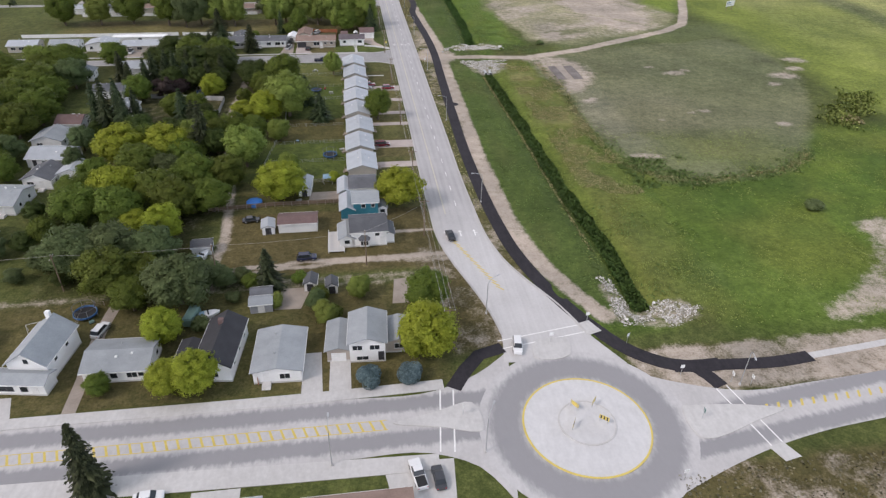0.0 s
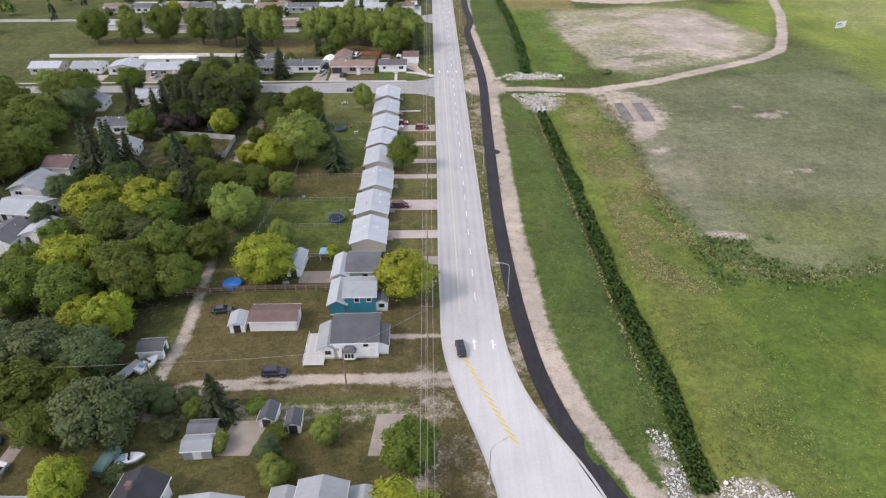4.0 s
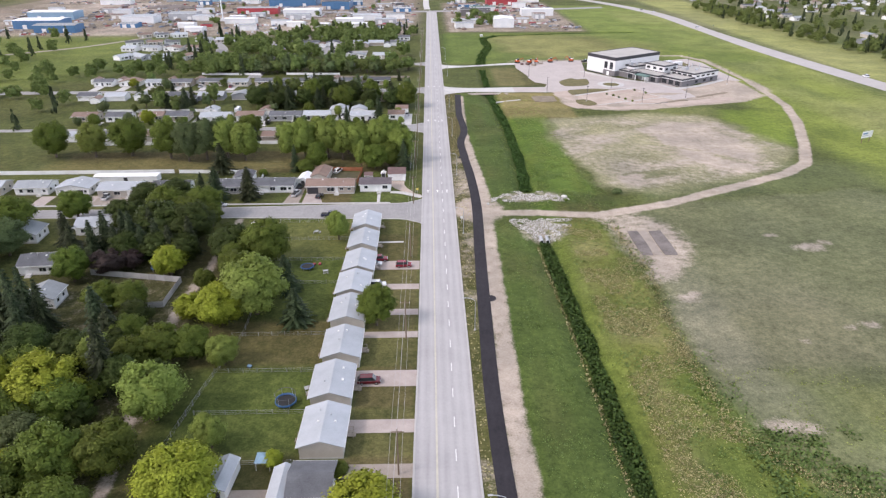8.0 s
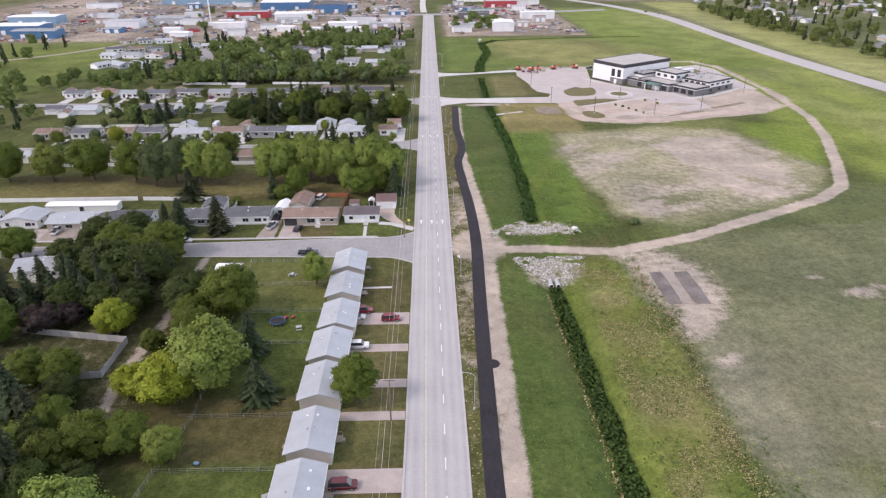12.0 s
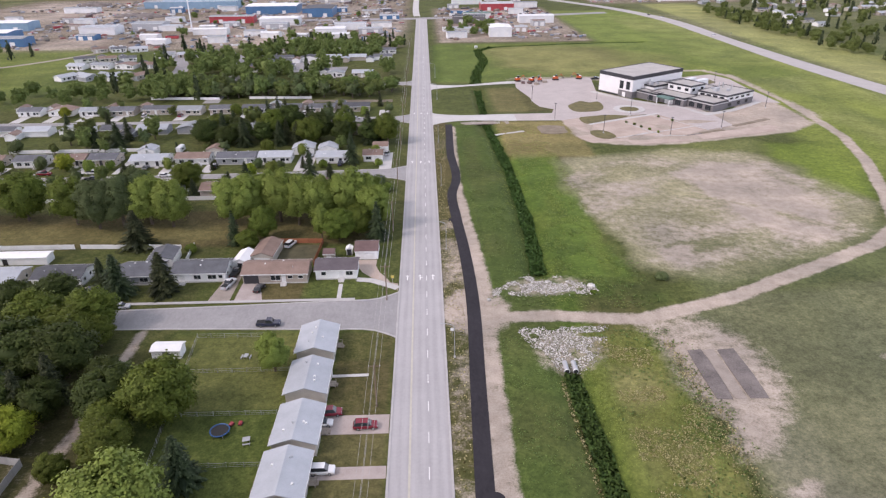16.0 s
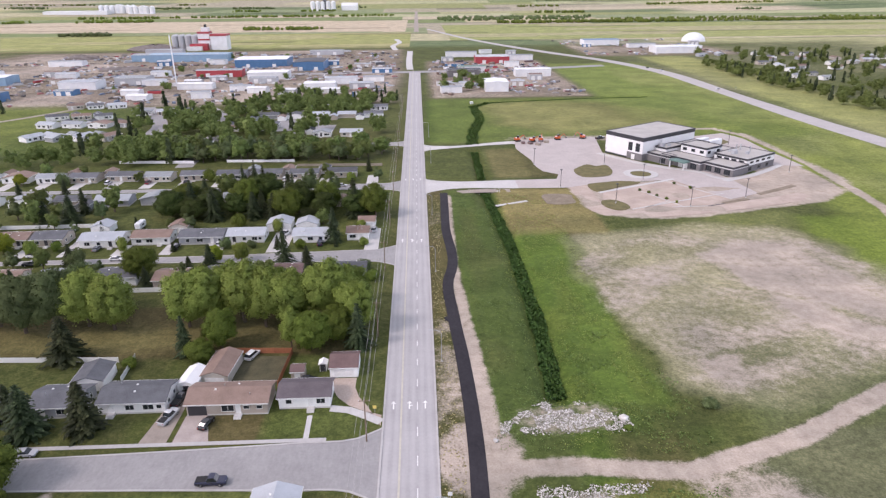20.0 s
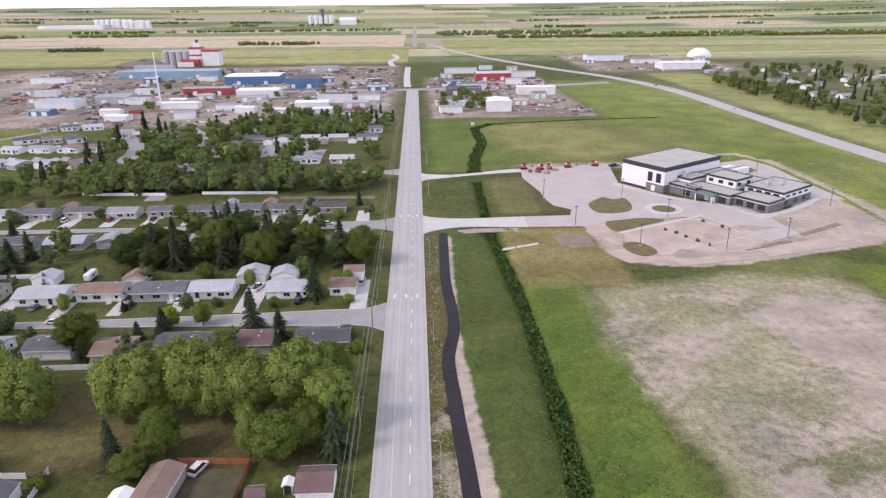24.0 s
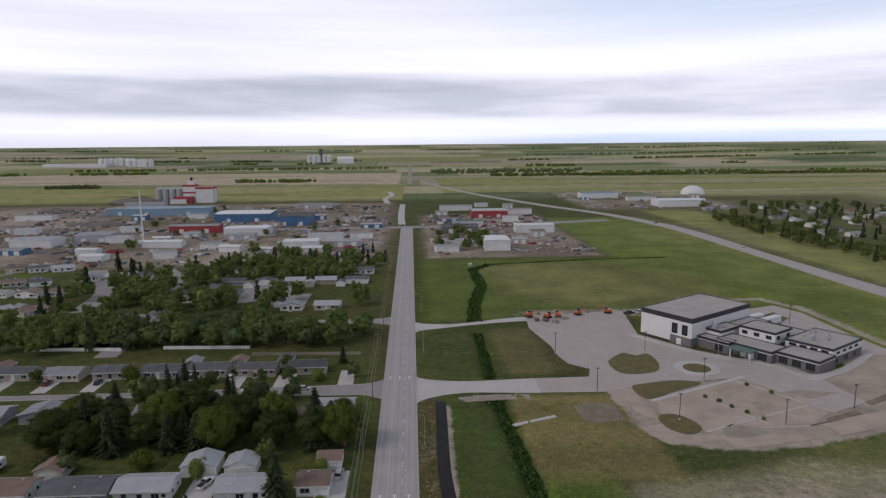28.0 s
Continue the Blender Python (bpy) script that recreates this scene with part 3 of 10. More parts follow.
def ditch_depth(x, y):
    z = np.zeros_like(x)
    for d, depth, half in ((DITCH_A, 1.7, 7.0), (DITCH_B, 1.6, 6.5), (DITCH_C, 1.5, 6.0), (DITCH_D, 1.2, 5.0)):
        t = np.clip(1 - seg_dist(x, y, d) / half, 0, 1)
        z = np.minimum(z, -depth * t * t * (3 - 2 * t))
    return z


def ground_height(x, y):
    z = ditch_depth(x, y)
    east = within(x, 17, 200, 4) * within(y, 90, 460, 10)
    z = z + east * (vnoise(x, y, 9, 3) - 0.5) * 0.35 - 0.0
    far = np.clip((np.hypot(x, y - 200) - 2500) / 2350, 0, 1)
    return z + 62 * far


def rowy_(y):
    return within(y, 165, 274, 2)


def cover_of(x, y):
    n1, n2, n3 = vnoise(x, y, 22, 1), vnoise(x, y, 7, 2), vnoise(x, y, 60, 4)
    lush, dry, dirt, dust_haze = (np.zeros_like(x) for _ in range(4))
    # between the path and the open field
    wob = 7 * (n1 - 0.5) + 5 * (n2 - 0.5)
    band = within(x, 16, 57, 4) * within(y, 88, 462, 6)
    t = np.clip((x - 38) / 6, 0, 1)
    lush = np.maximum(lush, band * (0.95 - 0.7 * t))
    dry = np.maximum(dry, band * t * np.clip(0.6 * vnoise(x, y * 0.6, 11, 21) + 0.45 * n2 - 0.14, 0, 0.7) * within(y, 140, 300, 30))
    dry = np.maximum(dry, band * np.clip(0.5 * n1 - 0.18, 0, 0.4))
    south = within(x, 44, 330, 12) * within(y, 84, 190, 20)
    swirl = vnoise(x + 9 * n1, y * 0.7 + 14 * n3, 10, 15)
    lush = np.maximum(lush, south * (0.15 + 0.95 * swirl))
    dry = np.maximum(dry, south * np.clip(0.55 * n3 + 0.5 * vnoise(x, y, 14, 16) - 0.3, 0, 0.55))
    dust_haze = np.maximum(dust_haze, south * np.clip(0.9 * vnoise(x + 5, y, 17, 18) - 0.35, 0, 0.5))
    dry = np.maximum(dry, np.clip(1 - seg_dist(x, y, [(49, 132), (52, 112), (54, 100)]) / 5, 0, 1) * 0.6)
    # the mown grey-green field, with small bare spots
    grey = patch(x + wob, y + wob, GREY_FIELD, 6)
    dust_haze = np.maximum(dust_haze, grey * np.clip(0.55 + 0.3 * n3 + 0.35 * n1 - 0.45 * within(y, 236, 330, 30), 0, 1))
    lush *= 1 - 0.85 * grey
    green_n = grey * within(y, 236, 330, 40)
    lush = np.maximum(lush, green_n * (0.12 + 0.25 * n1))
    for sx, sy, sr in ((64.5, 219.5, 3.0), (67, 222, 2.2), (112, 249, 4.5), (104.5, 206, 2.4), (86, 200, 1.6), (99, 204.5, 1.8), (64.5, 170, 3.6), (69, 169.5, 3.2), (104, 258, 2.2), (159, 242, 6), (119, 252.5, 2.5), (128, 192, 3), (176, 262, 6), (168, 250, 4), (148, 232, 3)):
        dirt = np.maximum(dirt, oval(x + 0.5 * wob, y + 0.3 * wob, sx, sy, sr * 1.25, sr * 0.85, 1.0) * 0.62)
    dirt = np.maximum(dirt, within(x, 56, 63, 4) * within(y, 180, 262, 20) * np.clip(0.75 * n1 - 0.05, 0, 0.5))
    east = within(x, 170, 480, 30) * within(y, 60, 700, 20)
    lush = np.maximum(lush, east * (0.5 + 0.35 * n1))
    # the bare field beyond the track
    pale = patch(x + 0.8 * wob, y + 0.8 * wob, PALE_FIELD, 9)
    dust_haze = np.maximum(dust_haze, pale * 0.9)
    dry = np.maximum(dry, pale * 0.45)
    lush *= 1 - pale
    streak = vnoise(x * 0.42 + y * 0.25, y - 0.35 * x, 8, 12)
    dirt = np.maximum(dirt, pale * np.clip(0.1 + 0.45 * streak + 0.26 * n1, 0, 0.8))
    bare = patch(x + wob, y + wob, [(92, 378), (114, 396), (134, 396), (139, 370), (142, 338), (130, 318), (112, 321), (102, 342)], 10)
    dirt = np.maximum(dirt, bare * (0.62 + 0.3 * streak))
    dirt = np.maximum(dirt, patch(x, y, [(70, 316), (83, 318), (79, 303), (69, 306)], 4) * 0.7)
    weed = np.clip(1 - seg_dist(x, y, [(90, 362), (112, 348), (132, 326)]) / 4, 0, 1) * n2
    dirt, lush = dirt * (1 - 0.7 * weed), np.maximum(lush, weed * 0.6)
    side = patch(x + wob, y + wob, [(150, 416), (182, 420), (172, 372), (158, 345), (154, 392)], 6)
    lush, dirt = np.maximum(lush, side * 0.7), dirt * (1 - 0.5 * side)
    dirt = np.maximum(dirt, patch(x + 0.4 * wob, y + 0.4 * wob, [(52, 276), (66, 279), (76, 268), (79, 250), (74, 238), (66, 230), (58, 228), (55, 250)], 9) * (0.52 + 0.3 * n2))
    dirt = np.maximum(dirt, patch(x + wob, y + wob, [(110, 129), (107, 118), (98, 107), (86, 99), (76, 93), (76, 89), (96, 92), (116, 106), (124, 120), (118, 130)], 5) * (0.4 + 0.35 * n2))
    # earth round the school
    yard = patch(x + 0.25 * wob, y + 0.25 * wob, [(70, 468), (71, 432), (76, 422), (90, 417), (110, 418), (140, 425), (175, 434), (192, 448), (196, 504), (168, 504), (168, 480), (140, 472)], 4)
    dirt = np.maximum(dirt, yard * (0.75 + 0.2 * n2))
    lawn = within(x, 38, 74, 3) * within(y, 400, 462, 4)
    dry = np.maximum(dry, lawn * 0.9)
    lush *= 1 - 0.8 * lawn
    dry = np.maximum(dry, within(x, 40, 72, 4) * within(y, 480, 540, 4) * 0.55)
    north = within(x, 8, 245, 10) * within(y, 560, 712, 8)
    lush = np.maximum(lush, north * (0.45 + 0.4 * (1 - np.clip((x - 10) / 40, 0, 1)) + 0.2 * n3))
    dry = np.maximum(dry, patch(x + wob, y + wob, [(52, 690), (58, 610), (90, 580), (170, 585), (190, 640), (150, 690), (90, 702)], 22) * (0.5 + 0.5 * n1))
    lush = np.maximum(lush, patch(x, y, [(230, 640), (246, 640), (246, 900), (205, 960), (150, 900), (140, 720)], 15) * 0.8)
    dirt = np.maximum(dirt, within(x, 55, 150, 20) * within(y, 556, 572, 6) * 0.6)
    lush = np.maximum(lush, patch(x, y, [(26, 560), (38, 560), (52, 620), (56, 650), (40, 696), (12, 700), (12, 600)], 8) * 0.95)
    # far open land paled with the dusty-turf tint, standing in for distance haze
    open_land = np.clip(within(x, 245, 900, 30) * within(y, 60, 1300, 20) + within(x, 200, 260, 20) * within(y, 60, 560, 20), 0, 1)
    dust_haze = np.maximum(dust_haze, open_land * (0.25 + 0.6 * n3))
    green_w = within(x, -460, -190, 20) * within(y, 500, 760, 20)
    lush, dust_haze = np.maximum(lush, green_w * 0.7), np.maximum(dust_haze, green_w * 0.3 * n3)
    # verges of the main road and the path
    verge = within(x, 5, 13, 1.5) * within(y, 100, 470, 10)
    dry = np.maximum(dry, verge * (0.35 + 0.4 * n1))
    dirt = np.maximum(dirt, verge * (0.08 + 0.5 * n2) * (1 - 0.35 * within(y, 340, 480)))
    px = np.interp(y, [80, 92, 102, 111, 122, 140, 180, 213, 250, 290, 330, 367, 415, 450], [30, 26, 21, 17.5, 14.5, 12.6, 12.1, 13, 13.7, 15.2, 14.3, 13.4, 14.2, 15])
    strip = within(x, px - 1, px + 4.2 - 2.2 * np.clip((y - 300) / 80, 0, 1), 2.0) * within(y, 92, 455, 4)
    dirt = np.maximum(dirt, strip * (0.66 + 0.25 * n2))
    d = seg_dist(x, y, TRACK)
    dirt = np.maximum(dirt, np.clip((3.6 - d) / 2.2, 0, 1) * 0.95)
    dirt = np.maximum(dirt, oval(x, y, 14, 282, 9, 12, 0.5) * 0.8)
    for sx, sy, rx, ry in ((40, 94.3, 9, 5), (31, 100, 3, 9), (34, 264, 10, 9), (34, 294, 12, 6)):
        dirt = np.maximum(dirt, oval(x + 0.3 * wob, y + 0.3 * wob, sx, sy, rx, ry, 0.6) * 0.5)
    # rough ground round the circle
    rough = within(x, 20, 160, 6) * within(y, -40, 56, 4)
    dry, dirt = np.maximum(dry, rough * (0.6 + 0.3 * n2)), np.maximum(dirt, rough * np.clip(n2 - 0.25, 0, 0.5))
    lush *= 1 - rough
    tri = within(x, 26, 130, 3) * within(y, 70, 84, 3)
    dirt, dry = np.maximum(dirt, tri * (0.45 + 0.3 * n2)), np.maximum(dry, tri * 0.7)
    bank = within(x, -12, 5, 3) * within(y, 86, 126, 6)
    dry, dirt = np.maximum(dry, bank * 0.85), np.maximum(dirt, bank * (0.2 + 0.35 * n2))
    # town lots
    town = (x < -5.5) & (y > 78)
    lot = np.modf(np.abs(np.sin(np.floor((y - 164.5) / 13.9) * 12.9898) * 43758.5))[0]
    dry = np.where(town, np.maximum(dry, (0.16 + 0.26 * n1) * np.where(within(x, -58, -27, 2) * rowy_(y) > 0.5, 0.6, 1.0)), dry)
    rowy = within(y, 124, 274, 2)
    dry = np.where(town, np.maximum(dry, within(x, -19, -6, 2) * rowy * (0.48 + 0.3 * lot)), dry)
    dry = np.where(town, np.maximum(dry, within(x, -58, -27, 2) * rowy * np.interp(y, [146, 163, 165, 177, 179, 190, 194, 210, 214, 242, 246, 272], [0.55, 0.55, 0.25, 0.25, 0.05, 0.05, 0.66, 0.66, 0.06, 0.06, 0.34, 0.34])), dry)
    lush = np.where(town, np.maximum(lush, within(x, -60, -8, 4) * within(y, 165, 500, 4) * (0.25 + 0.3 * n1)), lush)
    dry = np.where(town, np.maximum(dry, within(x, -58, -6, 2) * within(y, 117, 146, 2) * 0.85), dry)
    dirt = np.where(town, np.maximum(dirt, within(x, -58, -6, 2) * within(y, 117, 146, 2) * 0.14), dirt)
    for line in ALLEYS:
        dirt = np.maximum(dirt, np.clip((2.4 - seg_dist(x, y, line)) / 1.8, 0, 1) * (0.74 if line is ALLEYS[0] else 0.46))
    for line in RUTS:
        dirt = np.maximum(dirt, np.clip((1.0 - seg_dist(x, y, line)) / 0.6, 0, 1) * 0.85)
    dry = np.where(town, np.maximum(dry, within(x, -130, -8, 3) * within(y, 78, 112, 2) * (0.45 + 0.35 * n1)), dry)
    dry = np.where(town, np.maximum(dry, within(x, -49, -31, 1) * within(y, 288, 299, 1) * 0.75), dry)
    dry = np.where(town, np.maximum(dry, within(x, -160, -12, 3) * within(y, 322, 352, 4) * (0.55 + 0.4 * n1)), dry)
    dry = np.where((x > -5.5) | (y < 78), dry, dry * np.where(within(x, -30, -8, 1) * within(y, 288, 299, 1) > 0.5, 0.3, 1.0))
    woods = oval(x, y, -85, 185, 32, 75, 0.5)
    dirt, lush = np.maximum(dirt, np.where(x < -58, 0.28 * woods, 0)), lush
    # works area beyond the town
    works = np.clip(within(x, -560, -14, 20) * within(y, 705, 1180, 20) + within(x, 14, 150, 10) * within(y, 722, 1010, 12) + within(x, 225, 430, 20) * within(y, 1040, 1330, 30), 0, 1)
    dirt = np.maximum(dirt, works * (0.1 + 0.35 * n3 + 0.3 * n1))
    dry = np.maximum(dry, works * (0.5 + 0.4 * n1))
    lush = lush * (1 - 0.6 * works)
    return np.stack([dirt, dry, lush, dust_haze], -1)


FIELD_TINTS = [(0.33, 0.33, 0.2), (0.22, 0.235, 0.1), (0.16, 0.2, 0.085), (0.4, 0.34, 0.25), (0.29, 0.285, 0.15), (0.12, 0.155, 0.075), (0.36, 0.33, 0.21), (0.2, 0.23, 0.125), (0.3, 0.27, 0.2)]


def field_of(x, y):
    """Crop land beyond the town in narrow strips: tint and weight."""
    row = np.floor((y + 0.04 * x) / 190)
    wide = 420 + 300 * np.modf(np.abs(np.sin(row * 4.7) * 97.3))[0]
    k = np.floor(x / wide + 0.37 * row) * 7 + row * 13
    pick = (np.modf(np.abs(np.sin(k * 12.9898 + 4.1) * 43758.5453))[0] * len(FIELD_TINTS)).astype(int)
    rgb = np.array(FIELD_TINTS)[pick]
    near = within(x, -1500, -8, 30) * within(y, 1200, 1560, 20)
    rgb = np.where(near[..., None] > 0.5, np.where((vnoise(x * 0.25, y, 60, 41) > 0.6)[..., None], (0.3, 0.28, 0.14), (0.25, 0.26, 0.1)), rgb)
    tanf = within(x, -1000, -20, 10) * within(y, 1580 - 0.12 * (x + 20), 2050 - 0.1 * (x + 20), 10)
    rgb = np.where(tanf[..., None] > 0.5, (0.42, 0.35, 0.26), rgb)
    east = within(x, 60, 1500, 10) * within(y, 1340, 1800, 10)
    rgb = np.where(east[..., None] > 0.5, np.where((vnoise(x * 0.25, y, 70, 42) > 0.62)[..., None], (0.3, 0.28, 0.16), (0.24, 0.26, 0.1)), rgb)
    line = np.abs(np.modf((y + 0.04 * x) / 190)[0] - 0.5) > 0.47
    # all far tints raised by 1.4 so that the colour carries distance haze
    rgb = np.where(line[..., None], rgb * 0.55, rgb) * 1.4
    w = np.clip((np.maximum(y - 1190, np.maximum(np.abs(x) - 640, -y - 60)) / 60), 0, 1)
    # grassland near the road, sown and mown in patches, plus shade and haze tints
    far, near_w = w, np.zeros_like(w)
    n1, n2, n3 = vnoise(x, y, 22, 51), vnoise(x, y, 7, 52), vnoise(x, y, 60, 54)
    wob = 7 * (n1 - 0.5) + 5 * (n2 - 0.5)
    grey = patch(x + wob, y + wob, GREY_FIELD, 6)
    for tint, k in (
        # wood floor tinted dark: the shade under the trees, put into the ground colour
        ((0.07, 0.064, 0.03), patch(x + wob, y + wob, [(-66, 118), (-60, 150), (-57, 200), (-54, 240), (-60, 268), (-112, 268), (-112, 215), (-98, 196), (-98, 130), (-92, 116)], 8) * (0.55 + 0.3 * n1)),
        ((0.09, 0.128, 0.036), within(x, 17, 34, 3) * within(y, 96, 460, 10) * 0.8),
        ((0.125, 0.125, 0.05), within(x, 18, 33, 4) * within(y, 110, 460, 20) * np.clip(1.5 * vnoise(x, y * 0.5, 8, 61) - 0.65, 0, 0.7)),
        ((0.18, 0.2, 0.052), within(x, 36, 56.5 + 0.4 * wob, 3) * within(y, 92, 272, 8) * 0.85),
        ((0.37, 0.33, 0.16), within(x + 0.5 * wob, 41, 53, 5) * within(y, 150, 262, 30) * np.clip(1.7 * vnoise(x, y * 0.8, 9, 57) - 0.5, 0, 0.8)),
        ((0.135, 0.2, 0.034), within(x, 35.5, 39.5 + 0.3 * wob, 2.5) * within(y, 110, 262, 10) * 0.7),
        ((0.12, 0.17, 0.034), within(x + 0.4 * wob, 51, 57.5, 3) * within(y, 176, 268, 10) * np.clip(1.6 * vnoise(x, y, 9, 62) - 0.3, 0, 0.8)),
        ((0.08, 0.125, 0.034), within(x + 0.6 * wob, 44, 58, 5) * within(y, 100, 186, 14) * np.clip(1.6 * vnoise(x, y, 14, 58) - 0.3, 0, 0.85)),
        ((0.115, 0.185, 0.034), within(x, 36, 58 + 0.6 * wob, 3) * within(y, 296, 408, 6) * 0.85),
        ((0.2, 0.22, 0.05), within(x, 38, 56, 5) * within(y, 300, 408, 8) * np.clip(1.7 * vnoise(x, y * 0.5, 9, 63) - 0.7, 0, 0.8)),
        ((0.075, 0.12, 0.026), within(x, 38, 62 + wob, 5) * within(y, 286, 330, 6) * np.clip(1.6 * vnoise(x, y, 8, 64) - 0.4, 0, 0.9)),
        ((0.115, 0.18, 0.032), within(x, 50 + wob, 330, 10) * within(y, 84, 186, 12) * (0.75 + 0.2 * n1)),
        ((0.21, 0.225, 0.05), within(x, 58, 300, 10) * within(y, 104, 182, 14) * np.clip(2.0 * vnoise(x + 9 * n2, y * 0.8, 15, 55) - 0.8, 0, 0.8)),
        ((0.05, 0.1, 0.022), within(x, 50, 300, 8) * within(y, 88, 190, 10) * np.clip(2.0 * vnoise(x + 4 * n2, y, 13, 56) - 1.0, 0, 0.85)),
        ((0.205, 0.2, 0.125), grey * (0.62 + 0.3 * n3)),
        ((0.29, 0.275, 0.215), grey * within(x + wob, 55, 70, 8) * within(y, 172, 268, 20) * 0.75),
        ((0.27, 0.26, 0.19), grey * np.clip(1.9 * vnoise(x, y * 0.7, 24, 65) - 0.95, 0, 0.75)),
        ((0.135, 0.16, 0.078), grey * within(y, 232, 330, 30) * np.clip(0.3 + 1.1 * n1 - 0.2 * n2, 0, 0.85)),
        ((0.14, 0.165, 0.075), grey * within(x, 104, 180, 16) * np.clip(1.5 * n3 - 0.2, 0, 0.8)),
        ((0.135, 0.16, 0.07), within(x, 74, 180, 8) * within(y, 262, 330, 12) * (1 - grey) * 0.8),
        ((0.2, 0.205, 0.07), within(x, -58, -27, 2) * within(y, 246, 274, 2) * (0.3 + 0.4 * n1)),
        ((0.2, 0.18, 0.08), within(x, -18.5, -6, 1) * within(y, 164, 240, 2) * (0.2 + 0.4 * n1)),
        ((0.22, 0.2, 0.08), within(x, -165, -12, 3) * within(y, 326, 340, 6) * (0.2 + 0.5 * n1)),
        ((0.25, 0.3, 0.066), within(x, 172, 262, 14) * within(y, 190, 620, 20) * (0.5 + 0.45 * n1)),
        ((0.13, 0.17, 0.05), np.clip(1 - seg_dist(x, y, [(214, 300), (224, 420), (220, 560), (206, 640)]) / 7, 0, 1) * 0.8),
        ((0.4, 0.37, 0.24), patch(x + 0.8 * wob, y + 0.8 * wob, PALE_FIELD, 7) * (0.6 + 0.35 * n1)),
        ((0.19, 0.19, 0.1), patch(x + 0.8 * wob, y + 0.8 * wob, PALE_FIELD, 12) * np.clip(2.2 * vnoise(x + 0.5 * y, y - 0.5 * x, 17, 66) - 1.15, 0, 0.8)),
        ((0.19, 0.255, 0.045), patch(x + wob, y + wob, [(143, 396), (152, 418), (174, 420), (188, 410), (176, 384), (160, 352), (148, 350), (149, 372)], 8) * 0.85),
        ((0.2, 0.22, 0.08), within(x, 60, 150, 8) * within(y, 404, 424, 5) * np.clip(1.8 * n1 - 0.5, 0, 0.8)),
        ((0.29, 0.25, 0.105), within(x, 37, 74, 3) * within(y, 404, 461, 4) * (0.55 + 0.4 * n1)),
        ((0.22, 0.2, 0.085), within(x, 40, 58, 4) * within(y, 482, 540, 4) * (0.4 + 0.4 * n1)),
        # two far grass tints made paler than the grass: haze put into colour
        ((0.4, 0.4, 0.15), within(x, 205, 258, 10) * within(y, 250, 900, 20) * np.clip(1.4 * n3 - 0.4, 0, 0.7)),
        ((0.4, 0.41, 0.15), within(x, 282, 345, 8) * within(y, 200, 1030, 20) * (0.4 + 0.4 * n3)),
        ((0.17, 0.222, 0.056), within(x, 12, 250, 8) * within(y, 556, 718, 8) * 0.6),
        ((0.36, 0.33, 0.14), patch(x + wob, y + wob, [(52, 690), (58, 610), (90, 580), (170, 585), (190, 640), (150, 690), (90, 702)], 22) * np.clip(1.6 * n3 - 0.1, 0, 0.85)),
        ((0.24, 0.3, 0.075), within(x, 150, 262, 14) * within(y, 620, 960, 20) * 0.7),
        # works earth, its tone lifted to carry some haze too
        ((0.29, 0.235, 0.195), np.clip(within(x, -560, -14, 20) * within(y, 705, 1180, 20) + within(x, 14, 150, 10) * within(y, 722, 1010, 12) + within(x, 225, 430, 20) * within(y, 1040, 1330, 30), 0, 1) * (0.5 + 0.4 * n3)),
        ((0.2, 0.24, 0.06), within(x, -480, -245, 14) * within(y, 480, 720, 20) * (0.4 + 0.4 * n3)),
    ):
        k = np.where(far > 0, 0, k)
        share = (k / np.maximum(k + near_w, 1e-6))[..., None]
        rgb = np.where(far[..., None] > 0, rgb, rgb * (1 - share) + np.array(tint) * share)
        near_w = np.maximum(near_w, k)
    w = np.maximum(far, near_w)
    return np.concatenate([rgb, w[..., None]], -1)


def ticks(*runs):
    out = []
    for a, b, s in runs:
        out += list(np.arange(a, b, s))
    return out


grow = [600 * 1.1 ** i for i in range(25)]
xs = np.array([-g for g in grow[::-1]] + ticks((-560, -140, 10), (-140, -70, 2.5), (-70, 74, 1.0), (74, 200, 2.0), (200, 570, 8)) + grow)
ys = np.array([-g for g in grow[::-1]] + ticks((-560, 30, 20), (30, 80, 2.0), (80, 330, 1.25), (330, 580, 2.0), (580, 760, 5), (760, 1300, 12), (1300, 2600, 22)) + [2600 * 1.03 ** i for i in range(27)])
GX, GY = np.meshgrid(xs, ys)
gv = np.stack([GX, GY, ground_height(GX, GY)], -1).reshape(-1, 3)
nx, ny = len(xs), len(ys)
gi = (np.arange(ny - 1)[:, None] * nx + np.arange(nx - 1)[None]).ravel()
gme = mesh_np("ground", gv, np.stack([gi, gi + 1, gi + nx + 1, gi + nx], 1))
ca = gme.color_attributes.new("cover", "FLOAT_COLOR", "POINT")
ca.data.foreach_set("color", cover_of(GX, GY).reshape(-1).astype(np.float32))
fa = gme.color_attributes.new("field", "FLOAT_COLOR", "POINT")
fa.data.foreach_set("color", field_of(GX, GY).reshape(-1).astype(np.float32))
gme.polygons.foreach_set("use_smooth", np.ones(len(gme.polygons), bool))
tagged(part("ground", gme, "ground"), "prairie ground of green and dry grass with bare dirt", "ground", kind="structure")

# ---------------------------------------------------------------- roads
RC = (12.6, 65.8)
ROAD_W = [(1.5, 83), (2.9, 91), (2.2, 97), (-0.4, 108), (-3.1, 117.5), (-5.3, 128), (-5.8, 145), (-5.6, 200), (-5.5, 320), (-5.5, 460), (-5.5, 900)]
ROAD_E = [(25.5, 80), (20.5, 90), (16.9, 100.6), (13.2, 108), (9.4, 117.3), (7.2, 128), (6.3, 145), (5.9, 200), (5.9, 320), (5.9, 460), (5.9, 900)]
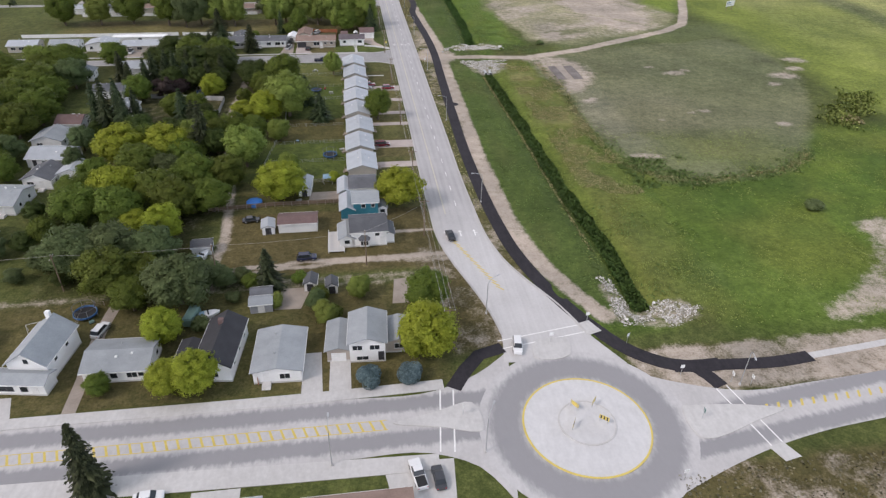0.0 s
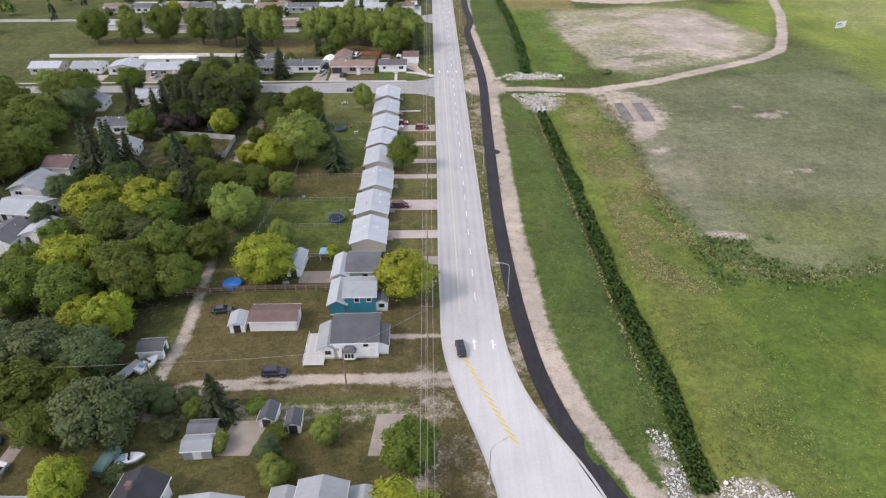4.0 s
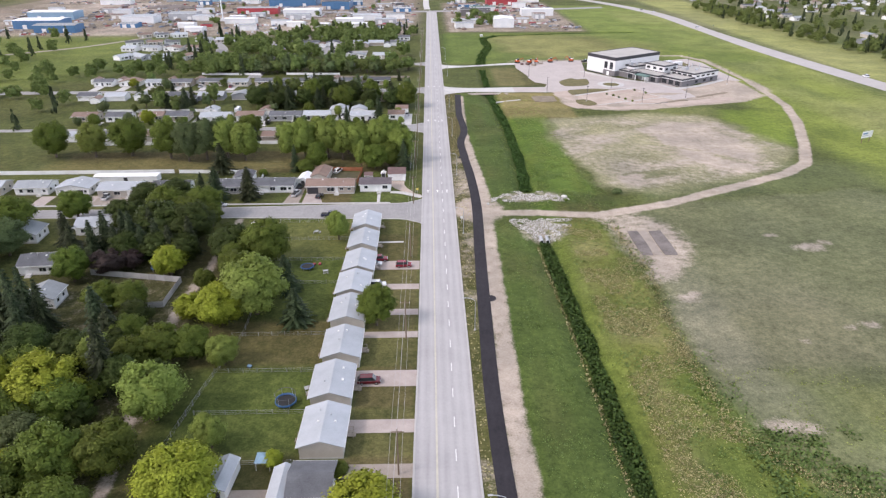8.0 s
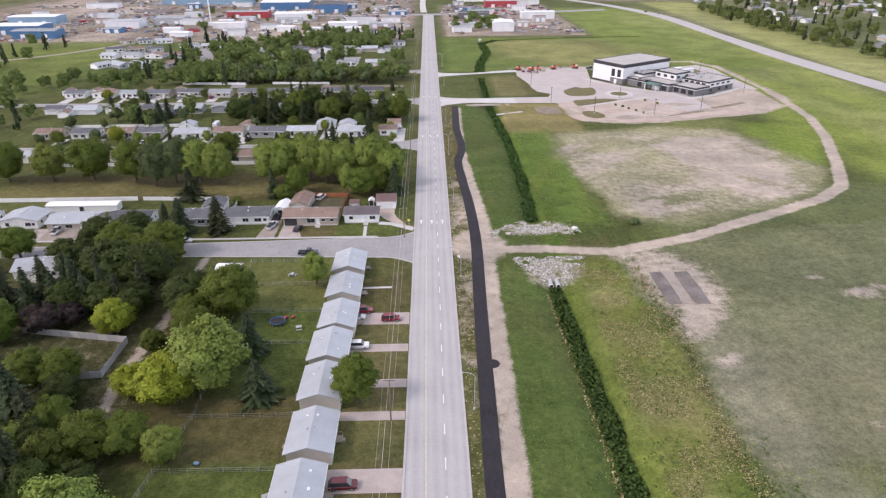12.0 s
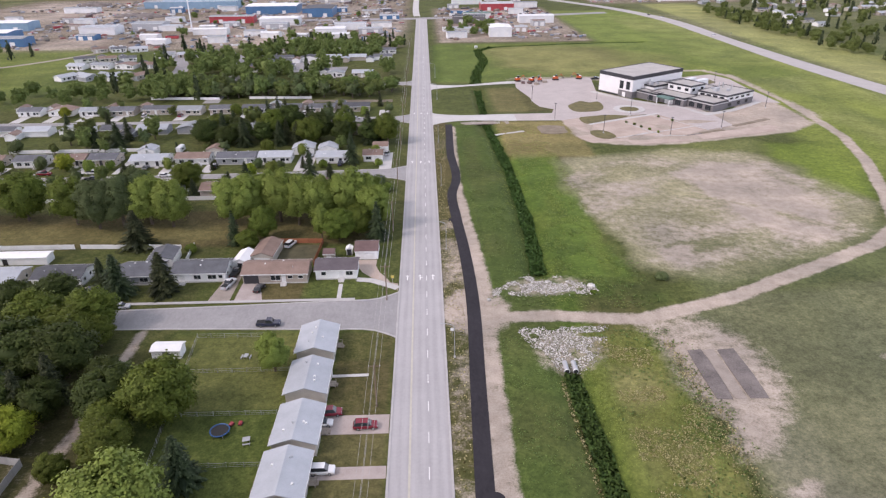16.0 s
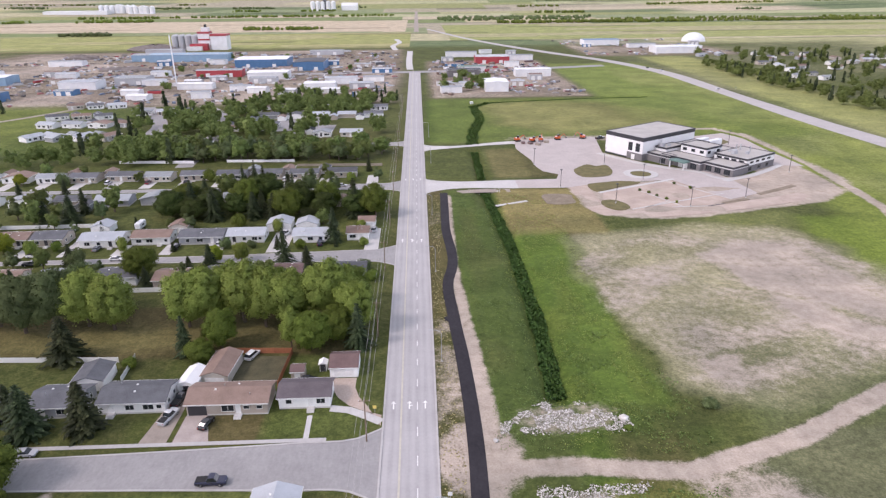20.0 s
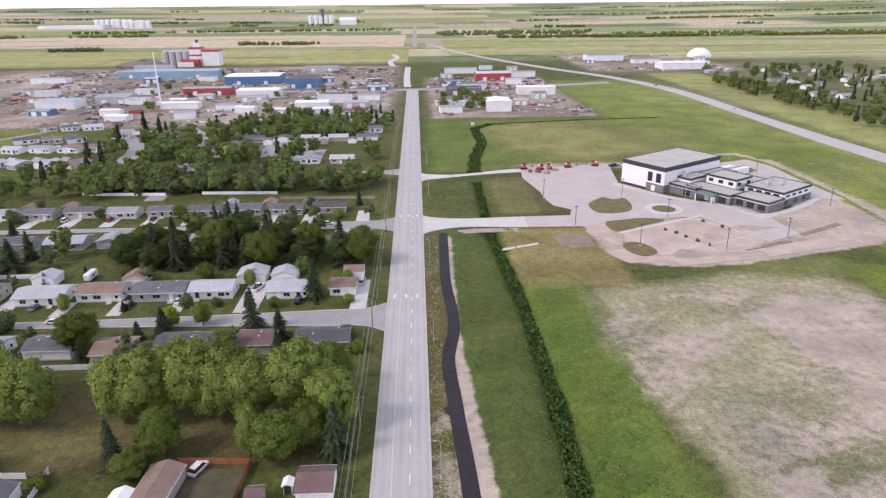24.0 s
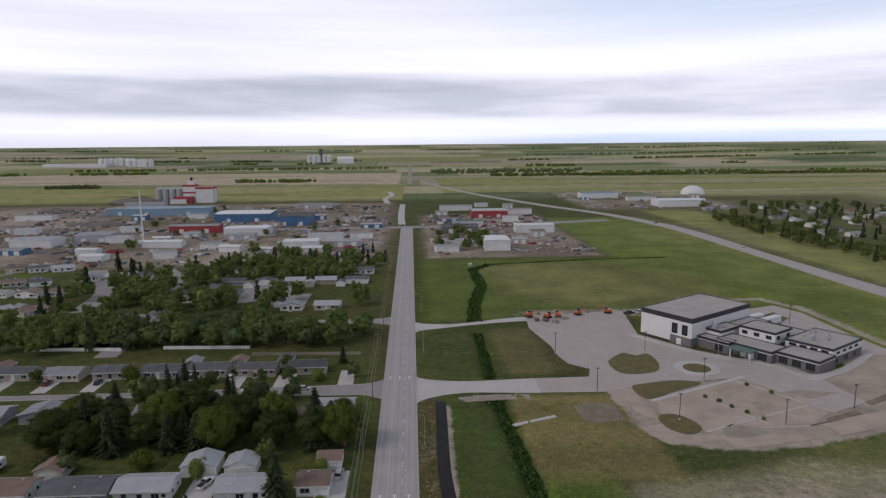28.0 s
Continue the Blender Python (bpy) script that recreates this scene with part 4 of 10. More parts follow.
slab("main_road", ROAD_W, ROAD_E, 0.06, "road", label="pale grey worn three-lane main road", category="road")
disc("roundabout_road", *RC, 0.5, 19.0, 0.064, "circle", label="grey asphalt ring of the roundabout", category="road")
slab("west_road", [(-260, 77.5), (-85, 76.6), (-30, 76.8), (-12, 77.2), (-5, 80), (3, 86)], [(-250, 65.2), (-83, 65.2), (-30, 63.4), (-14, 62.8), (-7, 59), (-3, 52)], 0.056, "weststreet", label="grey two-lane street with yellow hatching", category="road")
slab("east_road", [(24, 80), (28.5, 76), (34, 73.4), (44.4, 70.3), (59.3, 70.9), (76, 72.2), (130, 79), (300, 104)], [(20, 49), (25, 51), (30, 53), (41.5, 56.8), (53.9, 59.5), (67, 61), (130, 67.5), (300, 92)], 0.052, "eaststreet", label="grey two-lane road with yellow centre marking", category="road")
slab("south_road", [(2, 50), (-1, 30), (-1, 0), (-1, -80)], [(22, 50), (17, 30), (16, 0), (16, -80)], 0.048, "street", label="grey road leading south", category="road")
disc("roundabout_apron", *RC, 0.2, 10.95, 0.16, "apron", label="pale concrete central island", category="traffic island")
disc("island_kerb_ring", *RC, 10.95, 11.27, 0.2, "yellow", label="yellow painted kerb ring", category="kerb")
disc("island_centre", RC[0] + 0.2, RC[1] + 0.4, 0.1, 4.9, 0.24, "apron", label="raised round concrete centre", category="traffic island")
disc("island_centre_kerb", RC[0] + 0.2, RC[1] + 0.4, 4.85, 5.1, 0.3, "concrete", label="low concrete kerb ring", category="kerb")


def side_street(y, x0, half, name, mat="street", x1=-4.0, r=7.0):
    """A street that meets the main road on its west side with rounded corners."""
    top = [(x0, y + half), (x1 - 10 - r, y + half), (x1 - r, y + half + 0.6), (x1 - 1.6, y + half + r * 0.55), (x1, y + half + r + 1.5)]
    bot = [(x0, y - half), (x1 - 10 - r, y - half), (x1 - r, y - half - 0.6), (x1 - 1.6, y - half - r * 0.55), (x1, y - half - r - 1.5)]
    slab(name, top, bot, 0.052, mat, label="grey residential street", category="street")
    for e in (top, bot):
        ribbon("kerb", e[:-1], 0.4, 0.16, "kerb", 0.3, label="pale concrete kerb", category="kerb")


side_street(281.3, -420, 6.8, "cross_street_1")
side_street(387.0, -420, 5.0, "cross_street_2")
side_street(470.5, -330, 4.6, "cross_street_3")
side_street(557.5, -60, 4.0, "cross_street_4", r=5.0)
slab("end_street", [(-330, 906), (150, 930), (215, 945)], [(-330, 890), (150, 914), (215, 930)], 0.05, "street", label="grey street at the end of the main road", category="street")
slab("school_drive", [(4.5, 487), (7, 480), (14, 477.3), (48.5, 476.8)], [(4.5, 452), (7, 459), (14, 463), (48.5, 463.2)], 0.053, "concrete", label="pale concrete school driveway", category="driveway")
slab("north_drive", [(4.5, 560), (7, 553), (18, 550), (56, 559), (80, 560)], [(4.5, 532), (7, 539), (18, 543), (56, 552), (80, 553)], 0.053, "concrete", label="pale concrete driveway", category="driveway")
PATH_MID = [(44, 77.6), (36, 77.8), (27.5, 83.2), (21.8, 92.4), (16.8, 104.5), (12.6, 121), (10.9, 138), (10.2, 155), (10.0, 180), (10.9, 213), (12.2, 250), (13.6, 288), (13.1, 318), (12.0, 341), (11.9, 367), (12.9, 372), (12.8, 413), (13.7, 452), (13.8, 458)]
ribbon("footpath", PATH_MID, 3.4, 0.075, "asphalt", label="fresh black asphalt footpath", category="footpath")
ribbon("footpath_branch", [(34, 77.9), (45, 77.3), (55, 76.8), (63, 77.6)], 3.0, 0.071, "asphalt", label="fresh black asphalt footpath", category="footpath")
ribbon("footpath_branch", [(38.5, 77), (40, 74.5), (41, 71.8)], 3.0, 0.068, "asphalt", label="fresh black asphalt footpath", category="footpath")
ribbon("footpath_west", [(-9.3, 77.2), (-6.5, 81.5), (-3, 85.6), (2.2, 87.2)], 3.0, 0.075, "asphalt", label="fresh black asphalt footpath curving to the road", category="footpath")
ribbon("old_sidewalk", [(62, 77.6), (80, 79.5), (130, 86), (300, 110)], 1.6, 0.06, "concrete", label="pale concrete sidewalk", category="sidewalk")
for bx, by in ((12.9, 221.2), (10.8, 339.5)):
    disc("path_bulge", bx, by, 0.1, 1.6, 0.07, "asphalt", label="rounded widening of the asphalt path", category="footpath")
ribbon("sidewalk", [(-250, 78.9), (-85, 77.9), (-30, 78.0), (-11, 78.5)], 2.5, 0.15, "concrete", label="pale concrete sidewalk", category="sidewalk")
slab("sidewalk", [(-250, 65.15), (-83, 65.15), (-30, 63.35), (-14, 62.75)], [(-250, 61.6), (-83, 61.2), (-30, 59.8), (-14, 59.6)], 0.13, "concrete", label="wide pale concrete sidewalk", category="sidewalk")
ribbon("kerb", ROAD_W[1:], 0.4, 0.17, "kerb", 0.3, label="pale concrete kerb", category="kerb")
ribbon("kerb", ROAD_E[1:], 0.4, 0.17, "kerb", 0.3, label="pale concrete kerb", category="kerb")
slab("highway", [(296, 380), (285, 480), (275, 600), (271, 700), (266, 880), (240, 985), (190, 1100), (110, 1320), (30, 1650)], [(280, 380), (268, 480), (258, 600), (256, 740), (250, 880), (224, 985), (174, 1100), (98, 1320), (22, 1650)], 0.05, "oldasphalt", label="grey highway across the fields", category="highway")
slab("far_road", [(-3, 1560), (-3, 2600), (-3, 4700)], [(7, 1560), (7, 2600), (7, 4700)], 0.5, "gravel", label="straight country road running to the horizon", category="road")


# ---------------------------------------------------------------- houses
CACHE = {}


def cached(key, build):
    """One mesh for all alike pieces."""
    if key not in CACHE:
        bm = build()
        me = bpy.data.meshes.new(str(key[0]))
        bm.to_mesh(me)
        bm.free()
        CACHE[key] = me
    return CACHE[key]


def frame_bm(w, h, t=0.09, d=0.08):
    b = [(-w / 2 - t, w / 2 + t, -d, 0.02, h, h + t), (-w / 2 - t, w / 2 + t, -d - 0.03, 0.02, -t, 0), (-w / 2 - t, -w / 2, -d, 0.02, 0, h), (w / 2, w / 2 + t, -d, 0.02, 0, h)]
    if w > 1.3:
        b.append((-0.03, 0.03, -d + 0.02, 0.01, 0, h))
    return boxes(*b)


def face_pose(face, u, z, w, d):
    """A place on a wall: u metres from its middle, seen from outside, to the right."""
    return {"S": pose(u, -d / 2, z), "N": pose(-u, d / 2, z, 0, 0, 180), "E": pose(w / 2, u, z, 0, 0, 90), "W": pose(-w / 2, -u, z, 0, 0, -90)}[face]


def add_window(home, m, w, h, trim="trim"):
    f = part("window", cached(("window_frame", w, h, trim), lambda: frame_bm(w, h)), trim, home, m=m)
    part("pane", cached(("pane", w, h), lambda: boxes((-w / 2, w / 2, -0.03, 0.0, 0, h))), "glass", f)


def add_door(home, m, w=0.95, h=2.05, mat="trim"):
    f = part("door", cached(("door", w, h, mat), lambda: boxes((-w / 2, w / 2, -0.05, 0.0, 0, h), (-w / 2 - 0.1, -w / 2, -0.08, 0, 0, h + 0.1), (w / 2, w / 2 + 0.1, -0.08, 0, 0, h + 0.1), (-w / 2, w / 2, -0.08, 0, h, h + 0.1))), mat, home, m=m)
    part("handle", cached(("handle",), lambda: boxes((w / 2 - 0.16, w / 2 - 0.1, -0.12, -0.05, 0.95, 1.1))), "steel", f)


def garage_door_bm(w, h):
    """One panelled leaf with grooves between its four sections."""
    bm = bmesh.new()
    prof = [(0.0, 0.0), (-0.06, 0.0)]
    for i in range(1, 4):
        z = i * h / 4
        prof += [(-0.06, z - 0.03), (-0.03, z - 0.02), (-0.03, z + 0.02), (-0.06, z + 0.03)]
    prof += [(-0.06, h), (0.0, h)]
    ends = [[bm.verts.new((x, y, z)) for y, z in prof] for x in (-w / 2, w / 2)]
    n = len(prof)
    for i in range(n):
        bm.faces.new((ends[0][i], ends[0][(i + 1) % n], ends[1][(i + 1) % n], ends[1][i]))
    bm.faces.new(ends[0][::-1])
    bm.faces.new(ends[1])
    bmesh.ops.recalc_face_normals(bm, faces=bm.faces[:])
    return bm


def add_garage_door(home, m, w=2.6, h=2.1, mat="trim"):
    part("garage_door", cached(("garage_door", round(w, 2), h, mat), lambda: garage_door_bm(w, h)), mat, home, m=m)


def add_steps(home, m, w=1.6, n=3):
    part("steps", cached(("steps", w, n), lambda: boxes((-w / 2, w / 2, -1.2, 0, 0, 0.17 * n), *[(-w / 2, w / 2, -1.2 - 0.28 * (i + 1), -1.2 - 0.28 * i, 0, 0.17 * (n - 1 - i)) for i in range(n - 1)])), "concrete", home, m=m)


def walls_bm(w, d, h, rise, ridge):
    bm = bmesh.new()
    if ridge == "x":
        prof = [(-d / 2, 0), (d / 2, 0), (d / 2, h), (0, h + rise), (-d / 2, h)]
        ends = [[bm.verts.new((x, a, b)) for a, b in prof] for x in (-w / 2, w / 2)]
    else:
        prof = [(w / 2, 0), (-w / 2, 0), (-w / 2, h), (0, h + rise), (w / 2, h)]
        ends = [[bm.verts.new((a, y, b)) for a, b in prof] for y in (-d / 2, d / 2)]
    bm.faces.new(ends[0][::-1])
    bm.faces.new(ends[1])
    for i in range(5):
        bm.faces.new((ends[0][i], ends[0][(i + 1) % 5], ends[1][(i + 1) % 5], ends[1][i]))
    bmesh.ops.recalc_face_normals(bm, faces=bm.faces[:])
    return bm


def roof_bm(w, d, h, rise, ridge, over=0.45, t=0.16):
    """Two pitched slabs with overhang."""
    bm = bmesh.new()
    a, b = (d / 2, w / 2) if ridge == "x" else (w / 2, d / 2)
    k = rise / a
    lo = h - over * k
    prof = [(-a - over, lo), (0, h + rise), (a + over, lo), (a + over, lo + t), (0, h + rise + t * 1.05), (-a - over, lo + t)]
    place = (lambda u, v, z: (v, u, z)) if ridge == "x" else (lambda u, v, z: (u, v, z))
    e = [[bm.verts.new(place(u, v, z + 0.02)) for u, z in prof] for v in (-b - over, b + over)]
    for r in e:
        bm.faces.new((r[0], r[1], r[4], r[5]))
        bm.faces.new((r[1], r[2], r[3], r[4]))
    for i in range(6):
        bm.faces.new((e[0][i], e[0][(i + 1) % 6], e[1][(i + 1) % 6], e[1][i]))
    bmesh.ops.recalc_face_normals(bm, faces=bm.faces[:])
    return bm


def fascia_bm(w, d, h, rise, ridge, s, over=0.45):
    a, b = (d / 2, w / 2) if ridge == "x" else (w / 2, d / 2)
    z = h - over * rise / a
    u0, u1 = sorted((s * (a + over), s * (a + over + 0.05)))
    if ridge == "x":
        return boxes((-b - over, b + over, u0, u1, z - 0.04, z + 0.2))
    return boxes((u0, u1, -b - over, b + over, z - 0.04, z + 0.2))


def add_vents(home, w, d, h, rise, ridge, count, rng):
    for _ in range(count):
        u, v = rng.uniform(-0.3, 0.3), rng.uniform(0.15, 0.55) * rng.choice((-1, 1))
        if ridge == "x":
            x, y, z = u * w, v * d / 2, h + rise * (1 - abs(v))
        else:
            x, y, z = v * w / 2, u * d, h + rise * (1 - abs(v))
        if rng.random() < 0.5:
            part("roof_vent", cached(("roof_vent",), lambda: tubes(((0, 0, -0.1), (0, 0, 0.45), 0.07), ((0, 0, 0.45), (0, 0, 0.55), 0.13))), "steel", home, m=pose(x, y, z + 0.1))
        else:
            part("roof_vent", cached(("box_vent",), lambda: boxes((-0.2, 0.2, -0.2, 0.2, -0.1, 0.28))), "trim", home, m=pose(x, y, z + 0.1))


def block(home, w, d, h, rise, ridge, wall, roof, m=None, over=0.45, fascia="trim", base=True):
    """Walls, roof, fascia and footing of one volume of a house."""
    m = m or Matrix()
    key = (round(w, 2), round(d, 2), h, rise, ridge, over)
    wl_ = part("wall", cached(("wall", *key, wall), lambda: walls_bm(w, d, h, rise, ridge)), wall, home, m=m)
    part("roof", cached(("roof", *key, roof), lambda: roof_bm(w, d, h, rise, ridge, over)), roof, home, m=m)
    for s in (-1, 1):
        part("fascia", cached(("fascia", *key, fascia, s), lambda: fascia_bm(w, d, h, rise, ridge, s, over)), fascia, home, m=m)
    if base:
        part("footing", cached(("footing", round(w, 2), round(d, 2)), lambda: boxes((-w / 2 - 0.03, w / 2 + 0.03, -d / 2 - 0.03, d / 2 + 0.03, -0.2, 0.35))), "concrete", home, m=m)
    return wl_


TAKEN = []


def home_at(x, y, rot, label, category="house", group="", name="house", clear=0.0):
    TAKEN.append((x, y, clear))
    return empty(name, pose(x, y, 0, 0, 0, rot), label=label, category=category, group=group)


def bungalow(x, y, w, d, rot=0.0, wall="siding", roof="rgrey", ridge="x", h=2.9, rise=1.2, label="", seed=0, chimney=False, detail=2, group="", name="house", back=True):
    rng = random.Random(seed)
    home = home_at(x, y, rot, label, group=group, name=name, clear=max(w, d) * 0.6)
    block(home, w, d, h, rise, ridge, wall, roof)
    side = "S"
    n = 2 + (w > 11)
    spots = [(-w / 2 + (i + 0.7) * w / (n + 0.6)) for i in range(n)]
    dk = rng.randrange(n)
    for i, u in enumerate(spots):
        if i == dk:
            add_door(home, face_pose(side, u, 0.5, w, d), mat="trim" if rng.random() < 0.6 else "darktrim")
            add_steps(home, face_pose(side, u, 0.0, w, d))
        else:
            ww = rng.choice((1.2, 1.8, 2.2))
            add_window(home, face_pose(side, u, 1.05, w, d), ww, 1.2)
    if w > 9:
        add_window(home, face_pose(side, w / 2 - 1.3, 1.25, w, d), 1.0, 0.9)
    if detail > 1:
        for f, span in (("E", d), ("W", d)):
            add_window(home, face_pose(f, -span * 0.22, 1.2, w, d), 1.0, 0.9)
            add_window(home, face_pose(f, span * 0.2, 1.2, w, d), 1.0, 0.9)
        add_vents(home, w, d, h, rise, ridge, rng.randint(2, 4), rng)
    if chimney:
        part("chimney", cached(("chimney",), lambda: boxes((-0.35, 0.35, -0.35, 0.35, -0.6, 1.0), (-0.42, 0.42, -0.42, 0.42, 1.0, 1.12))), "brick", home, m=pose(w * 0.2, d * 0.08, h + rise * 0.8))
    return home


def shed(x, y, w, d, rot=0.0, wall="siding", roof="rgrey", h=2.1, rise=0.7, ridge="y", label="small white garden shed", door="S", name="shed", big=False, group=""):
    s = home_at(x, y, rot, label, "garage" if big else "shed", name="garage" if big else name, group=group)
    block(s, w, d, h, rise, ridge, wall, roof, over=0.25, base=False)
    if big:
        add_garage_door(s, face_pose(door, 0, 0.02, w, d), min(w - 1.4, 4.6))
    else:
        add_door(s, face_pose(door, 0, 0.05, w, d), min(1.2, w - 0.5), 1.8, "trim" if wall != "siding" else "darktrim")
    return s


def add_landing(home, m):
    """A small wooden landing before a door: deck, two posts, two rails and a step."""
    deck = part("landing", cached(("landing",), lambda: boxes((-0.9, 0.9, -1.3, 0, 0.4, 0.55))), "wood", home, m=m)
    for sx in (-0.8, 0.8):
        part("post", cached(("landing_post",), lambda: boxes((-0.05, 0.05, -1.28, -1.18, 0, 1.4))), "wood", deck, m=pose(sx, 0, 0))
        part("rail", cached(("landing_rail",), lambda: boxes((-0.04, 0.04, -1.25, -0.05, 1.4, 1.47))), "wood", deck, m=pose(sx, 0, 0))
    part("step", cached(("landing_step",), lambda: boxes((-0.5, 0.5, -1.7, -1.3, 0, 0.28))), "wood", deck)


# the row of alike bungalows beside the main road
ROW_Y = [164.2, 178.0, 191.8, 206.6, 219.8, 232.6, 247.0, 261.2]
for i, fy in enumerate(ROW_Y):
    wd, dp = 8.0, 10.6
    home = home_at(-22.9 - 0.25 * math.sin(i * 2.1), fy + dp / 2, 0.6 * math.sin(i), "beige one-storey bungalow with a pale grey gabled roof", group="bungalows beside the main road", clear=7)
    block(home, wd, dp, 3.0, 1.35, "y", "beige", "rlight")
    rng = random.Random(50 + i)
    add_vents(home, wd, dp, 3.0, 1.35, "y", 4, rng)
    add_window(home, face_pose("E", -2.6, 1.3, wd, dp), 1.8, 1.2)
    add_window(home, face_pose("E", 3.2, 1.4, wd, dp), 1.0, 0.9)
    add_window(home, face_pose("W", 2.8, 1.4, wd, dp), 1.2, 0.9)
    add_window(home, face_pose("W", -2.8, 1.4, wd, dp), 1.2, 0.9)
    add_window(home, face_pose("N", 1.5, 1.4, wd, dp), 1.0, 0.9)
    add_door(home, face_pose("E", 0.8, 0.55, wd, dp))
    add_door(home, face_pose("W", 0.5, 0.55, wd, dp))
    add_landing(home, face_pose("E", 0.8, 0.0, wd, dp))
    add_landing(home, face_pose("W", 0.5, 0.0, wd, dp))

# older houses at the south end of the row
hw = home_at(-22.6, 131.6, 1.0, "white two-level house with grey roof, bay window and deck", clear=9)
block(hw, 8.6, 8.2, 4.2, 1.5, "x", "siding", "rdark")
block(hw, 3.6, 7.0, 2.6, 0.9, "y", "siding", "rgrey", pose(-5.4, -0.6, 0))
block(hw, 2.4, 5.6, 2.6, 0.6, "y", "siding", "rdark", pose(5.0, -0.4, 0), over=0.25)
add_window(hw, pose(-5.4, -4.1, 1.1), 1.2, 1.0)
add_door(hw, pose(3.2, -4.1, 0.5))
add_window(hw, pose(2.0, -4.1, 2.9), 1.0, 0.8)
bay = part("bay_window", boxes((-1.2, 1.2, -0.9, 0, 0.6, 2.5), (-1.0, 1.0, -1.15, -0.9, 0.6, 2.5)), "siding", hw, m=pose(-1.2, -4.1, 0))
bm = bmesh.new()
vs = [bm.verts.new(c) for c in ((-1.5, 0, 2.5), (1.5, 0, 2.5), (1.3, -1.4, 2.5), (-1.3, -1.4, 2.5), (-0.6, 0, 3.3), (0.6, 0, 3.3))]
for f in ((3, 2, 1, 0), (0, 1, 5, 4), (2, 3, 4, 5), (1, 2, 5), (3, 0, 4)):
    bm.faces.new([vs[k] for k in f])
part("bay_roof", bm, "rdark", bay)
for u in (-0.62, 0.0, 0.62):
    add_window(hw, pose(-1.2 + u, -5.25, 1.1), 0.5, 1.15)
deck = empty("deck", pose(-30.6, 129.0, 0), label="pale wooden deck beside the white house", category="deck")
for i in range(22):
    part("plank", cached(("deck_plank",), lambda: boxes((-2.0, 2.0, -0.2, 0.2, 0.42, 0.5))), "trim" if i % 4 else "concrete", deck, m=pose(0.4 * math.sin(i * 3.3) * 0.05, -3.6 + i * 0.42, 0))
for px, py in ((-1.9, -3.6), (-1.9, 1), (-1.9, 5), (1.9, -3.6)):
    part("post", cached(("deck_post",), lambda: boxes((-0.06, 0.06, -0.06, 0.06, 0, 1.4))), "trim", deck, m=pose(px, py, 0))
part("rail", boxes((-1.95, -1.88, -3.6, 5, 1.3, 1.4)), "trim", deck)

ht = home_at(-22.8, 144.2, 0.0, "teal two-storey house with a grey roof", clear=8)
block(ht, 6.4, 6.4, 4.9, 1.3, "x", "teal", "rgrey")
block(ht, 3.4, 8.0, 3.0, 0.9, "y", "teal", "rlight", pose(-4.8, 0.6, 0))
add_window(ht, pose(-0.6, -3.2, 3.3), 1.0, 1.0)
add_window(ht, pose(1.9, -3.2, 3.4), 0.9, 0.9)
add_window(ht, pose(3.2, 0.5, 3.0, 0, 0, 90), 1.2, 1.2)
block(ht, 2.4, 3.6, 2.4, 0.6, "y", "siding", "rgrey", pose(4.4, -0.4, 0), over=0.2)
add_window(ht, pose(4.4, -2.2, 1.0), 1.2, 1.0)
hd = home_at(-23.2, 156.4, 0.0, "low grey house with a patched dark roof", clear=7)
block(hd, 7.0, 7.6, 3.0, 1.3, "x", "siding", "rdark")
block(hd, 3.2, 8.0, 2.6, 0.8, "y", "siding", "rlight", pose(-5.0, -1.0, 0))
add_window(hd, pose(0.5, -3.8, 1.2), 1.2, 1.0)
add_door(hd, pose(3.5, 0.6, 0.4, 0, 0, 90))
shed(-40.2, 138.6, 9.6, 5.4, 0, "siding", "rmaroon", 2.5, 0.7, "x", "long white garage with a rusty maroon roof", "E", big=True)
shed(-47.6, 137.6, 3.0, 4.2, 4, "siding", "rlight", 2.0, 0.6, "y", "small white shed beside the long garage")
shed(-39.0, 158.6, 3.2, 7.5, -4, "siding", "rlight", 2.3, 0.7, "y", "white shed behind the grey house")

# the street of houses by the roundabout
h1 = home_at(-85.2, 93.6, -9, "white two-storey gabled house with a grey roof", clear=10)
block(h1, 7.2, 11.0, 4.4, 2.6, "y", "siding", "rgrey")
block(h1, 12.0, 3.6, 2.7, 0.8, "x", "siding", "rgrey", pose(-1.6, -7.0, 0), over=0.4)
add_window(h1, pose(0.2, -5.5, 4.5), 0.9, 1.1)
for u in (-3.2, -1.9, 0.6):
    add_window(h1, pose(u, -8.8, 1.0), 1.1, 1.2, "darktrim")
add_door(h1, pose(2.6, -8.8, 0.4))
add_garage_door(h1, pose(-6.0, -8.8, 0.02), 2.4, 2.0, "darktrim")
add_window(h1, pose(3.6, 1.5, 2.9, 0, 0, 90), 0.9, 1.1)
add_window(h1, pose(3.6, -2.5, 2.9, 0, 0, 90), 0.9, 1.1)
part("chimney", boxes((-0.4, 0.4, -0.4, 0.4, -1.2, 1.0)), "siding", h1, m=pose(-0.5, 5.0, 7.2))
bungalow(-70.6, 90.6, 11.6, 8.6, -2, "siding", "rgrey", "x", 2.8, 1.3, "white bungalow with a grey roof and small porch", 3)
h3 = home_at(-52.4, 91.0, -6, "white house with a black shingled roof", clear=9)
block(h3, 6.6, 13.5, 3.8, 2.0, "y", "siding", "rblack")
block(h3, 3.6, 6.0, 2.4, 0.6, "y", "tan", "rblack", pose(-6.0, -1.0, 0), over=0.3)
add_window(h3, pose(0, -6.75, 1.2), 1.8, 1.2)
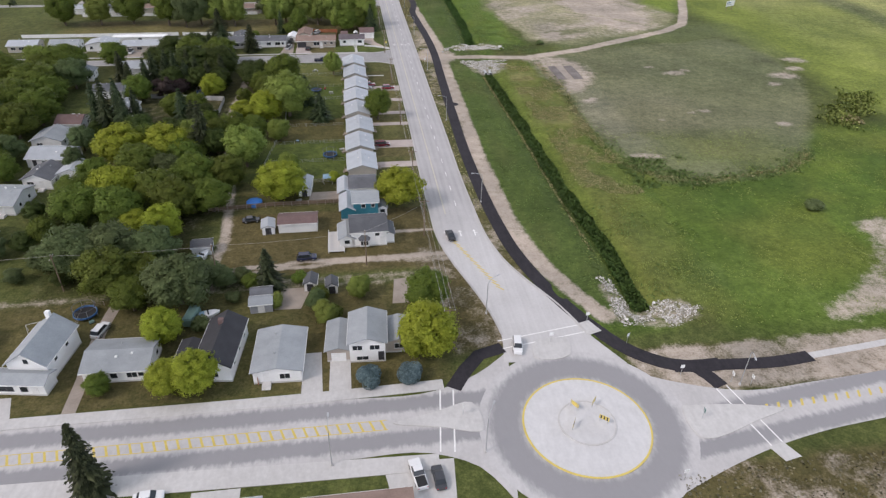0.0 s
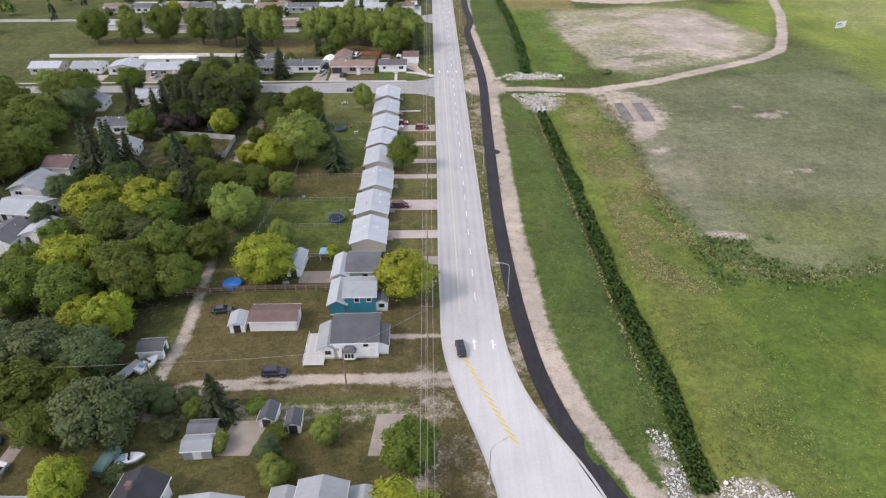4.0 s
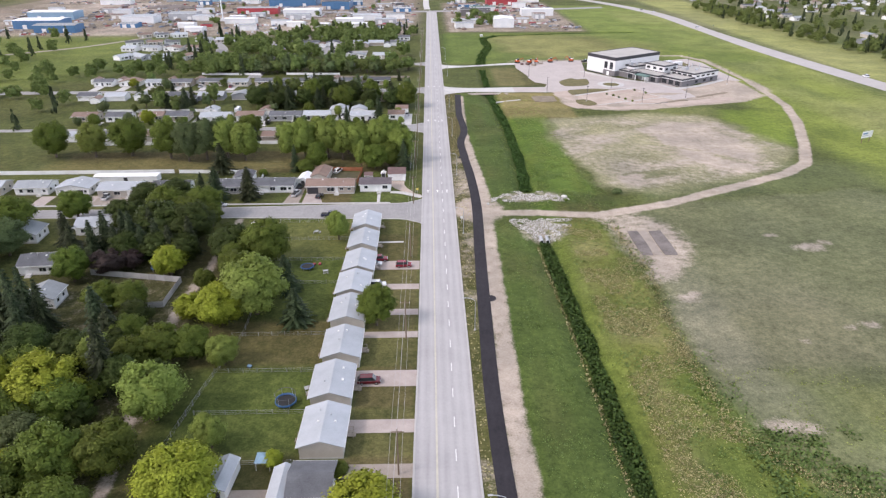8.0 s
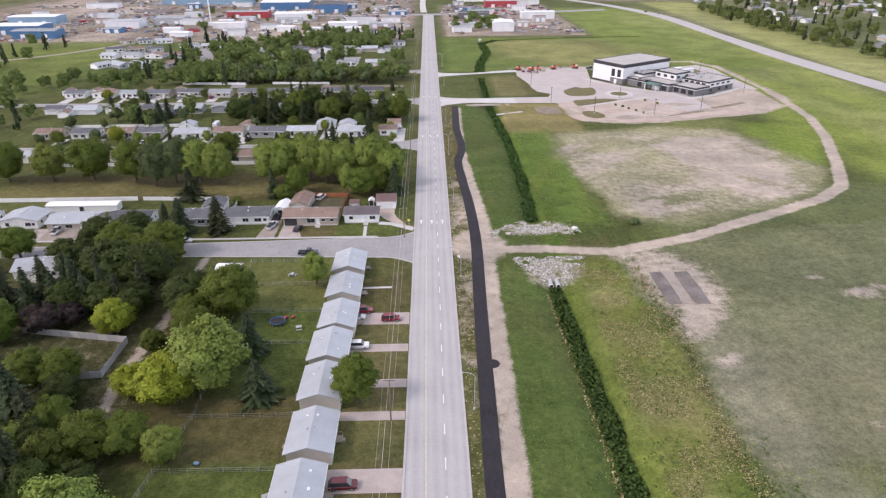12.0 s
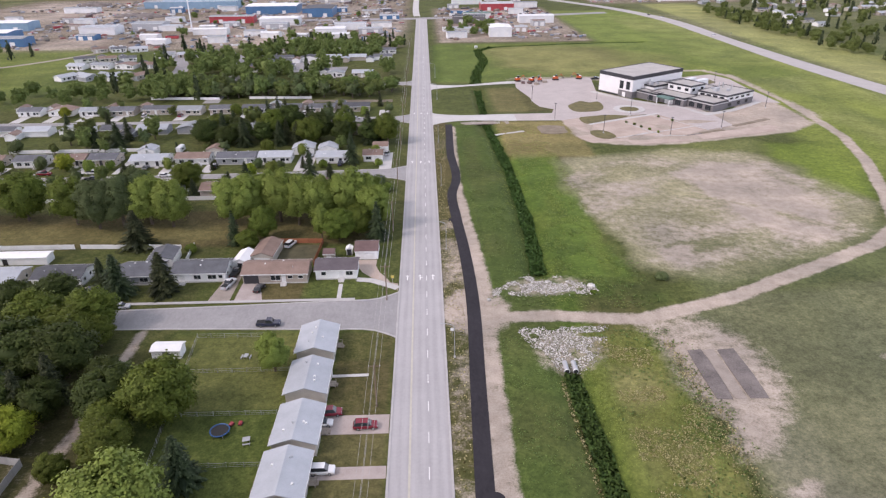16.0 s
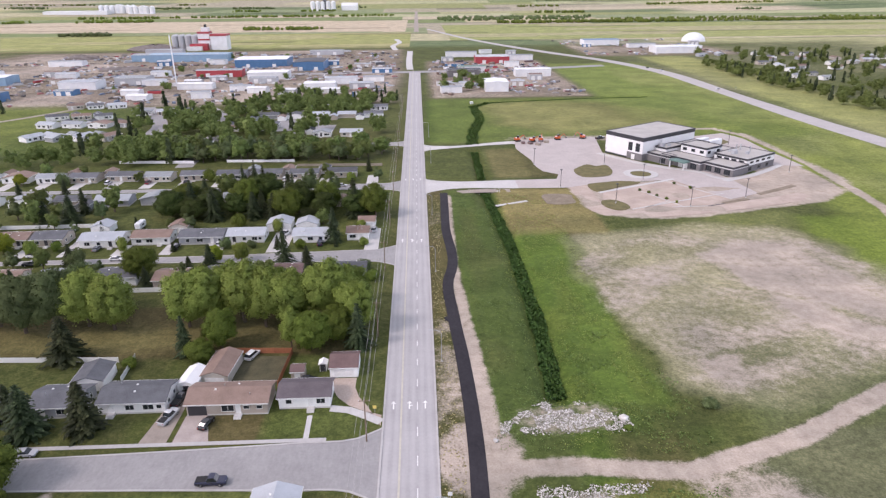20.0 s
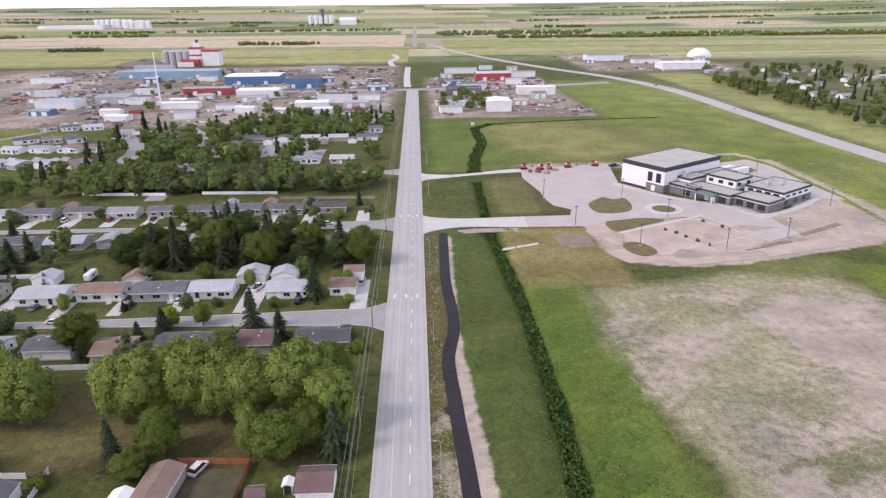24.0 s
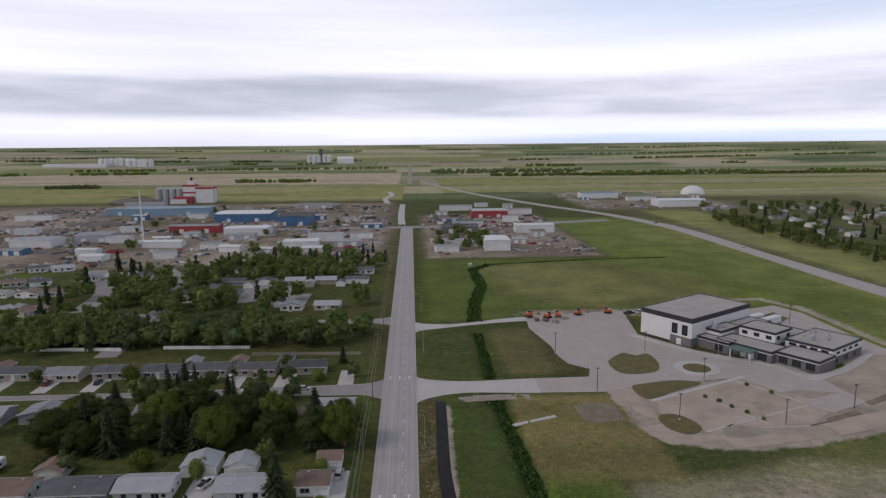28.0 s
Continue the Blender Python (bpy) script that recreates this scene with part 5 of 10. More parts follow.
for u in (-4, 0, 4):
    add_window(h3, pose(3.3, u, 1.8, 0, 0, 90), 1.0, 1.0)
part("chimney", boxes((-0.45, 0.45, -0.45, 0.45, -1.0, 1.1)), "rmaroon", h3, m=pose(-0.4, 3.4, 5.6))
bungalow(-41.2, 88.4, 8.8, 11.6, -2, "siding", "rgrey", "y", 3.0, 0.9, "white low-pitched bungalow with a grey roof", 8)
h5 = home_at(-24.4, 90.8, -3, "white split-level house with grey roofs", clear=10)
block(h5, 6.8, 9.0, 4.9, 1.2, "y", "siding", "rgrey")
block(h5, 4.4, 8.4, 2.9, 0.7, "y", "tan", "rgrey", pose(-5.6, 0.2, 0))
block(h5, 5.4, 7.0, 2.9, 0.7, "y", "tan", "rgrey", pose(6.1, 1.4, 0))
for u in (-1.9, 1.4):
    add_window(h5, pose(u, -4.5, 3.1), 1.8, 1.1)
add_window(h5, pose(-1.0, -4.5, 0.6), 2.2, 0.9)
add_door(h5, pose(2.6, -4.5, 0.4), mat="darktrim")
add_garage_door(h5, pose(-5.6, -4.0, 0.02), 2.8)
add_window(h5, pose(6.1, -2.1, 1.1), 1.8, 1.2)
bungalow(-27.5, 50.5, 16, 8, 0, "tan", "rbrown", "x", 2.8, 1.4, "low house with an orange-brown roof", 12)
bungalow(-48.0, 51.6, 12, 8, 0, "siding", "rlight", "x", 2.8, 1.3, "white house with a pale roof", 13)
shed(-46.6, 108.9, 4.4, 2.7, 3, "greysiding", "rdark", 2.1, 0.6, "x", "weathered grey shed with a dark roof")
shed(-46.4, 105.4, 4.6, 3.0, 3, "greysiding", "rgrey", 2.2, 0.6, "x", "weathered grey shed with a worn roof")
shed(-36.2, 112.2, 2.6, 3.6, -4, "siding", "rdark", 2.0, 0.8, "y", "narrow white shed with a dark roof")
shed(-31.6, 110.6, 2.4, 3.2, 2, "siding", "rdark", 2.0, 0.8, "y", "narrow white shed with a dark roof")
shed(-62.4, 129.6, 4.6, 3.6, 4, "siding", "rdark", 2.2, 0.7, "x", "white shed with a dark roof by the lane", "E")
shed(-56.8, 265.8, 6.4, 3.4, -1, "siding", "siding", 2.2, 0.5, "x", "long low white shed in the yard")

# the houses north of the first cross street
n1 = home_at(-23.0, 303.4, 0, "white bungalow with a dark plum-grey roof", clear=8)
block(n1, 11.2, 7.0, 3.0, 1.3, "x", "siding", "rplum")
add_window(n1, face_pose("S", 3.6, 1.3, 11.2, 7), 1.8, 1.2)
add_window(n1, face_pose("S", -3.4, 1.4, 11.2, 7), 1.2, 1.0)
add_door(n1, face_pose("S", 1.4, 0.6, 11.2, 7))
add_steps(n1, face_pose("S", 1.4, 0, 11.2, 7))
add_window(n1, face_pose("E", 0, 1.4, 11.2, 7), 1.2, 1.0)
n2 = home_at(-39.4, 302.4, -0.5, "long tan bungalow with a brown roof and carport", clear=10)
block(n2, 17.4, 8.0, 3.0, 1.4, "x", "tan", "rbrown")
add_window(n2, face_pose("S", 0.2, 1.0, 17.4, 8), 2.6, 1.5)
for u in (4.2, 7.0):
    add_window(n2, face_pose("S", u, 1.5, 17.4, 8), 1.2, 0.8)
add_door(n2, face_pose("S", 2.4, 0.4, 17.4, 8))
add_steps(n2, face_pose("S", 2.4, 0, 17.4, 8))
# dark slab on the closed wall, painted shade of the carport's inside
part("carport_opening", boxes((-8.4, -4.4, -4.05, -3.96, 0.05, 2.5)), "darktrim", n2)
add_vents(n2, 17.4, 8, 3.0, 1.4, "x", 4, random.Random(2))
bungalow(-60.4, 304.0, 14.4, 8.2, 0, "siding", "rdark", "x", 2.9, 1.3, "white bungalow with a dark grey roof", 21)
bungalow(-76.6, 303.2, 10.6, 8.4, 1, "greysiding", "rdark", "x", 2.9, 1.4, "grey bungalow with a charcoal roof behind spruces", 22)
bungalow(-98.0, 302.4, 13.0, 8.0, 0, "siding", "rdark", "x", 2.9, 1.3, "white bungalow with a charcoal roof", 23)
bungalow(-116.0, 301.4, 15.0, 9.0, 0, "beige", "rlight", "x", 2.8, 1.2, "long pale bungalow with a pale roof", 24)
bungalow(-133.5, 303.4, 12.0, 9.0, 0, "siding", "rlight", "y", 2.9, 1.3, "white bungalow with a pale roof", 25)
bungalow(-149.0, 304.0, 12.0, 8.0, 0, "siding", "rgrey", "x", 2.9, 1.3, "white bungalow with a grey roof", 26)
bungalow(-166.0, 304.0, 12.0, 8.5, 0, "beige", "rlight", "x", 2.9, 1.3, "pale bungalow with a grey roof", 27)
shed(-120, 314.8, 24, 4.0, 0, "siding", "siding", 2.3, 0.3, "x", "long white carport behind the pale house", name="carport")
shed(-15.6, 315.4, 6.6, 7.2, 0, "siding", "rmaroon", 2.6, 1.5, "x", "white garage with a dull maroon roof", "S", big=True)
shed(-26.4, 312.6, 3.0, 3.4, 0, "tan", "rmaroon", 2.4, 0.9, "x", "small shed with a maroon roof")
shed(-45.0, 315.4, 6.2, 11.0, -4, "beige", "rbrown", 2.6, 1.1, "y", "long garage with a brown roof", "S", big=True)
shed(-50.6, 310.8, 4.2, 7.4, -6, "siding", "siding", 2.3, 0.9, "y", "white metal shed beside the garage")
shed(-74.2, 313.0, 7.0, 8.0, 3, "siding", "rdark", 2.6, 1.1, "y", "white garage with a dark roof", "S", big=True)
shed(-20.9, 315.6, 1.6, 2.0, 0, "siding", "siding", 2.0, 0.5, "y", "tiny white shed by the garage")

# the second street, both sides
SECOND = [(-19.8, 405.6, 7.8, 7.4, "siding", "rbrown"), (-36.4, 404.6, 13.2, 8.2, "siding", "rlight"), (-60.4, 406.0, 13.2, 8.4, "siding", "rlight"), (-76.2, 405.6, 15.8, 8.6, "greysiding", "rdark"), (-94.4, 406.0, 13.6, 8.4, "siding", "rbrown"), (-111.6, 404.4, 14.8, 9.0, "siding", "rlight"), (-131.4, 406.8, 11.2, 9.0, "tan", "rdark"), (-144.5, 406.6, 12, 8.6, "beige", "rbrown"), (-161, 406, 12, 8.5, "siding", "rdark"), (-178, 406.5, 12, 8.5, "tan", "rbrown")]
for i, (x, y, w, d, wa, ro) in enumerate(SECOND):
    bungalow(x, y, w, d, 0, wa, ro, "x", 2.9, 1.3, {"siding": "white", "greysiding": "grey", "tan": "tan", "beige": "beige"}[wa] + " bungalow with a " + {"rbrown": "brown", "rlight": "pale grey", "rdark": "charcoal"}[ro] + " roof on a street", 30 + i, group="houses on the second street")
shed(-17.4, 417.6, 6.4, 6.0, 0, "siding", "rbrown", 2.6, 1.3, "x", "white garage with a brown roof", "S", big=True)
shed(-50.5, 417.0, 9.0, 7.5, 0, "siding", "rlight", 2.8, 1.4, "y", "white garage with a pale gabled roof", "S", big=True)
shed(-40.0, 416.5, 8.0, 6.5, 0, "siding", "rlight", 2.6, 1.3, "y", "pale garage behind the bungalow", "S", big=True)
shed(-88.5, 417.0, 7.0, 6.5, 0, "beige", "rbrown", 2.6, 1.2, "y", "beige garage with a brown roof", "S", big=True)
shed(-118, 418, 7.0, 6.5, 0, "siding", "rlight", 2.6, 1.2, "y", "white garage with a pale roof", "S", big=True)
SOUTHSIDE = [(-21.5, 371.6, 14.0, 8.0, "greysiding", "rdark"), (-39.0, 371.0, 10.0, 8.0, "tan", "rmaroon"), (-58.0, 370.6, 13.0, 8.0, "greysiding", "rdark"), (-75.0, 368.4, 9.0, 9.0, "tan", "rbrown"), (-92, 371, 12, 8, "siding", "rdark"), (-110, 371, 12, 8, "siding", "rgrey"), (-128, 371, 12, 8, "beige", "rbrown"), (-146, 371, 12, 8, "siding", "rdark"), (-164, 371, 12, 8, "siding", "rlight")]
for i, (x, y, w, d, wa, ro) in enumerate(SOUTHSIDE):
    bungalow(x, y, w, d, 180, wa, ro, "x", 2.9, 1.2, {"siding": "white", "greysiding": "grey", "tan": "tan", "beige": "beige"}[wa] + " bungalow with a " + {"rbrown": "brown", "rlight": "pale grey", "rdark": "charcoal", "rmaroon": "maroon", "rgrey": "grey"}[ro] + " roof by the park", 60 + i, group="houses beside the park")

# the third street and beyond
rng = random.Random(7)
WALLS, ROOFS = ["siding", "siding", "beige", "tan", "greysiding"], ["rdark", "rgrey", "rlight", "rbrown", "rdark"]
WORD = {"siding": "white", "greysiding": "grey", "tan": "tan", "beige": "beige", "rbrown": "brown", "rlight": "pale grey", "rdark": "charcoal", "rgrey": "grey"}


def far_row(y, x_from, x_to, step, rot, where, seed, skip=()):
    r = random.Random(seed)
    x, k = x_from, 0
    while x > x_to:
        wa, ro = r.choice(WALLS), r.choice(ROOFS)
        w = r.uniform(10.5, 14.5)
        if k not in skip:
            bungalow(x - w / 2, y + r.uniform(-1, 1), w, r.uniform(7.6, 9), rot + r.uniform(-2, 2), wa, ro, r.choice("xxxy"), 2.8, 1.3, WORD[wa] + " bungalow, " + WORD[ro] + " roof, " + where, seed * 100 + k, detail=1, group="houses " + where)
            if r.random() < 0.6:
                ga = r.choice(ROOFS)
                shed(x - w - 2.5, y + (7.5 if abs(rot) < 90 else -7.5), 5.5, 6.5, rot, wa, ga, 2.6, 1.1, "y", "small " + WORD[wa] + " garage with a " + WORD[ga] + " roof", "S", big=True, group="garages " + where)
        x -= w + step
        k += 1


far_row(490.5, -27.5, -215, 4.2, 0, "on the third street", 11)
far_row(452.5, -14, -200, 5.0, 180, "south of the third street", 12, skip=(1, 2, 4))
far_row(584, -32, -60, 6, 0, "round the cul-de-sac", 13)
far_row(612, -88, -118, 3, 90, "round the cul-de-sac", 23)
slab("cul_de_sac", [(-78, 618), (-52, 618)], [(-78, 592), (-52, 592)], 0.05, "street", label="grey turning circle among houses", category="street")
slab("west_lane", [(-215, 700), (-176, 622), (-170, 560)], [(-203, 702), (-166, 622), (-158, 560)], 0.05, "street", label="grey curved residential street", category="street")
far_row(646, -22, -96, 6, 180, "beyond the poplars", 14)
far_row(676, -20, -120, 7, 0, "at the north edge of town", 15)
far_row(585, -182, -230, 4, 60, "behind the green belt", 16)
far_row(560, -118, -150, 4, 0, "behind the green belt", 26)
far_row(625, -186, -240, 4, -10, "behind the green belt", 17)
far_row(668, -160, -195, 4, 8, "behind the green belt", 18)
far_row(655, -216, -262, 4, 20, "behind the green belt", 19)
far_row(700, -225, -262, 4, 20, "behind the green belt", 20)
# houses of the west side, seen past the woods
for i, (x, y, w, d, rot, wa, ro) in enumerate([(-117, 158, 9, 11, -6, "siding", "rgrey"), (-112, 171, 8, 9, -8, "siding", "rdark"), (-114, 184.5, 12, 9, -8, "siding", "rlight"), (-119, 198, 9, 9, -5, "siding", "rgrey"), (-117, 211, 8, 8, -5, "siding", "rmaroon"), (-104, 172.5, 9, 7, -4, "siding", "rlight"), (-113.6, 241.4, 10, 8, 4, "siding", "rdark"), (-103, 222, 8, 7, 2, "siding", "rgrey"), (-109.6, 268, 12, 8, 4, "siding", "rlight"), (-130, 262, 10, 8, 4, "siding", "rgrey"), (-119, 140, 9, 10, -6, "siding", "rgrey"), (-103, 97, 8, 10, -8, "siding", "rgrey"), (-150, 185, 10, 9, 3, "beige", "rgrey"), (-152, 225, 10, 9, 3, "siding", "rdark"), (-155, 150, 10, 9, 3, "siding", "rlight")]):
    bungalow(x, y, w, d, rot, wa, ro, "y" if i % 2 else "x", 3.0, 1.6, WORD.get(wa, "white") + " house with a " + WORD.get(ro, "maroon") + " roof among the trees", 80 + i, group="houses among the trees")


# ---------------------------------------------------------------- trees
def leaf_quads(centers, normals, size, rng, droop=0.0, aspect=1.0):
    """Small four-cornered leaf clumps at the given places, turned roughly along their normals."""
    n = len(centers)
    nrm = normals + rng.normal(0, 0.4, (n, 3))
    nrm /= np.linalg.norm(nrm, axis=1)[:, None] + 1e-9
    ref = rng.normal(0, 1, (n, 3))
    u = np.cross(nrm, ref)
    u /= np.linalg.norm(u, axis=1)[:, None] + 1e-9
    v = np.cross(nrm, u)
    s = size * rng.uniform(0.6, 1.35, (n, 1))
    a = centers + u * s * aspect
    b = centers + v * s * 0.75 + nrm * s * 0.25
    c = centers - u * s * aspect
    d = centers - v * s * 0.75 + nrm * s * 0.25
    verts = np.stack([a, b, c, d], 1).reshape(-1, 3)
    return verts, np.arange(4 * n).reshape(-1, 4)


def ball_np(cx, cy, cz, rx, ry, rz, rng, lat=5, lon=8):
    """A lumpy closed ball in quads."""
    t = np.linspace(0.12, math.pi - 0.12, lat)
    p = np.linspace(0, 2 * math.pi, lon, endpoint=False)
    T, P = np.meshgrid(t, p, indexing="ij")
    k = rng.uniform(0.82, 1.12, T.shape)
    v = np.stack([cx + rx * k * np.sin(T) * np.cos(P), cy + ry * k * np.sin(T) * np.sin(P), cz + rz * k * np.cos(T)], -1).reshape(-1, 3)
    f = [(i * lon + j, (i + 1) * lon + j, (i + 1) * lon + (j + 1) % lon, i * lon + (j + 1) % lon) for i in range(lat - 1) for j in range(lon)]
    return v, np.array(f)


def joined(lists):
    vs, fs, n = [], [], 0
    for v, f in lists:
        vs.append(v)
        fs.append(f + n)
        n += len(v)
    return np.concatenate(vs), np.concatenate(fs)


CROWNS = {}


def broad_tree(name, leaf, seed, label, count=20000, size=0.16, lobes=58, tall=1.0):
    """A broad-leaved tree about 10 m high and 9 m across."""
    rng = np.random.default_rng(seed)
    root = empty(name, label=label, category="tree")
    H = 10.0 * tall
    bm = bmesh.new()
    add_tube(bm, (0, 0, -0.2), (0.1, 0.05, H * 0.28), 0.32, 0.24, 8)
    add_tube(bm, (0.1, 0.05, H * 0.28), (0.0, 0.1, H * 0.62), 0.24, 0.1, 7)
    tops = []
    for k in range(6):
        a = k * 1.05 + rng.uniform(-0.3, 0.3)
        r, z = rng.uniform(1.6, 2.8), rng.uniform(0.42, 0.66) * H
        add_tube(bm, (0.08, 0.05, H * rng.uniform(0.2, 0.36)), (r * math.cos(a), r * math.sin(a), z), 0.12, 0.04, 5)
    part("trunk", bm, "bark", root)
    pieces, cen, nor, face = [], [], [], []
    mid = np.array([0, 0, H * 0.5])
    for k in range(lobes):
        a = k * 2.399 + rng.uniform(-0.5, 0.5)
        f = (k + 0.5) / lobes
        zz = -0.85 + 1.8 * f
        ring = math.sqrt(max(0.0, 1 - zz * zz * 0.92)) * rng.uniform(0.62, 1.18)
        r = rng.uniform(0.55, 1.55) * (1.0 - 0.2 * f)
        c = np.array([3.1 * ring * math.cos(a), 3.1 * ring * math.sin(a), H * 0.52 + H * 0.33 * zz + rng.uniform(-0.5, 0.5)])
        pieces.append(ball_np(*c, r * 0.7, r * 0.7, r * 0.65, rng, 5, 7))
        m = int(count / lobes * (r / 1.05) ** 2)
        d = rng.normal(0, 1, (m, 3))
        d /= np.linalg.norm(d, axis=1)[:, None]
        d[:, 2] = np.where(d[:, 2] < -0.5, -d[:, 2], d[:, 2])
        reach = np.where(rng.uniform(0, 1, (m, 1)) < 0.16, rng.uniform(1.0, 1.45, (m, 1)), rng.uniform(0.7, 1.08, (m, 1)))
        lump = 0.72 + 0.56 * vnoise(d[:, 0] * 2.2 + k, d[:, 1] * 2.2 + d[:, 2] * 1.7, 0.8, seed)[:, None]
        at = c + d * np.array([r, r, r * 0.92]) * reach * lump
        cen.append(at)
        nor.append(d * 0.8 + np.array([0, 0, 0.3]))
        out = (at - mid) / np.array([4.2, 4.2, H * 0.45])
        face.append(d * 0.5 + 0.75 * out + np.array([0, 0, 0.12]) + rng.normal(0, 0.16, (m, 3)))
    pieces.append(ball_np(0, 0, H * 0.5, 2.5, 2.5, H * 0.26, rng, 6, 9))
    lv, lq = leaf_quads(np.concatenate(cen), np.concatenate(nor), size, rng)
    bv, bq = joined(pieces)
    fn = np.concatenate(face)
    fn /= np.linalg.norm(fn, axis=1)[:, None] + 1e-9
    # leaves take the light as the clump that they belong to
    ball_n = (bv - mid) / (np.linalg.norm(bv - mid, axis=1)[:, None] + 1e-9)
    v, q = joined([(bv, bq), (lv, lq)])
    me = mesh_np("crown", v, q)
    me.polygons.foreach_set("use_smooth", np.ones(len(me.polygons), bool))
    me.normals_split_custom_set_from_vertices(np.concatenate([ball_n, np.repeat(fn, 4, 0)]))
    part("crown", me, leaf, root)
    CROWNS[seed] = (v, q)
    return root


def spruce_tree(name, leaf, seed, label, layers=19, per=15, wide=3.4, H=12.0):
    """A conifer in drooping whorls, about 12 m high."""
    rng = np.random.default_rng(seed)
    root = empty(name, label=label, category="tree")
    part("trunk", tubes(((0, 0, -0.2), (0, 0, H * 0.95), 0.2, 0.03)), "bark", root)
    pieces = []
    vs, fs = [], []
    for k in range(layers):
        f = k / (layers - 1)
        z, r = H * (0.07 + 0.88 * f), wide * (1 - f) ** 0.78 * rng.uniform(0.86, 1.1) + 0.12
        for j in range(int(per * (1 - 0.55 * f))):
            a = j * 2 * math.pi / max(1, int(per * (1 - 0.55 * f))) + rng.uniform(-0.25, 0.25)
            rr = r * rng.uniform(0.5, 1.25)
            ca, sa = math.cos(a), math.sin(a)
            w = 0.08 + 0.13 * rr
            dz = 0.42 * rr
            n = len(vs)
            vs += [(0.05 * ca, 0.05 * sa, z + 0.25), (rr * 0.62 * ca - w * sa, rr * 0.62 * sa + w * ca, z - dz * 0.5), (rr * ca, rr * sa, z - dz * rng.uniform(0.6, 1.0)), (rr * 0.62 * ca + w * sa, rr * 0.62 * sa - w * ca, z - dz * 0.5)]
            fs.append((n, n + 1, n + 2, n + 3))
            for _ in range(14):
                t = rng.uniform(0.3, 1.06)
                cx, cy, cz = rr * t * ca + rng.uniform(-0.25, 0.25), rr * t * sa + rng.uniform(-0.25, 0.25), z - dz * t + 0.08
                n = len(vs)
                s = rng.uniform(0.1, 0.22)
                b = a + rng.uniform(-0.9, 0.9)
                vs += [(cx - s * math.sin(b), cy + s * math.cos(b), cz), (cx + s * 1.5 * math.cos(b), cy + s * 1.5 * math.sin(b), cz - 0.1), (cx + s * math.sin(b), cy - s * math.cos(b), cz + 0.04), (cx - s * math.cos(b), cy - s * math.sin(b), cz + 0.2)]
                fs.append((n, n + 1, n + 2, n + 3))
    t = np.linspace(0, 2 * math.pi, 9, endpoint=False)
    lo = np.stack([wide * 0.3 * np.cos(t), wide * 0.3 * np.sin(t), np.full(9, H * 0.06)], 1)
    hi = np.stack([0.1 * np.cos(t), 0.1 * np.sin(t), np.full(9, H * 0.86)], 1)
    i = np.arange(9)
    pieces.append((np.concatenate([lo, hi]), np.stack([i, (i + 1) % 9, (i + 1) % 9 + 9, i + 9], 1)))
    pieces.append((np.array(vs), np.array(fs)))
    v, q = joined(pieces)
    part("crown", mesh_np("crown", v, q), leaf, root)
    return root


def shrub(name, leaf, seed, label, count=1100, size=0.14):
    """A rounded bush about 2.4 m high."""
    rng = np.random.default_rng(seed)
    root = empty(name, label=label, category="bush")
    pieces, cen, nor = [], [], []
    for k in range(6):
        c = np.array([rng.uniform(-0.8, 0.8), rng.uniform(-0.8, 0.8), rng.uniform(0.7, 1.5)])
        pieces.append(ball_np(*c, 0.75, 0.75, 0.7, rng, 5, 7))
        d = rng.normal(0, 1, (count // 6, 3))
        d /= np.linalg.norm(d, axis=1)[:, None]
        cen.append(c + d * 0.92)
        nor.append(d)
    pieces.append(leaf_quads(np.concatenate(cen), np.concatenate(nor), size, rng))
    v, q = joined(pieces)
    part("crown", mesh_np("crown", v, q), leaf, root)
    part("stem", tubes(*[((0.1 * k, 0, -0.1), (0.4 * math.cos(k * 2), 0.4 * math.sin(k * 2), 1.0), 0.05, 0.03, 5) for k in range(3)]), "bark", root)
    return root


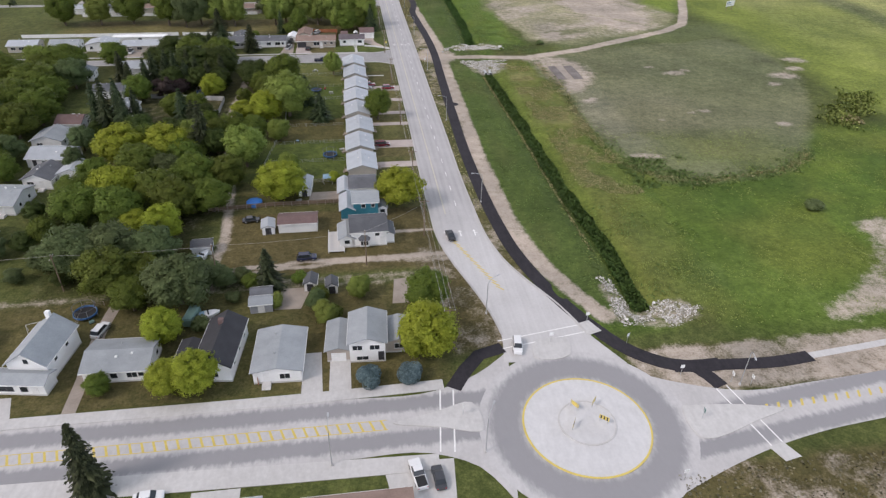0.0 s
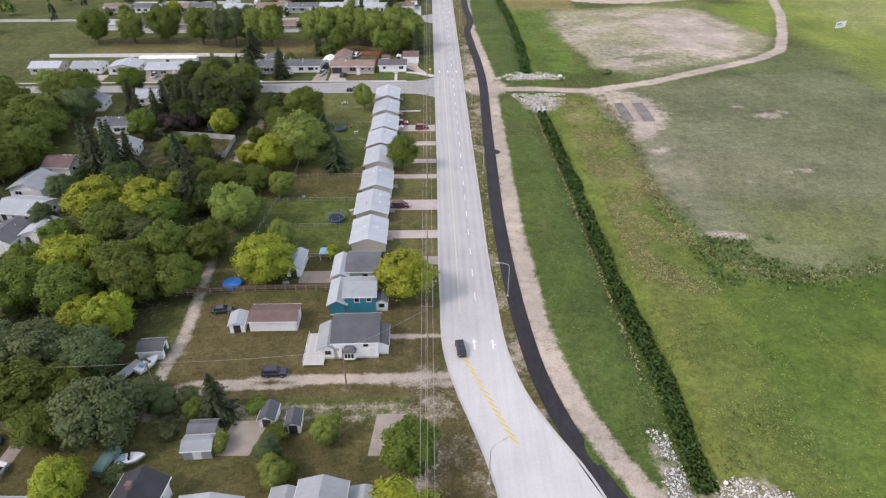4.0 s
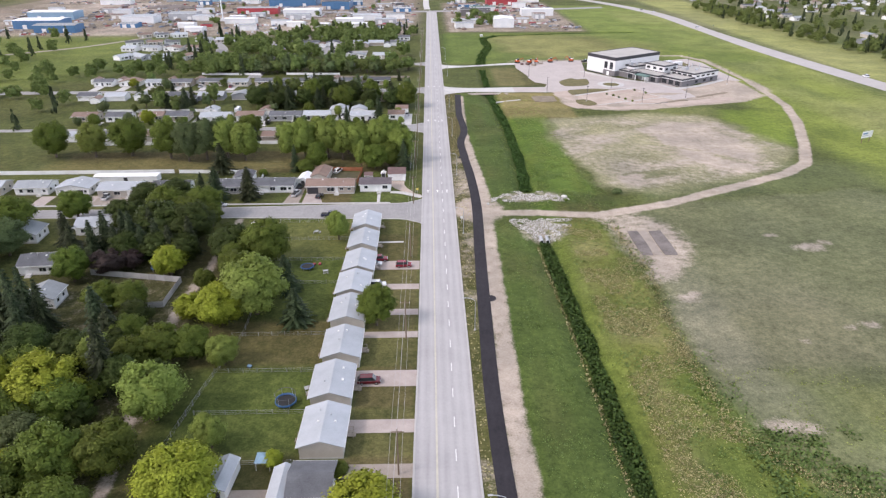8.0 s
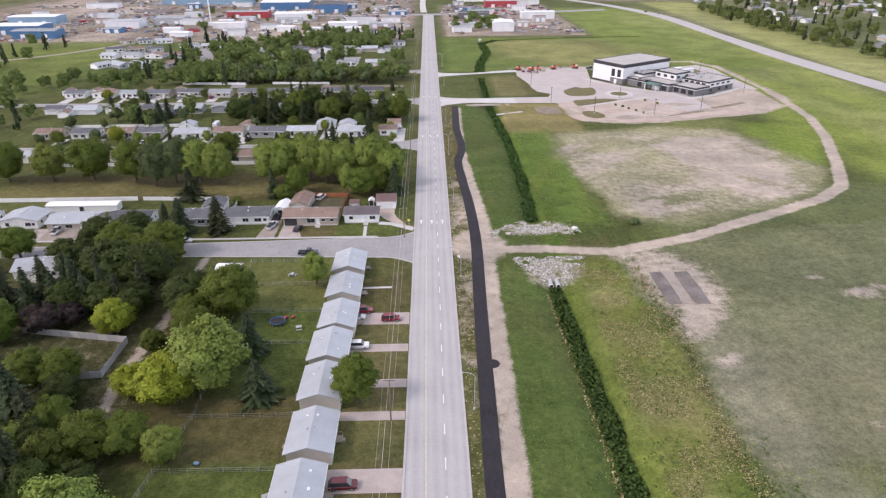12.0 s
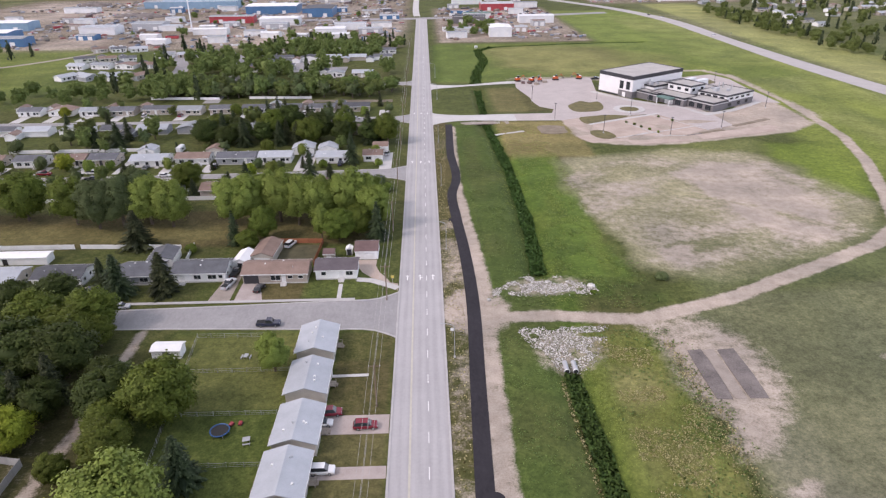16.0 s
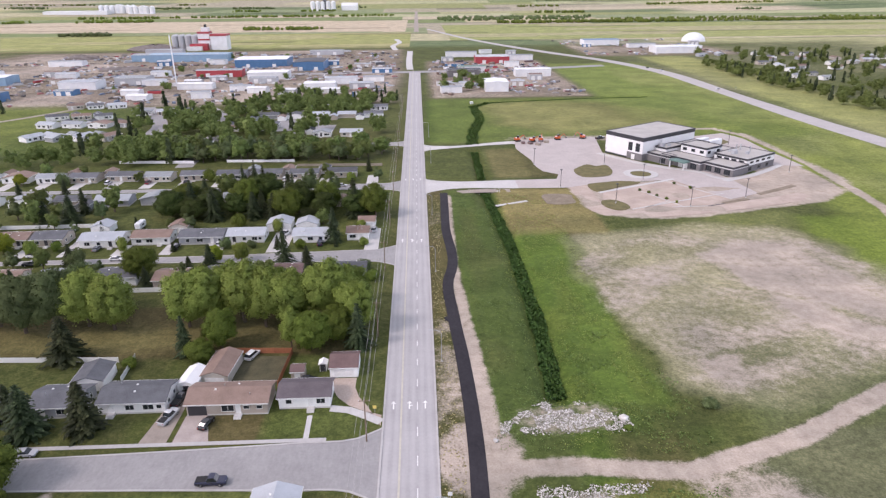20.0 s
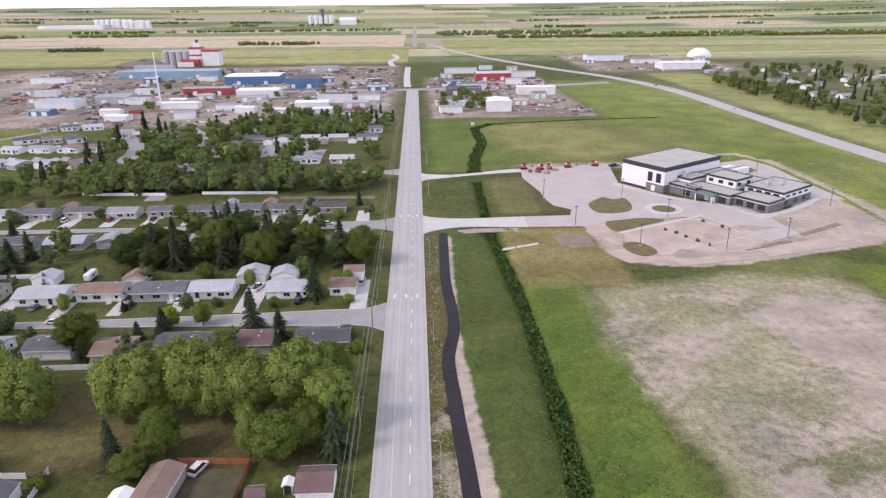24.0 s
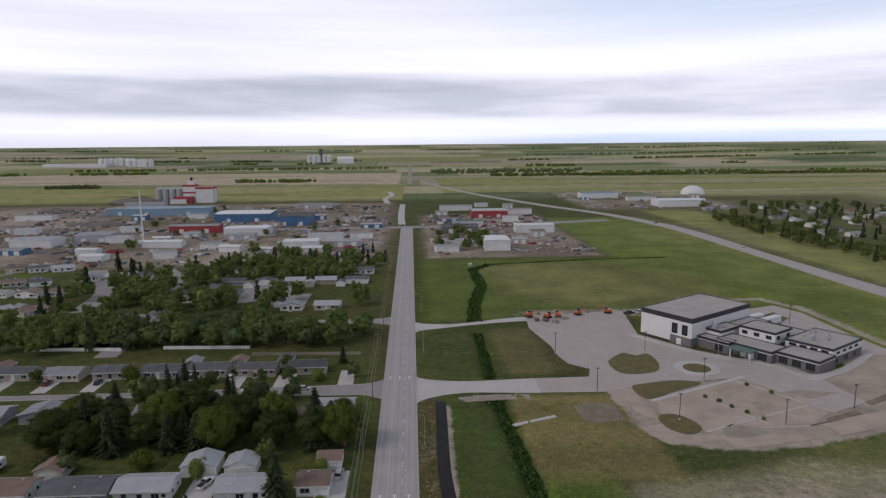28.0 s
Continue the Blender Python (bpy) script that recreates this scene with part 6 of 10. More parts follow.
KINDS = {
    "green": [broad_tree("broadleaf_tree", "leaf_green", 1, "tall broadleaf tree with a dense green crown"), broad_tree("broadleaf_tree", "leaf_green", 2, "tall broadleaf tree with a dense green crown", lobes=70, tall=1.1)],
    "deep": [broad_tree("broadleaf_tree", "leaf_deep", 21, "broadleaf tree with a dark green crown in the wood"), broad_tree("broadleaf_tree", "leaf_deep", 22, "broadleaf tree with a dark green crown in the wood", lobes=68, tall=1.1)],
    "yellow": [broad_tree("maple_tree", "leaf_yellow", 3, "rounded maple with a yellow-green crown"), broad_tree("maple_tree", "leaf_yellow", 4, "rounded maple with a yellow-green crown", lobes=48)],
    "grey": [broad_tree("willow_tree", "leaf_grey", 5, "broad willow with dull grey-green leaves", size=0.15), broad_tree("willow_tree", "leaf_grey", 6, "broad willow with dull grey-green leaves", size=0.15, lobes=66)],
    "light": [broad_tree("poplar_tree", "leaf_light", 7, "pale green poplar with an uneven crown", tall=1.1), broad_tree("poplar_tree", "leaf_light", 8, "pale green poplar with an uneven crown", lobes=52, tall=1.15)],
    "far": [broad_tree("broadleaf_tree", "leaf_far", 9, "green broadleaf street tree", count=2200, size=0.36, lobes=16), broad_tree("broadleaf_tree", "leaf_far", 10, "green broadleaf street tree", count=2200, size=0.36, lobes=20, tall=1.1), broad_tree("broadleaf_tree", "leaf_grey", 14, "dull green broadleaf street tree", count=2200, size=0.36, lobes=18)],
    "plum": [broad_tree("plum_tree", "leaf_plum", 18, "small dark purple-leaved plum tree", count=9000, size=0.18, lobes=20)],
    "spruce": [spruce_tree("spruce_tree", "needle", 11, "dark spruce with drooping branches"), spruce_tree("spruce_tree", "needle", 12, "dark spruce with drooping branches", wide=2.8)],
    "bluespruce": [shrub("blue_spruce", "needle_blue", 13, "round globe-shaped blue spruce on the lawn", count=3600, size=0.1)],
    "bush": [shrub("bush", "leaf_green", 15, "rounded green garden bush"), shrub("bush", "leaf_light", 16, "rounded pale green garden bush"), shrub("bush", "leaf_grey", 17, "rounded dull green bush")],
}
SPAN = {"green": (9.0, 10.4), "deep": (9.0, 10.4), "yellow": (9.0, 10.0), "grey": (9.0, 10.0), "light": (9.0, 11.0), "far": (9.0, 10.0), "plum": (9.0, 10.0), "spruce": (5.2, 12.0), "bluespruce": (3.4, 2.4), "bush": (3.4, 2.4)}
tree_rng = random.Random(99)
used_first = set()


def plant(kind, x, y, wide, tall=None):
    """Sets a tree of that kind, wide metres across and tall metres high."""
    i = tree_rng.randrange(len(KINDS[kind]))
    ob = KINDS[kind][i]
    w0, h0 = SPAN[kind]
    wide *= 1.06
    tall = wide * h0 / w0 if tall is None else tall * (1.12 if kind not in ("spruce", "bush", "bluespruce") else 1.0)
    z = float(ground_height(np.array([x]), np.array([y]))[0]) if x > 14 else 0.0
    m = Matrix.LocRotScale((x, y, z), Euler((0, 0, tree_rng.uniform(0, 6.28))), (wide / w0, wide / w0, tall / h0))
    if (kind, i) not in used_first:
        used_first.add((kind, i))
        ob.matrix_basis = m
        return ob
    c = copy_thing(ob, Matrix())
    c.matrix_basis = m
    return c


for kind, x, y, w, h in [
    ("yellow", -13.6, 147.6, 13.5, 10), ("yellow", -44.9, 154.6, 14, 10.5), ("green", -11.2, 101.5, 9.8, 9), ("yellow", -12.8, 87.5, 12.6, 10.5),
    ("light", -25.6, 107.4, 5.5, 5), ("light", -32.6, 99.2, 5.4, 5), ("grey", -34.6, 104.0, 4.6, 4.6), ("yellow", -64.4, 96.6, 8.4, 7.5),
    # the wood between the lane and the west houses
    ("grey", -63.6, 109, 14.2, 11), ("green", -73, 108, 8.8, 7.5), ("green", -79, 114.5, 13.3, 10), ("green", -73, 117, 10, 8), ("grey", -89, 123, 14, 11), ("grey", -80.6, 123.5, 14, 11), ("grey", -71.8, 124, 11.6, 9.6),
    ("yellow", -72.2, 135.5, 9.6, 9.6), ("yellow", -79.2, 137, 8.4, 7.2), ("green", -100.2, 136.5, 6.8, 7.4), ("green", -84.4, 144, 12.8, 10.4), ("green", -94.6, 145, 12.7, 10.4), ("green", -71.2, 146, 12.3, 10), ("green", -62.8, 149, 11, 9.2),
    ("green", -76, 152, 13.6, 11), ("yellow", -87.5, 154, 14, 11.4), ("green", -98, 155, 10, 8.5), ("green", -68.6, 159.5, 12, 10.5), ("green", -61, 162.6, 11.5, 9.4), ("yellow", -75.6, 158, 7.4, 8), ("grey", -77.4, 166, 10.5, 8.6), ("green", -85, 169.5, 14.5, 10.5), ("green", -97, 167, 9, 8),
    ("light", -43.8, 167.5, 6.4, 7.2), ("light", -57, 175.6, 12, 12), ("grey", -105.6, 176, 6.5, 7.6), ("green", -74.4, 175, 10.5, 8.6), ("yellow", -80, 179, 15, 11.6), ("yellow", -93.4, 179.5, 15, 12), ("green", -87, 186, 11, 9), ("grey", -108, 191.5, 8.4, 7.6),
    ("light", -76, 192.6, 7.6, 8.4), ("green", -67, 190.5, 8, 8.6), ("light", -48.7, 193.5, 7.4, 7.2), ("green", -62.6, 195, 10, 8.4), ("green", -56.2, 196, 9.2, 7.8), ("green", -72, 201, 8.6, 8),
    ("yellow", -54.2, 210.4, 13, 10.2), ("yellow", -62.6, 213.2, 7.4, 6.6), ("light", -46.6, 215, 16.8, 14.6), ("green", -85.2, 216, 9.5, 8.8), ("green", -78.2, 216.4, 9, 7.8), ("green", -55.6, 231.6, 9.8, 8.4), ("green", -101.2, 233.4, 10.2, 9), ("plum", -93, 237, 11, 7.4), ("plum", -87.6, 240, 8, 6),
    ("yellow", -75.6, 236.4, 9.8, 8.2), ("green", -50.3, 243.8, 14.4, 13), ("deep", -60.4, 245, 13, 10.8), ("deep", -64, 252, 9, 8), ("light", -31.4, 258.6, 7.4, 9), ("deep", -85.6, 260, 17, 12.5), ("deep", -76, 258.5, 14, 11.5), ("green", -80, 268, 14, 10.5), ("green", -89, 274, 14, 11), ("green", -78, 277, 13, 10), ("deep", -90, 284, 13, 10), ("green", -74, 270, 8, 7), ("deep", -100, 268, 13, 10.5), ("deep", -99, 282, 12, 9.6),
    ("green", -58, 238, 9, 8), ("deep", -74.6, 245, 10, 8.6), ("deep", -82, 245.6, 9, 8), ("deep", -91.5, 246, 9, 8), ("green", -63.4, 228, 6, 5.4), ("deep", -91, 194, 11, 9.4), ("deep", -80.6, 194, 10, 9), ("deep", -72.4, 195.4, 8, 8), ("deep", -66.8, 184.6, 8, 8), ("deep", -60.6, 186, 7, 6.6), ("deep", -74, 209, 8, 7),
    ("green", -136, 264, 18, 13), ("green", -121, 277, 11, 10), ("grey", -128.5, 250, 13, 11), ("green", -138, 238, 20, 13), ("green", -152, 248, 18, 13), ("green", -137, 219.5, 18, 12), ("green", -128, 214, 15, 11), ("green", -131, 203, 15, 10.5), ("grey", -127, 186.5, 10, 7.4), ("green", -146, 206, 16, 12), ("green", -131, 232, 14, 11),
    ("green", -16.0, 209, 9.6, 10), ("yellow", -31.2, 162.6, 3.8, 3.2),
    ("yellow", -55.6, 82.4, 8.8, 8), ("yellow", -60.8, 82.6, 7.6, 6.6), ("green", -73.2, 83.6, 4.6, 4.4), ("green", -49.2, 113.4, 4.6, 3.2), ("grey", -55.0, 115.2, 5.6, 3.6), ("grey", -51.6, 116, 4.6, 3), ("grey", -59, 116.4, 8, 4.6),
    ("light", -60.5, 339, 13, 15.5), ("light", -55.5, 340, 13, 16), ("light", -46, 341, 14, 16.5), ("light", -39.5, 338, 12, 15.5), ("light", -32.5, 338, 13, 15.5), ("light", -24, 341, 14, 16.5), ("light", -14.5, 334, 11, 14), ("light", -18.5, 343, 12, 14.5), ("light", -50.5, 346, 12, 15), ("light", -30.4, 326, 6, 11),
    ("green", -48.4, 327, 9, 10), ("green", -25, 325.5, 11, 10.5), ("green", -19.5, 329, 10, 10), ("green", -52, 320.5, 7.5, 6), ("green", -17, 349, 11, 12), ("green", -38, 346, 11, 13),
    ("grey", -104, 338, 13, 16), ("grey", -97, 340, 14, 16.5), ("light", -88.4, 341, 14, 16), ("light", -80.5, 338.5, 13, 15.5), ("green", -113, 342, 14, 15), ("grey", -92.5, 347, 13, 15), ("green", -131, 346, 16, 16), ("light", -146, 345, 13, 14), ("green", -163, 345, 14, 15), ("green", -86, 372, 11, 11),
    ("bush", -68.4, 318.8, 3.6, 2.8), ("bush", -15.6, 374.5, 6, 4), ("bush", -12.4, 367, 4.6, 3.4), ("green", -19.3, 160.0, 4.0, 2.6),
    ("light", -57.5, 384.5, 0.1 + 5.4, 6.6), ("yellow", -143.5, 397, 7, 7), ("yellow", -66, 383.6, 5.4, 6),
]:
    plant(kind, x, y, w, h)
for x, y, h, w in [(-45.5, 113.2, 10, 5.2), (-35.8, 210.6, 9.6, 6.4), (-70.8, 185.8, 17, 6.6), (-79.6, 203, 15, 7), (-76, 200.5, 12, 6), (-100, 206, 18, 6), (-95.6, 208.5, 14, 5.4), (-104.4, 206.5, 18, 6.4), (-108.8, 210.5, 16, 6), (-102, 213, 15, 5.4), (-97.6, 203, 13, 5), (-41.2, 226.6, 10.6, 6.2), (-108, 248, 11, 5.6), (-102, 248, 12, 5.6), (-95, 247.5, 11, 5), (-87, 247, 11, 5.6), (-100, 252.5, 13, 6), (-92, 252, 13, 5.8), (-83.5, 249, 12, 5.6), (-78.5, 246, 11, 5.4), (-74, 250, 12, 5.6), (-112, 253, 13, 6), (-96, 256, 12, 5.6), (-88, 257, 12, 5.6), 
                   (-67.9, 62.1, 15.1, 5.6), (-79.4, 293.6, 12, 7.2), (-67.8, 294.2, 12, 7.6), (-86.8, 300.4, 8, 4), (-56.7, 324, 11, 4.6), (-85.9, 323.4, 12, 8), (-13.2, 325.4, 12.5, 5.6),
                   (-42.2, 380.2, 13, 5.2), (-34, 375.6, 8.6, 4.8), (-114, 383.6, 8, 4.4), (-66.5, 379, 8.6, 5.2), (-28.4, 401, 13, 6), (-75, 461, 14, 4.6), (-66, 460.4, 14, 4.6), (-70.5, 464, 15, 4.8), (-22.8, 428, 13, 6.2), (-135, 428, 12, 7), (-143.5, 425.5, 10, 6), (-52, 454, 12, 4),
                   ]:
    plant("spruce", x, y, w * 1.0, h * 1.04)
plant("bluespruce", -24.4, 80.8, 5.0, 4.2)
plant("bluespruce", -17.4, 80.4, 5.0, 4.2)


def clear_of(x, y, r=5.0):
    return all((x - a) ** 2 + (y - b) ** 2 > (c + r) ** 2 for a, b, c in TAKEN if c > 0)


FAR_WOOD = []


def scatter(n, x0, x1, y0, y1, kinds, wmin, wmax, seed, gap=5.0, ratio=1.0, joined_up=False, keep_off=0.3):
    """A loose wood that keeps off the houses."""
    r = random.Random(seed)
    got = []
    for _ in range(n * 12):
        if len(got) >= n:
            break
        x, y, w = r.uniform(x0, x1), r.uniform(y0, y1), r.uniform(wmin, wmax)
        if -101 < x < -70 and 213 < y < 240 or abs(x + 66.5) < 4.5 and y < 276:
            continue
        if clear_of(x, y, w * keep_off) and all((x - a) ** 2 + (y - b) ** 2 > gap ** 2 for a, b in got):
            got.append((x, y))
            k = r.choice(kinds)
            if joined_up:
                FAR_WOOD.append((x, y, w, w * ratio * r.uniform(0.85, 1.15), k == "spruce"))
                continue
            plant(k, x, y, w * (0.55 if k == "spruce" else 1), w * ratio * r.uniform(0.85, 1.15) * (1.1 if k == "spruce" else 1))


scatter(46, -110, -70, 118, 205, ["bush", "deep", "deep", "grey"], 4, 7, 33, 4.2, 0.8, keep_off=0.5)
scatter(30, -182, -142, 95, 275, ["green", "grey", "green", "spruce", "light"], 11, 15, 2, 8, 0.8, keep_off=0.6)
scatter(9, -140, -122, 95, 182, ["green", "grey", "spruce"], 8, 11, 32, 8, 0.8, keep_off=0.6)
scatter(6, -60, -30, 100, 116, ["bush", "bush"], 3, 4.5, 3, 4, 0.7)
scatter(20, -100, -46, 427, 446, ["deep", "deep", "green", "spruce"], 10, 14, 4, 6, 0.9)
scatter(7, -42, -14, 428, 446, ["green", "deep", "spruce"], 10, 13, 5, 7, 0.9)
scatter(8, -160, -112, 424, 448, ["far", "far", "spruce"], 7, 10, 6, 8)
scatter(40, -128, -16, 520, 540, ["far"], 9, 12, 7, 6, 0.95)
scatter(40, -200, -118, 515, 700, ["far", "far", "spruce"], 8, 13, 8, 7, joined_up=True)
scatter(14, -118, -14, 556, 612, ["far", "far", "spruce", "far"], 9, 13, 9, 6, joined_up=True)
scatter(16, -118, -14, 690, 705, ["far", "far", "spruce", "far"], 8, 12, 29, 6, joined_up=True)
scatter(16, -150, -98, 585, 640, ["far"], 9, 13, 10, 6, joined_up=True)
scatter(40, -135, -34, 652, 692, ["far"], 9, 13, 30, 5.5, joined_up=True)
scatter(26, -160, -118, 522, 545, ["far", "grey"], 10, 14, 31, 5, joined_up=True)
scatter(12, -180, -16, 413, 423, ["far", "spruce", "bush"], 4, 7, 41, 8)
scatter(14, -190, -16, 479, 500, ["far", "spruce", "bush", "yellow"], 4, 7, 42, 8)
scatter(8, -180, -20, 456, 464, ["spruce", "spruce", "far"], 7, 11, 43, 8)
scatter(8, -170, -20, 362, 378, ["spruce", "far"], 6, 9, 44, 8)
scatter(14, -180, -14, 395, 400, ["bush", "spruce"], 3, 6, 11, 8)
scatter(10, -170, -90, 378, 384, ["far", "bush"], 4, 7, 12, 8)
scatter(30, -330, -200, 290, 480, ["far", "far", "spruce"], 8, 12, 13, 10, joined_up=True)
scatter(36, -420, -300, 520, 700, ["far", "far", "spruce"], 8, 12, 14, 10, joined_up=True)
scatter(20, -120, -14, 700, 760, ["far", "spruce"], 7, 11, 15, 9, joined_up=True)
scatter(24, -300, -30, 760, 1100, ["far", "bush"], 5, 9, 16, 20, joined_up=True)
scatter(14, 24, 70, 745, 870, ["far"], 8, 12, 17, 8, joined_up=True)
scatter(80, 318, 352, 640, 930, ["far", "far", "far", "spruce"], 7, 11, 18, 4.5, joined_up=True)
scatter(50, 330, 372, 430, 640, ["far", "far", "far", "spruce"], 7, 11, 28, 5, joined_up=True)
scatter(300, 345, 700, 430, 1060, ["far", "far", "spruce"], 7, 12, 19, 9, joined_up=True)
scatter(16, -300, -190, 500, 540, ["far"], 8, 12, 20, 9, joined_up=True)
small = np.random.default_rng(77)


def far_wood(name, leaf, rows, label):
    """Woods past the near streets, each as one piece."""
    pieces = []
    for x, y, w, h, conifer in rows:
        t = small.uniform(0, 6.28)
        c, s = math.cos(t), math.sin(t)
        if conifer:
            k, n = [], 40
            z = small.uniform(0.05, 0.95, n)
            a = small.uniform(0, 6.28, n)
            rad = 0.24 * (1 - z) + 0.01
            cen = np.stack([rad * np.cos(a), rad * np.sin(a), z], 1)
            v, q = leaf_quads(cen, np.stack([np.cos(a), np.sin(a), np.full(n, 0.4)], 1), 0.1, small)
            b = ball_np(0, 0, 0.42, 0.13, 0.13, 0.42, small, 5, 6)
            v, q = joined([(v, q), b])
            v = v * np.array([w * 0.9, w * 0.9, h * 1.25])
        else:
            v, q = CROWNS[(9, 10, 14)[small.integers(3)]]
            v = v * np.array([w / 9, w / 9, h / 10])
        r = np.stack([v[:, 0] * c - v[:, 1] * s, v[:, 0] * s + v[:, 1] * c, v[:, 2] - 0.04 * h], 1)
        pieces.append((r + np.array([x, y, 0]), q))
    v, q = joined(pieces)
    tagged(part(name, mesh_np(name, v, q), leaf), label, "trees", kind="stuff")


far_wood("far_broadleaf_wood", "leaf_far", [r for r in FAR_WOOD if not r[4] and r[0] < 200], "broadleaf trees among the far streets")
far_wood("far_spruce_wood", "needle", [r for r in FAR_WOOD if r[4]], "dark spruces among the far streets")
far_wood("east_broadleaf_wood", "leaf_far", [r for r in FAR_WOOD if not r[4] and r[0] > 200], "broadleaf trees east of the highway")
# willow shrubs on the open ground
for x, y, w in ((100.5, 133, 5.5), (108, 93, 5), (121, 92, 4.5), (135, 96, 7), (150, 99, 8), (45.6, 289, 1.6), (66, 296, 4)):
    plant("bush", x, y, w, w * 0.5)


# belts of wood far off, one piece each
def wood_belt(x0, x1, y, depth, h, seed, n):
    rng = np.random.default_rng(seed)
    x, yy = rng.uniform(x0, x1, n), y + rng.uniform(-depth / 2, depth / 2, n)
    keep = vnoise(x, yy * 0.2, 170, seed + 3) > 0.5
    x, yy = x[keep], yy[keep] + 30 * (vnoise(x[keep], yy[keep] * 0, 300, seed + 8) - 0.5)
    z = ground_height(x, yy)
    r = rng.uniform(0.35, 0.6, len(x)) * h
    pieces = [ball_np(a, b, c + q * 0.9, q * 1.3, q * 1.1, q * 1.1, rng, 4, 6) for a, b, c, q in zip(x, yy, z, r)]
    v, q = joined(pieces)
    tagged(part("wood_belt", mesh_np("wood_belt", v, q), "leaf_grey" if seed % 2 else "leaf_green"), "distant belt of dark green trees", "trees", kind="stuff")


for k, (a, b, y, d, h, n) in enumerate([(-1500, -700, 2120, 60, 9, 150), (-700, -380, 1560, 30, 8, 110), (200, 1200, 1850, 60, 8, 260), (-2400, -200, 2950, 60, 9, 320), (400, 2600, 2900, 60, 9, 320), (-2600, 2600, 4000, 60, 9, 420), (-2600, -60, 2350, 40, 9, 200), (60, 900, 2050, 160, 10, 200), (500, 1500, 1900, 180, 8, 260), (-2400, -1200, 1500, 40, 10, 110), (-560, -180, 1690, 26, 9, 60), (900, 2400, 2500, 60, 9, 160), (-2600, -900, 3200, 40, 8, 150), (300, 2200, 3300, 40, 8, 160), (100, 700, 2450, 50, 10, 90), (1100, 2300, 1600, 40, 8, 110), (-900, -300, 2750, 40, 9, 70)]):
    wood_belt(a, b, y, d, h * 0.8, k, n * 2)


# ---------------------------------------------------------------- the new school and its grounds
def poly(name, pts, z, material, thick=0.2, **tags):
    """A flat paved or grassed area with sides."""
    bm = bmesh.new()
    top = bm.faces.new([bm.verts.new((x, y, z)) for x, y in pts])
    top.normal_update()
    if top.normal.z < 0:
        top.normal_flip()
    r = bmesh.ops.extrude_face_region(bm, geom=[top])
    bmesh.ops.translate(bm, verts=[v for v in r["geom"] if isinstance(v, bmesh.types.BMVert)], vec=(0, 0, -thick))
    bmesh.ops.recalc_face_normals(bm, faces=bm.faces[:])
    bmesh.ops.triangulate(bm, faces=bm.faces[:])
    return tagged(part(name, bm, material), kind="structure", **tags)


def rounded(pts, step=1.5):
    ring = smooth_line(list(pts) + [pts[0], pts[1]], step)
    n0 = max(range(2, len(ring)), key=lambda i: -(ring[i] - Vector((*pts[0], 0))).length)
    return [(p.x, p.y) for p in ring[:n0]]


M["plaza"] = road_material("plaza_asphalt", (0.4, 0.355, 0.33), (0.53, 0.475, 0.445), False)
M["earth"] = surface("bare_earth", (0.34, 0.265, 0.215), (0.55, 0.45, 0.375), 0.95, 0.12, 2.0, 0.5)
M["darkearth"] = surface("dark_earth", (0.15, 0.12, 0.075), (0.3, 0.245, 0.18), 0.95, 0.25, 2.0, 0.5)
M["turf"] = surface("dry_turf", (0.085, 0.075, 0.026), (0.19, 0.165, 0.06), 0.95, 0.3, 3.0, 0.6)
poly("school_plaza", [(48.5, 463.4), (71, 462.6), (80.5, 466.5), (108, 470.5), (122, 472), (137, 441), (152, 448), (150, 471), (146, 489), (132, 493), (119.5, 504), (104, 527), (110, 567), (60, 561), (58, 540), (62.4, 514), (62.7, 500.7), (64.5, 491.4), (71.1, 485.2), (68.6, 477.2), (48.5, 476.8)], 0.058, "plaza", label="pale asphalt plaza and drive of the school", category="car park")
poly("school_lot", [(82, 444), (85, 454.5), (121.5, 470.6), (136, 441.6), (122, 431.5), (92, 429)], 0.061, "earth", label="unpaved brown school car park", category="car park")
ribbon("school_track", [(75.8, 465), (75.8, 454), (76.2, 443), (76.8, 433.5), (80, 426.6), (87, 423.8), (98, 424.2), (115, 427), (136, 432), (158, 438.5), (172, 444)], 8.6, 0.05, "earth", label="curving dirt drive round the car park", category="track")
poly("turf_island", rounded([(80.7, 493.4), (86, 499.6), (89.5, 502.4), (93.3, 498.7), (98.0, 500.6), (99.2, 492.2), (94.9, 480.9), (82.1, 479.4)]), 0.2, "turf", label="kidney-shaped grass island", category="traffic island")
poly("turf_island", rounded([(81.6, 467.6), (89.1, 469.6), (98.7, 471.0), (105.8, 468.6), (94, 461.6), (82.2, 455.4)]), 0.18, "turf", label="three-cornered grass island", category="traffic island")
poly("turf_island", rounded([(81.8, 442.6), (85.0, 443.2), (90.1, 431.8), (84.0, 428.8), (81.4, 431.4)]), 0.16, "turf", label="narrow grass island beside the car park", category="traffic island")
disc("island_ring", 111.0, 482.8, 5.0, 8.2, 0.2, "concrete", label="concrete ring of the drop-off circle", category="kerb")
disc("island_lawn", 111.0, 482.8, 0.1, 5.05, 0.17, "turf", label="round lawn in the drop-off circle", category="lawn")
ribbon("sidewalk", [(83, 453.8), (123.4, 472.8)], 1.8, 0.12, "concrete", label="pale concrete walk", category="sidewalk")
ribbon("sidewalk", [(101, 526), (116.5, 503.5), (129, 491.6), (141, 483.5), (146.5, 471.5), (157, 473.5), (178, 487)], 3.0, 0.12, "concrete", label="pale concrete walk along the school", category="sidewalk")
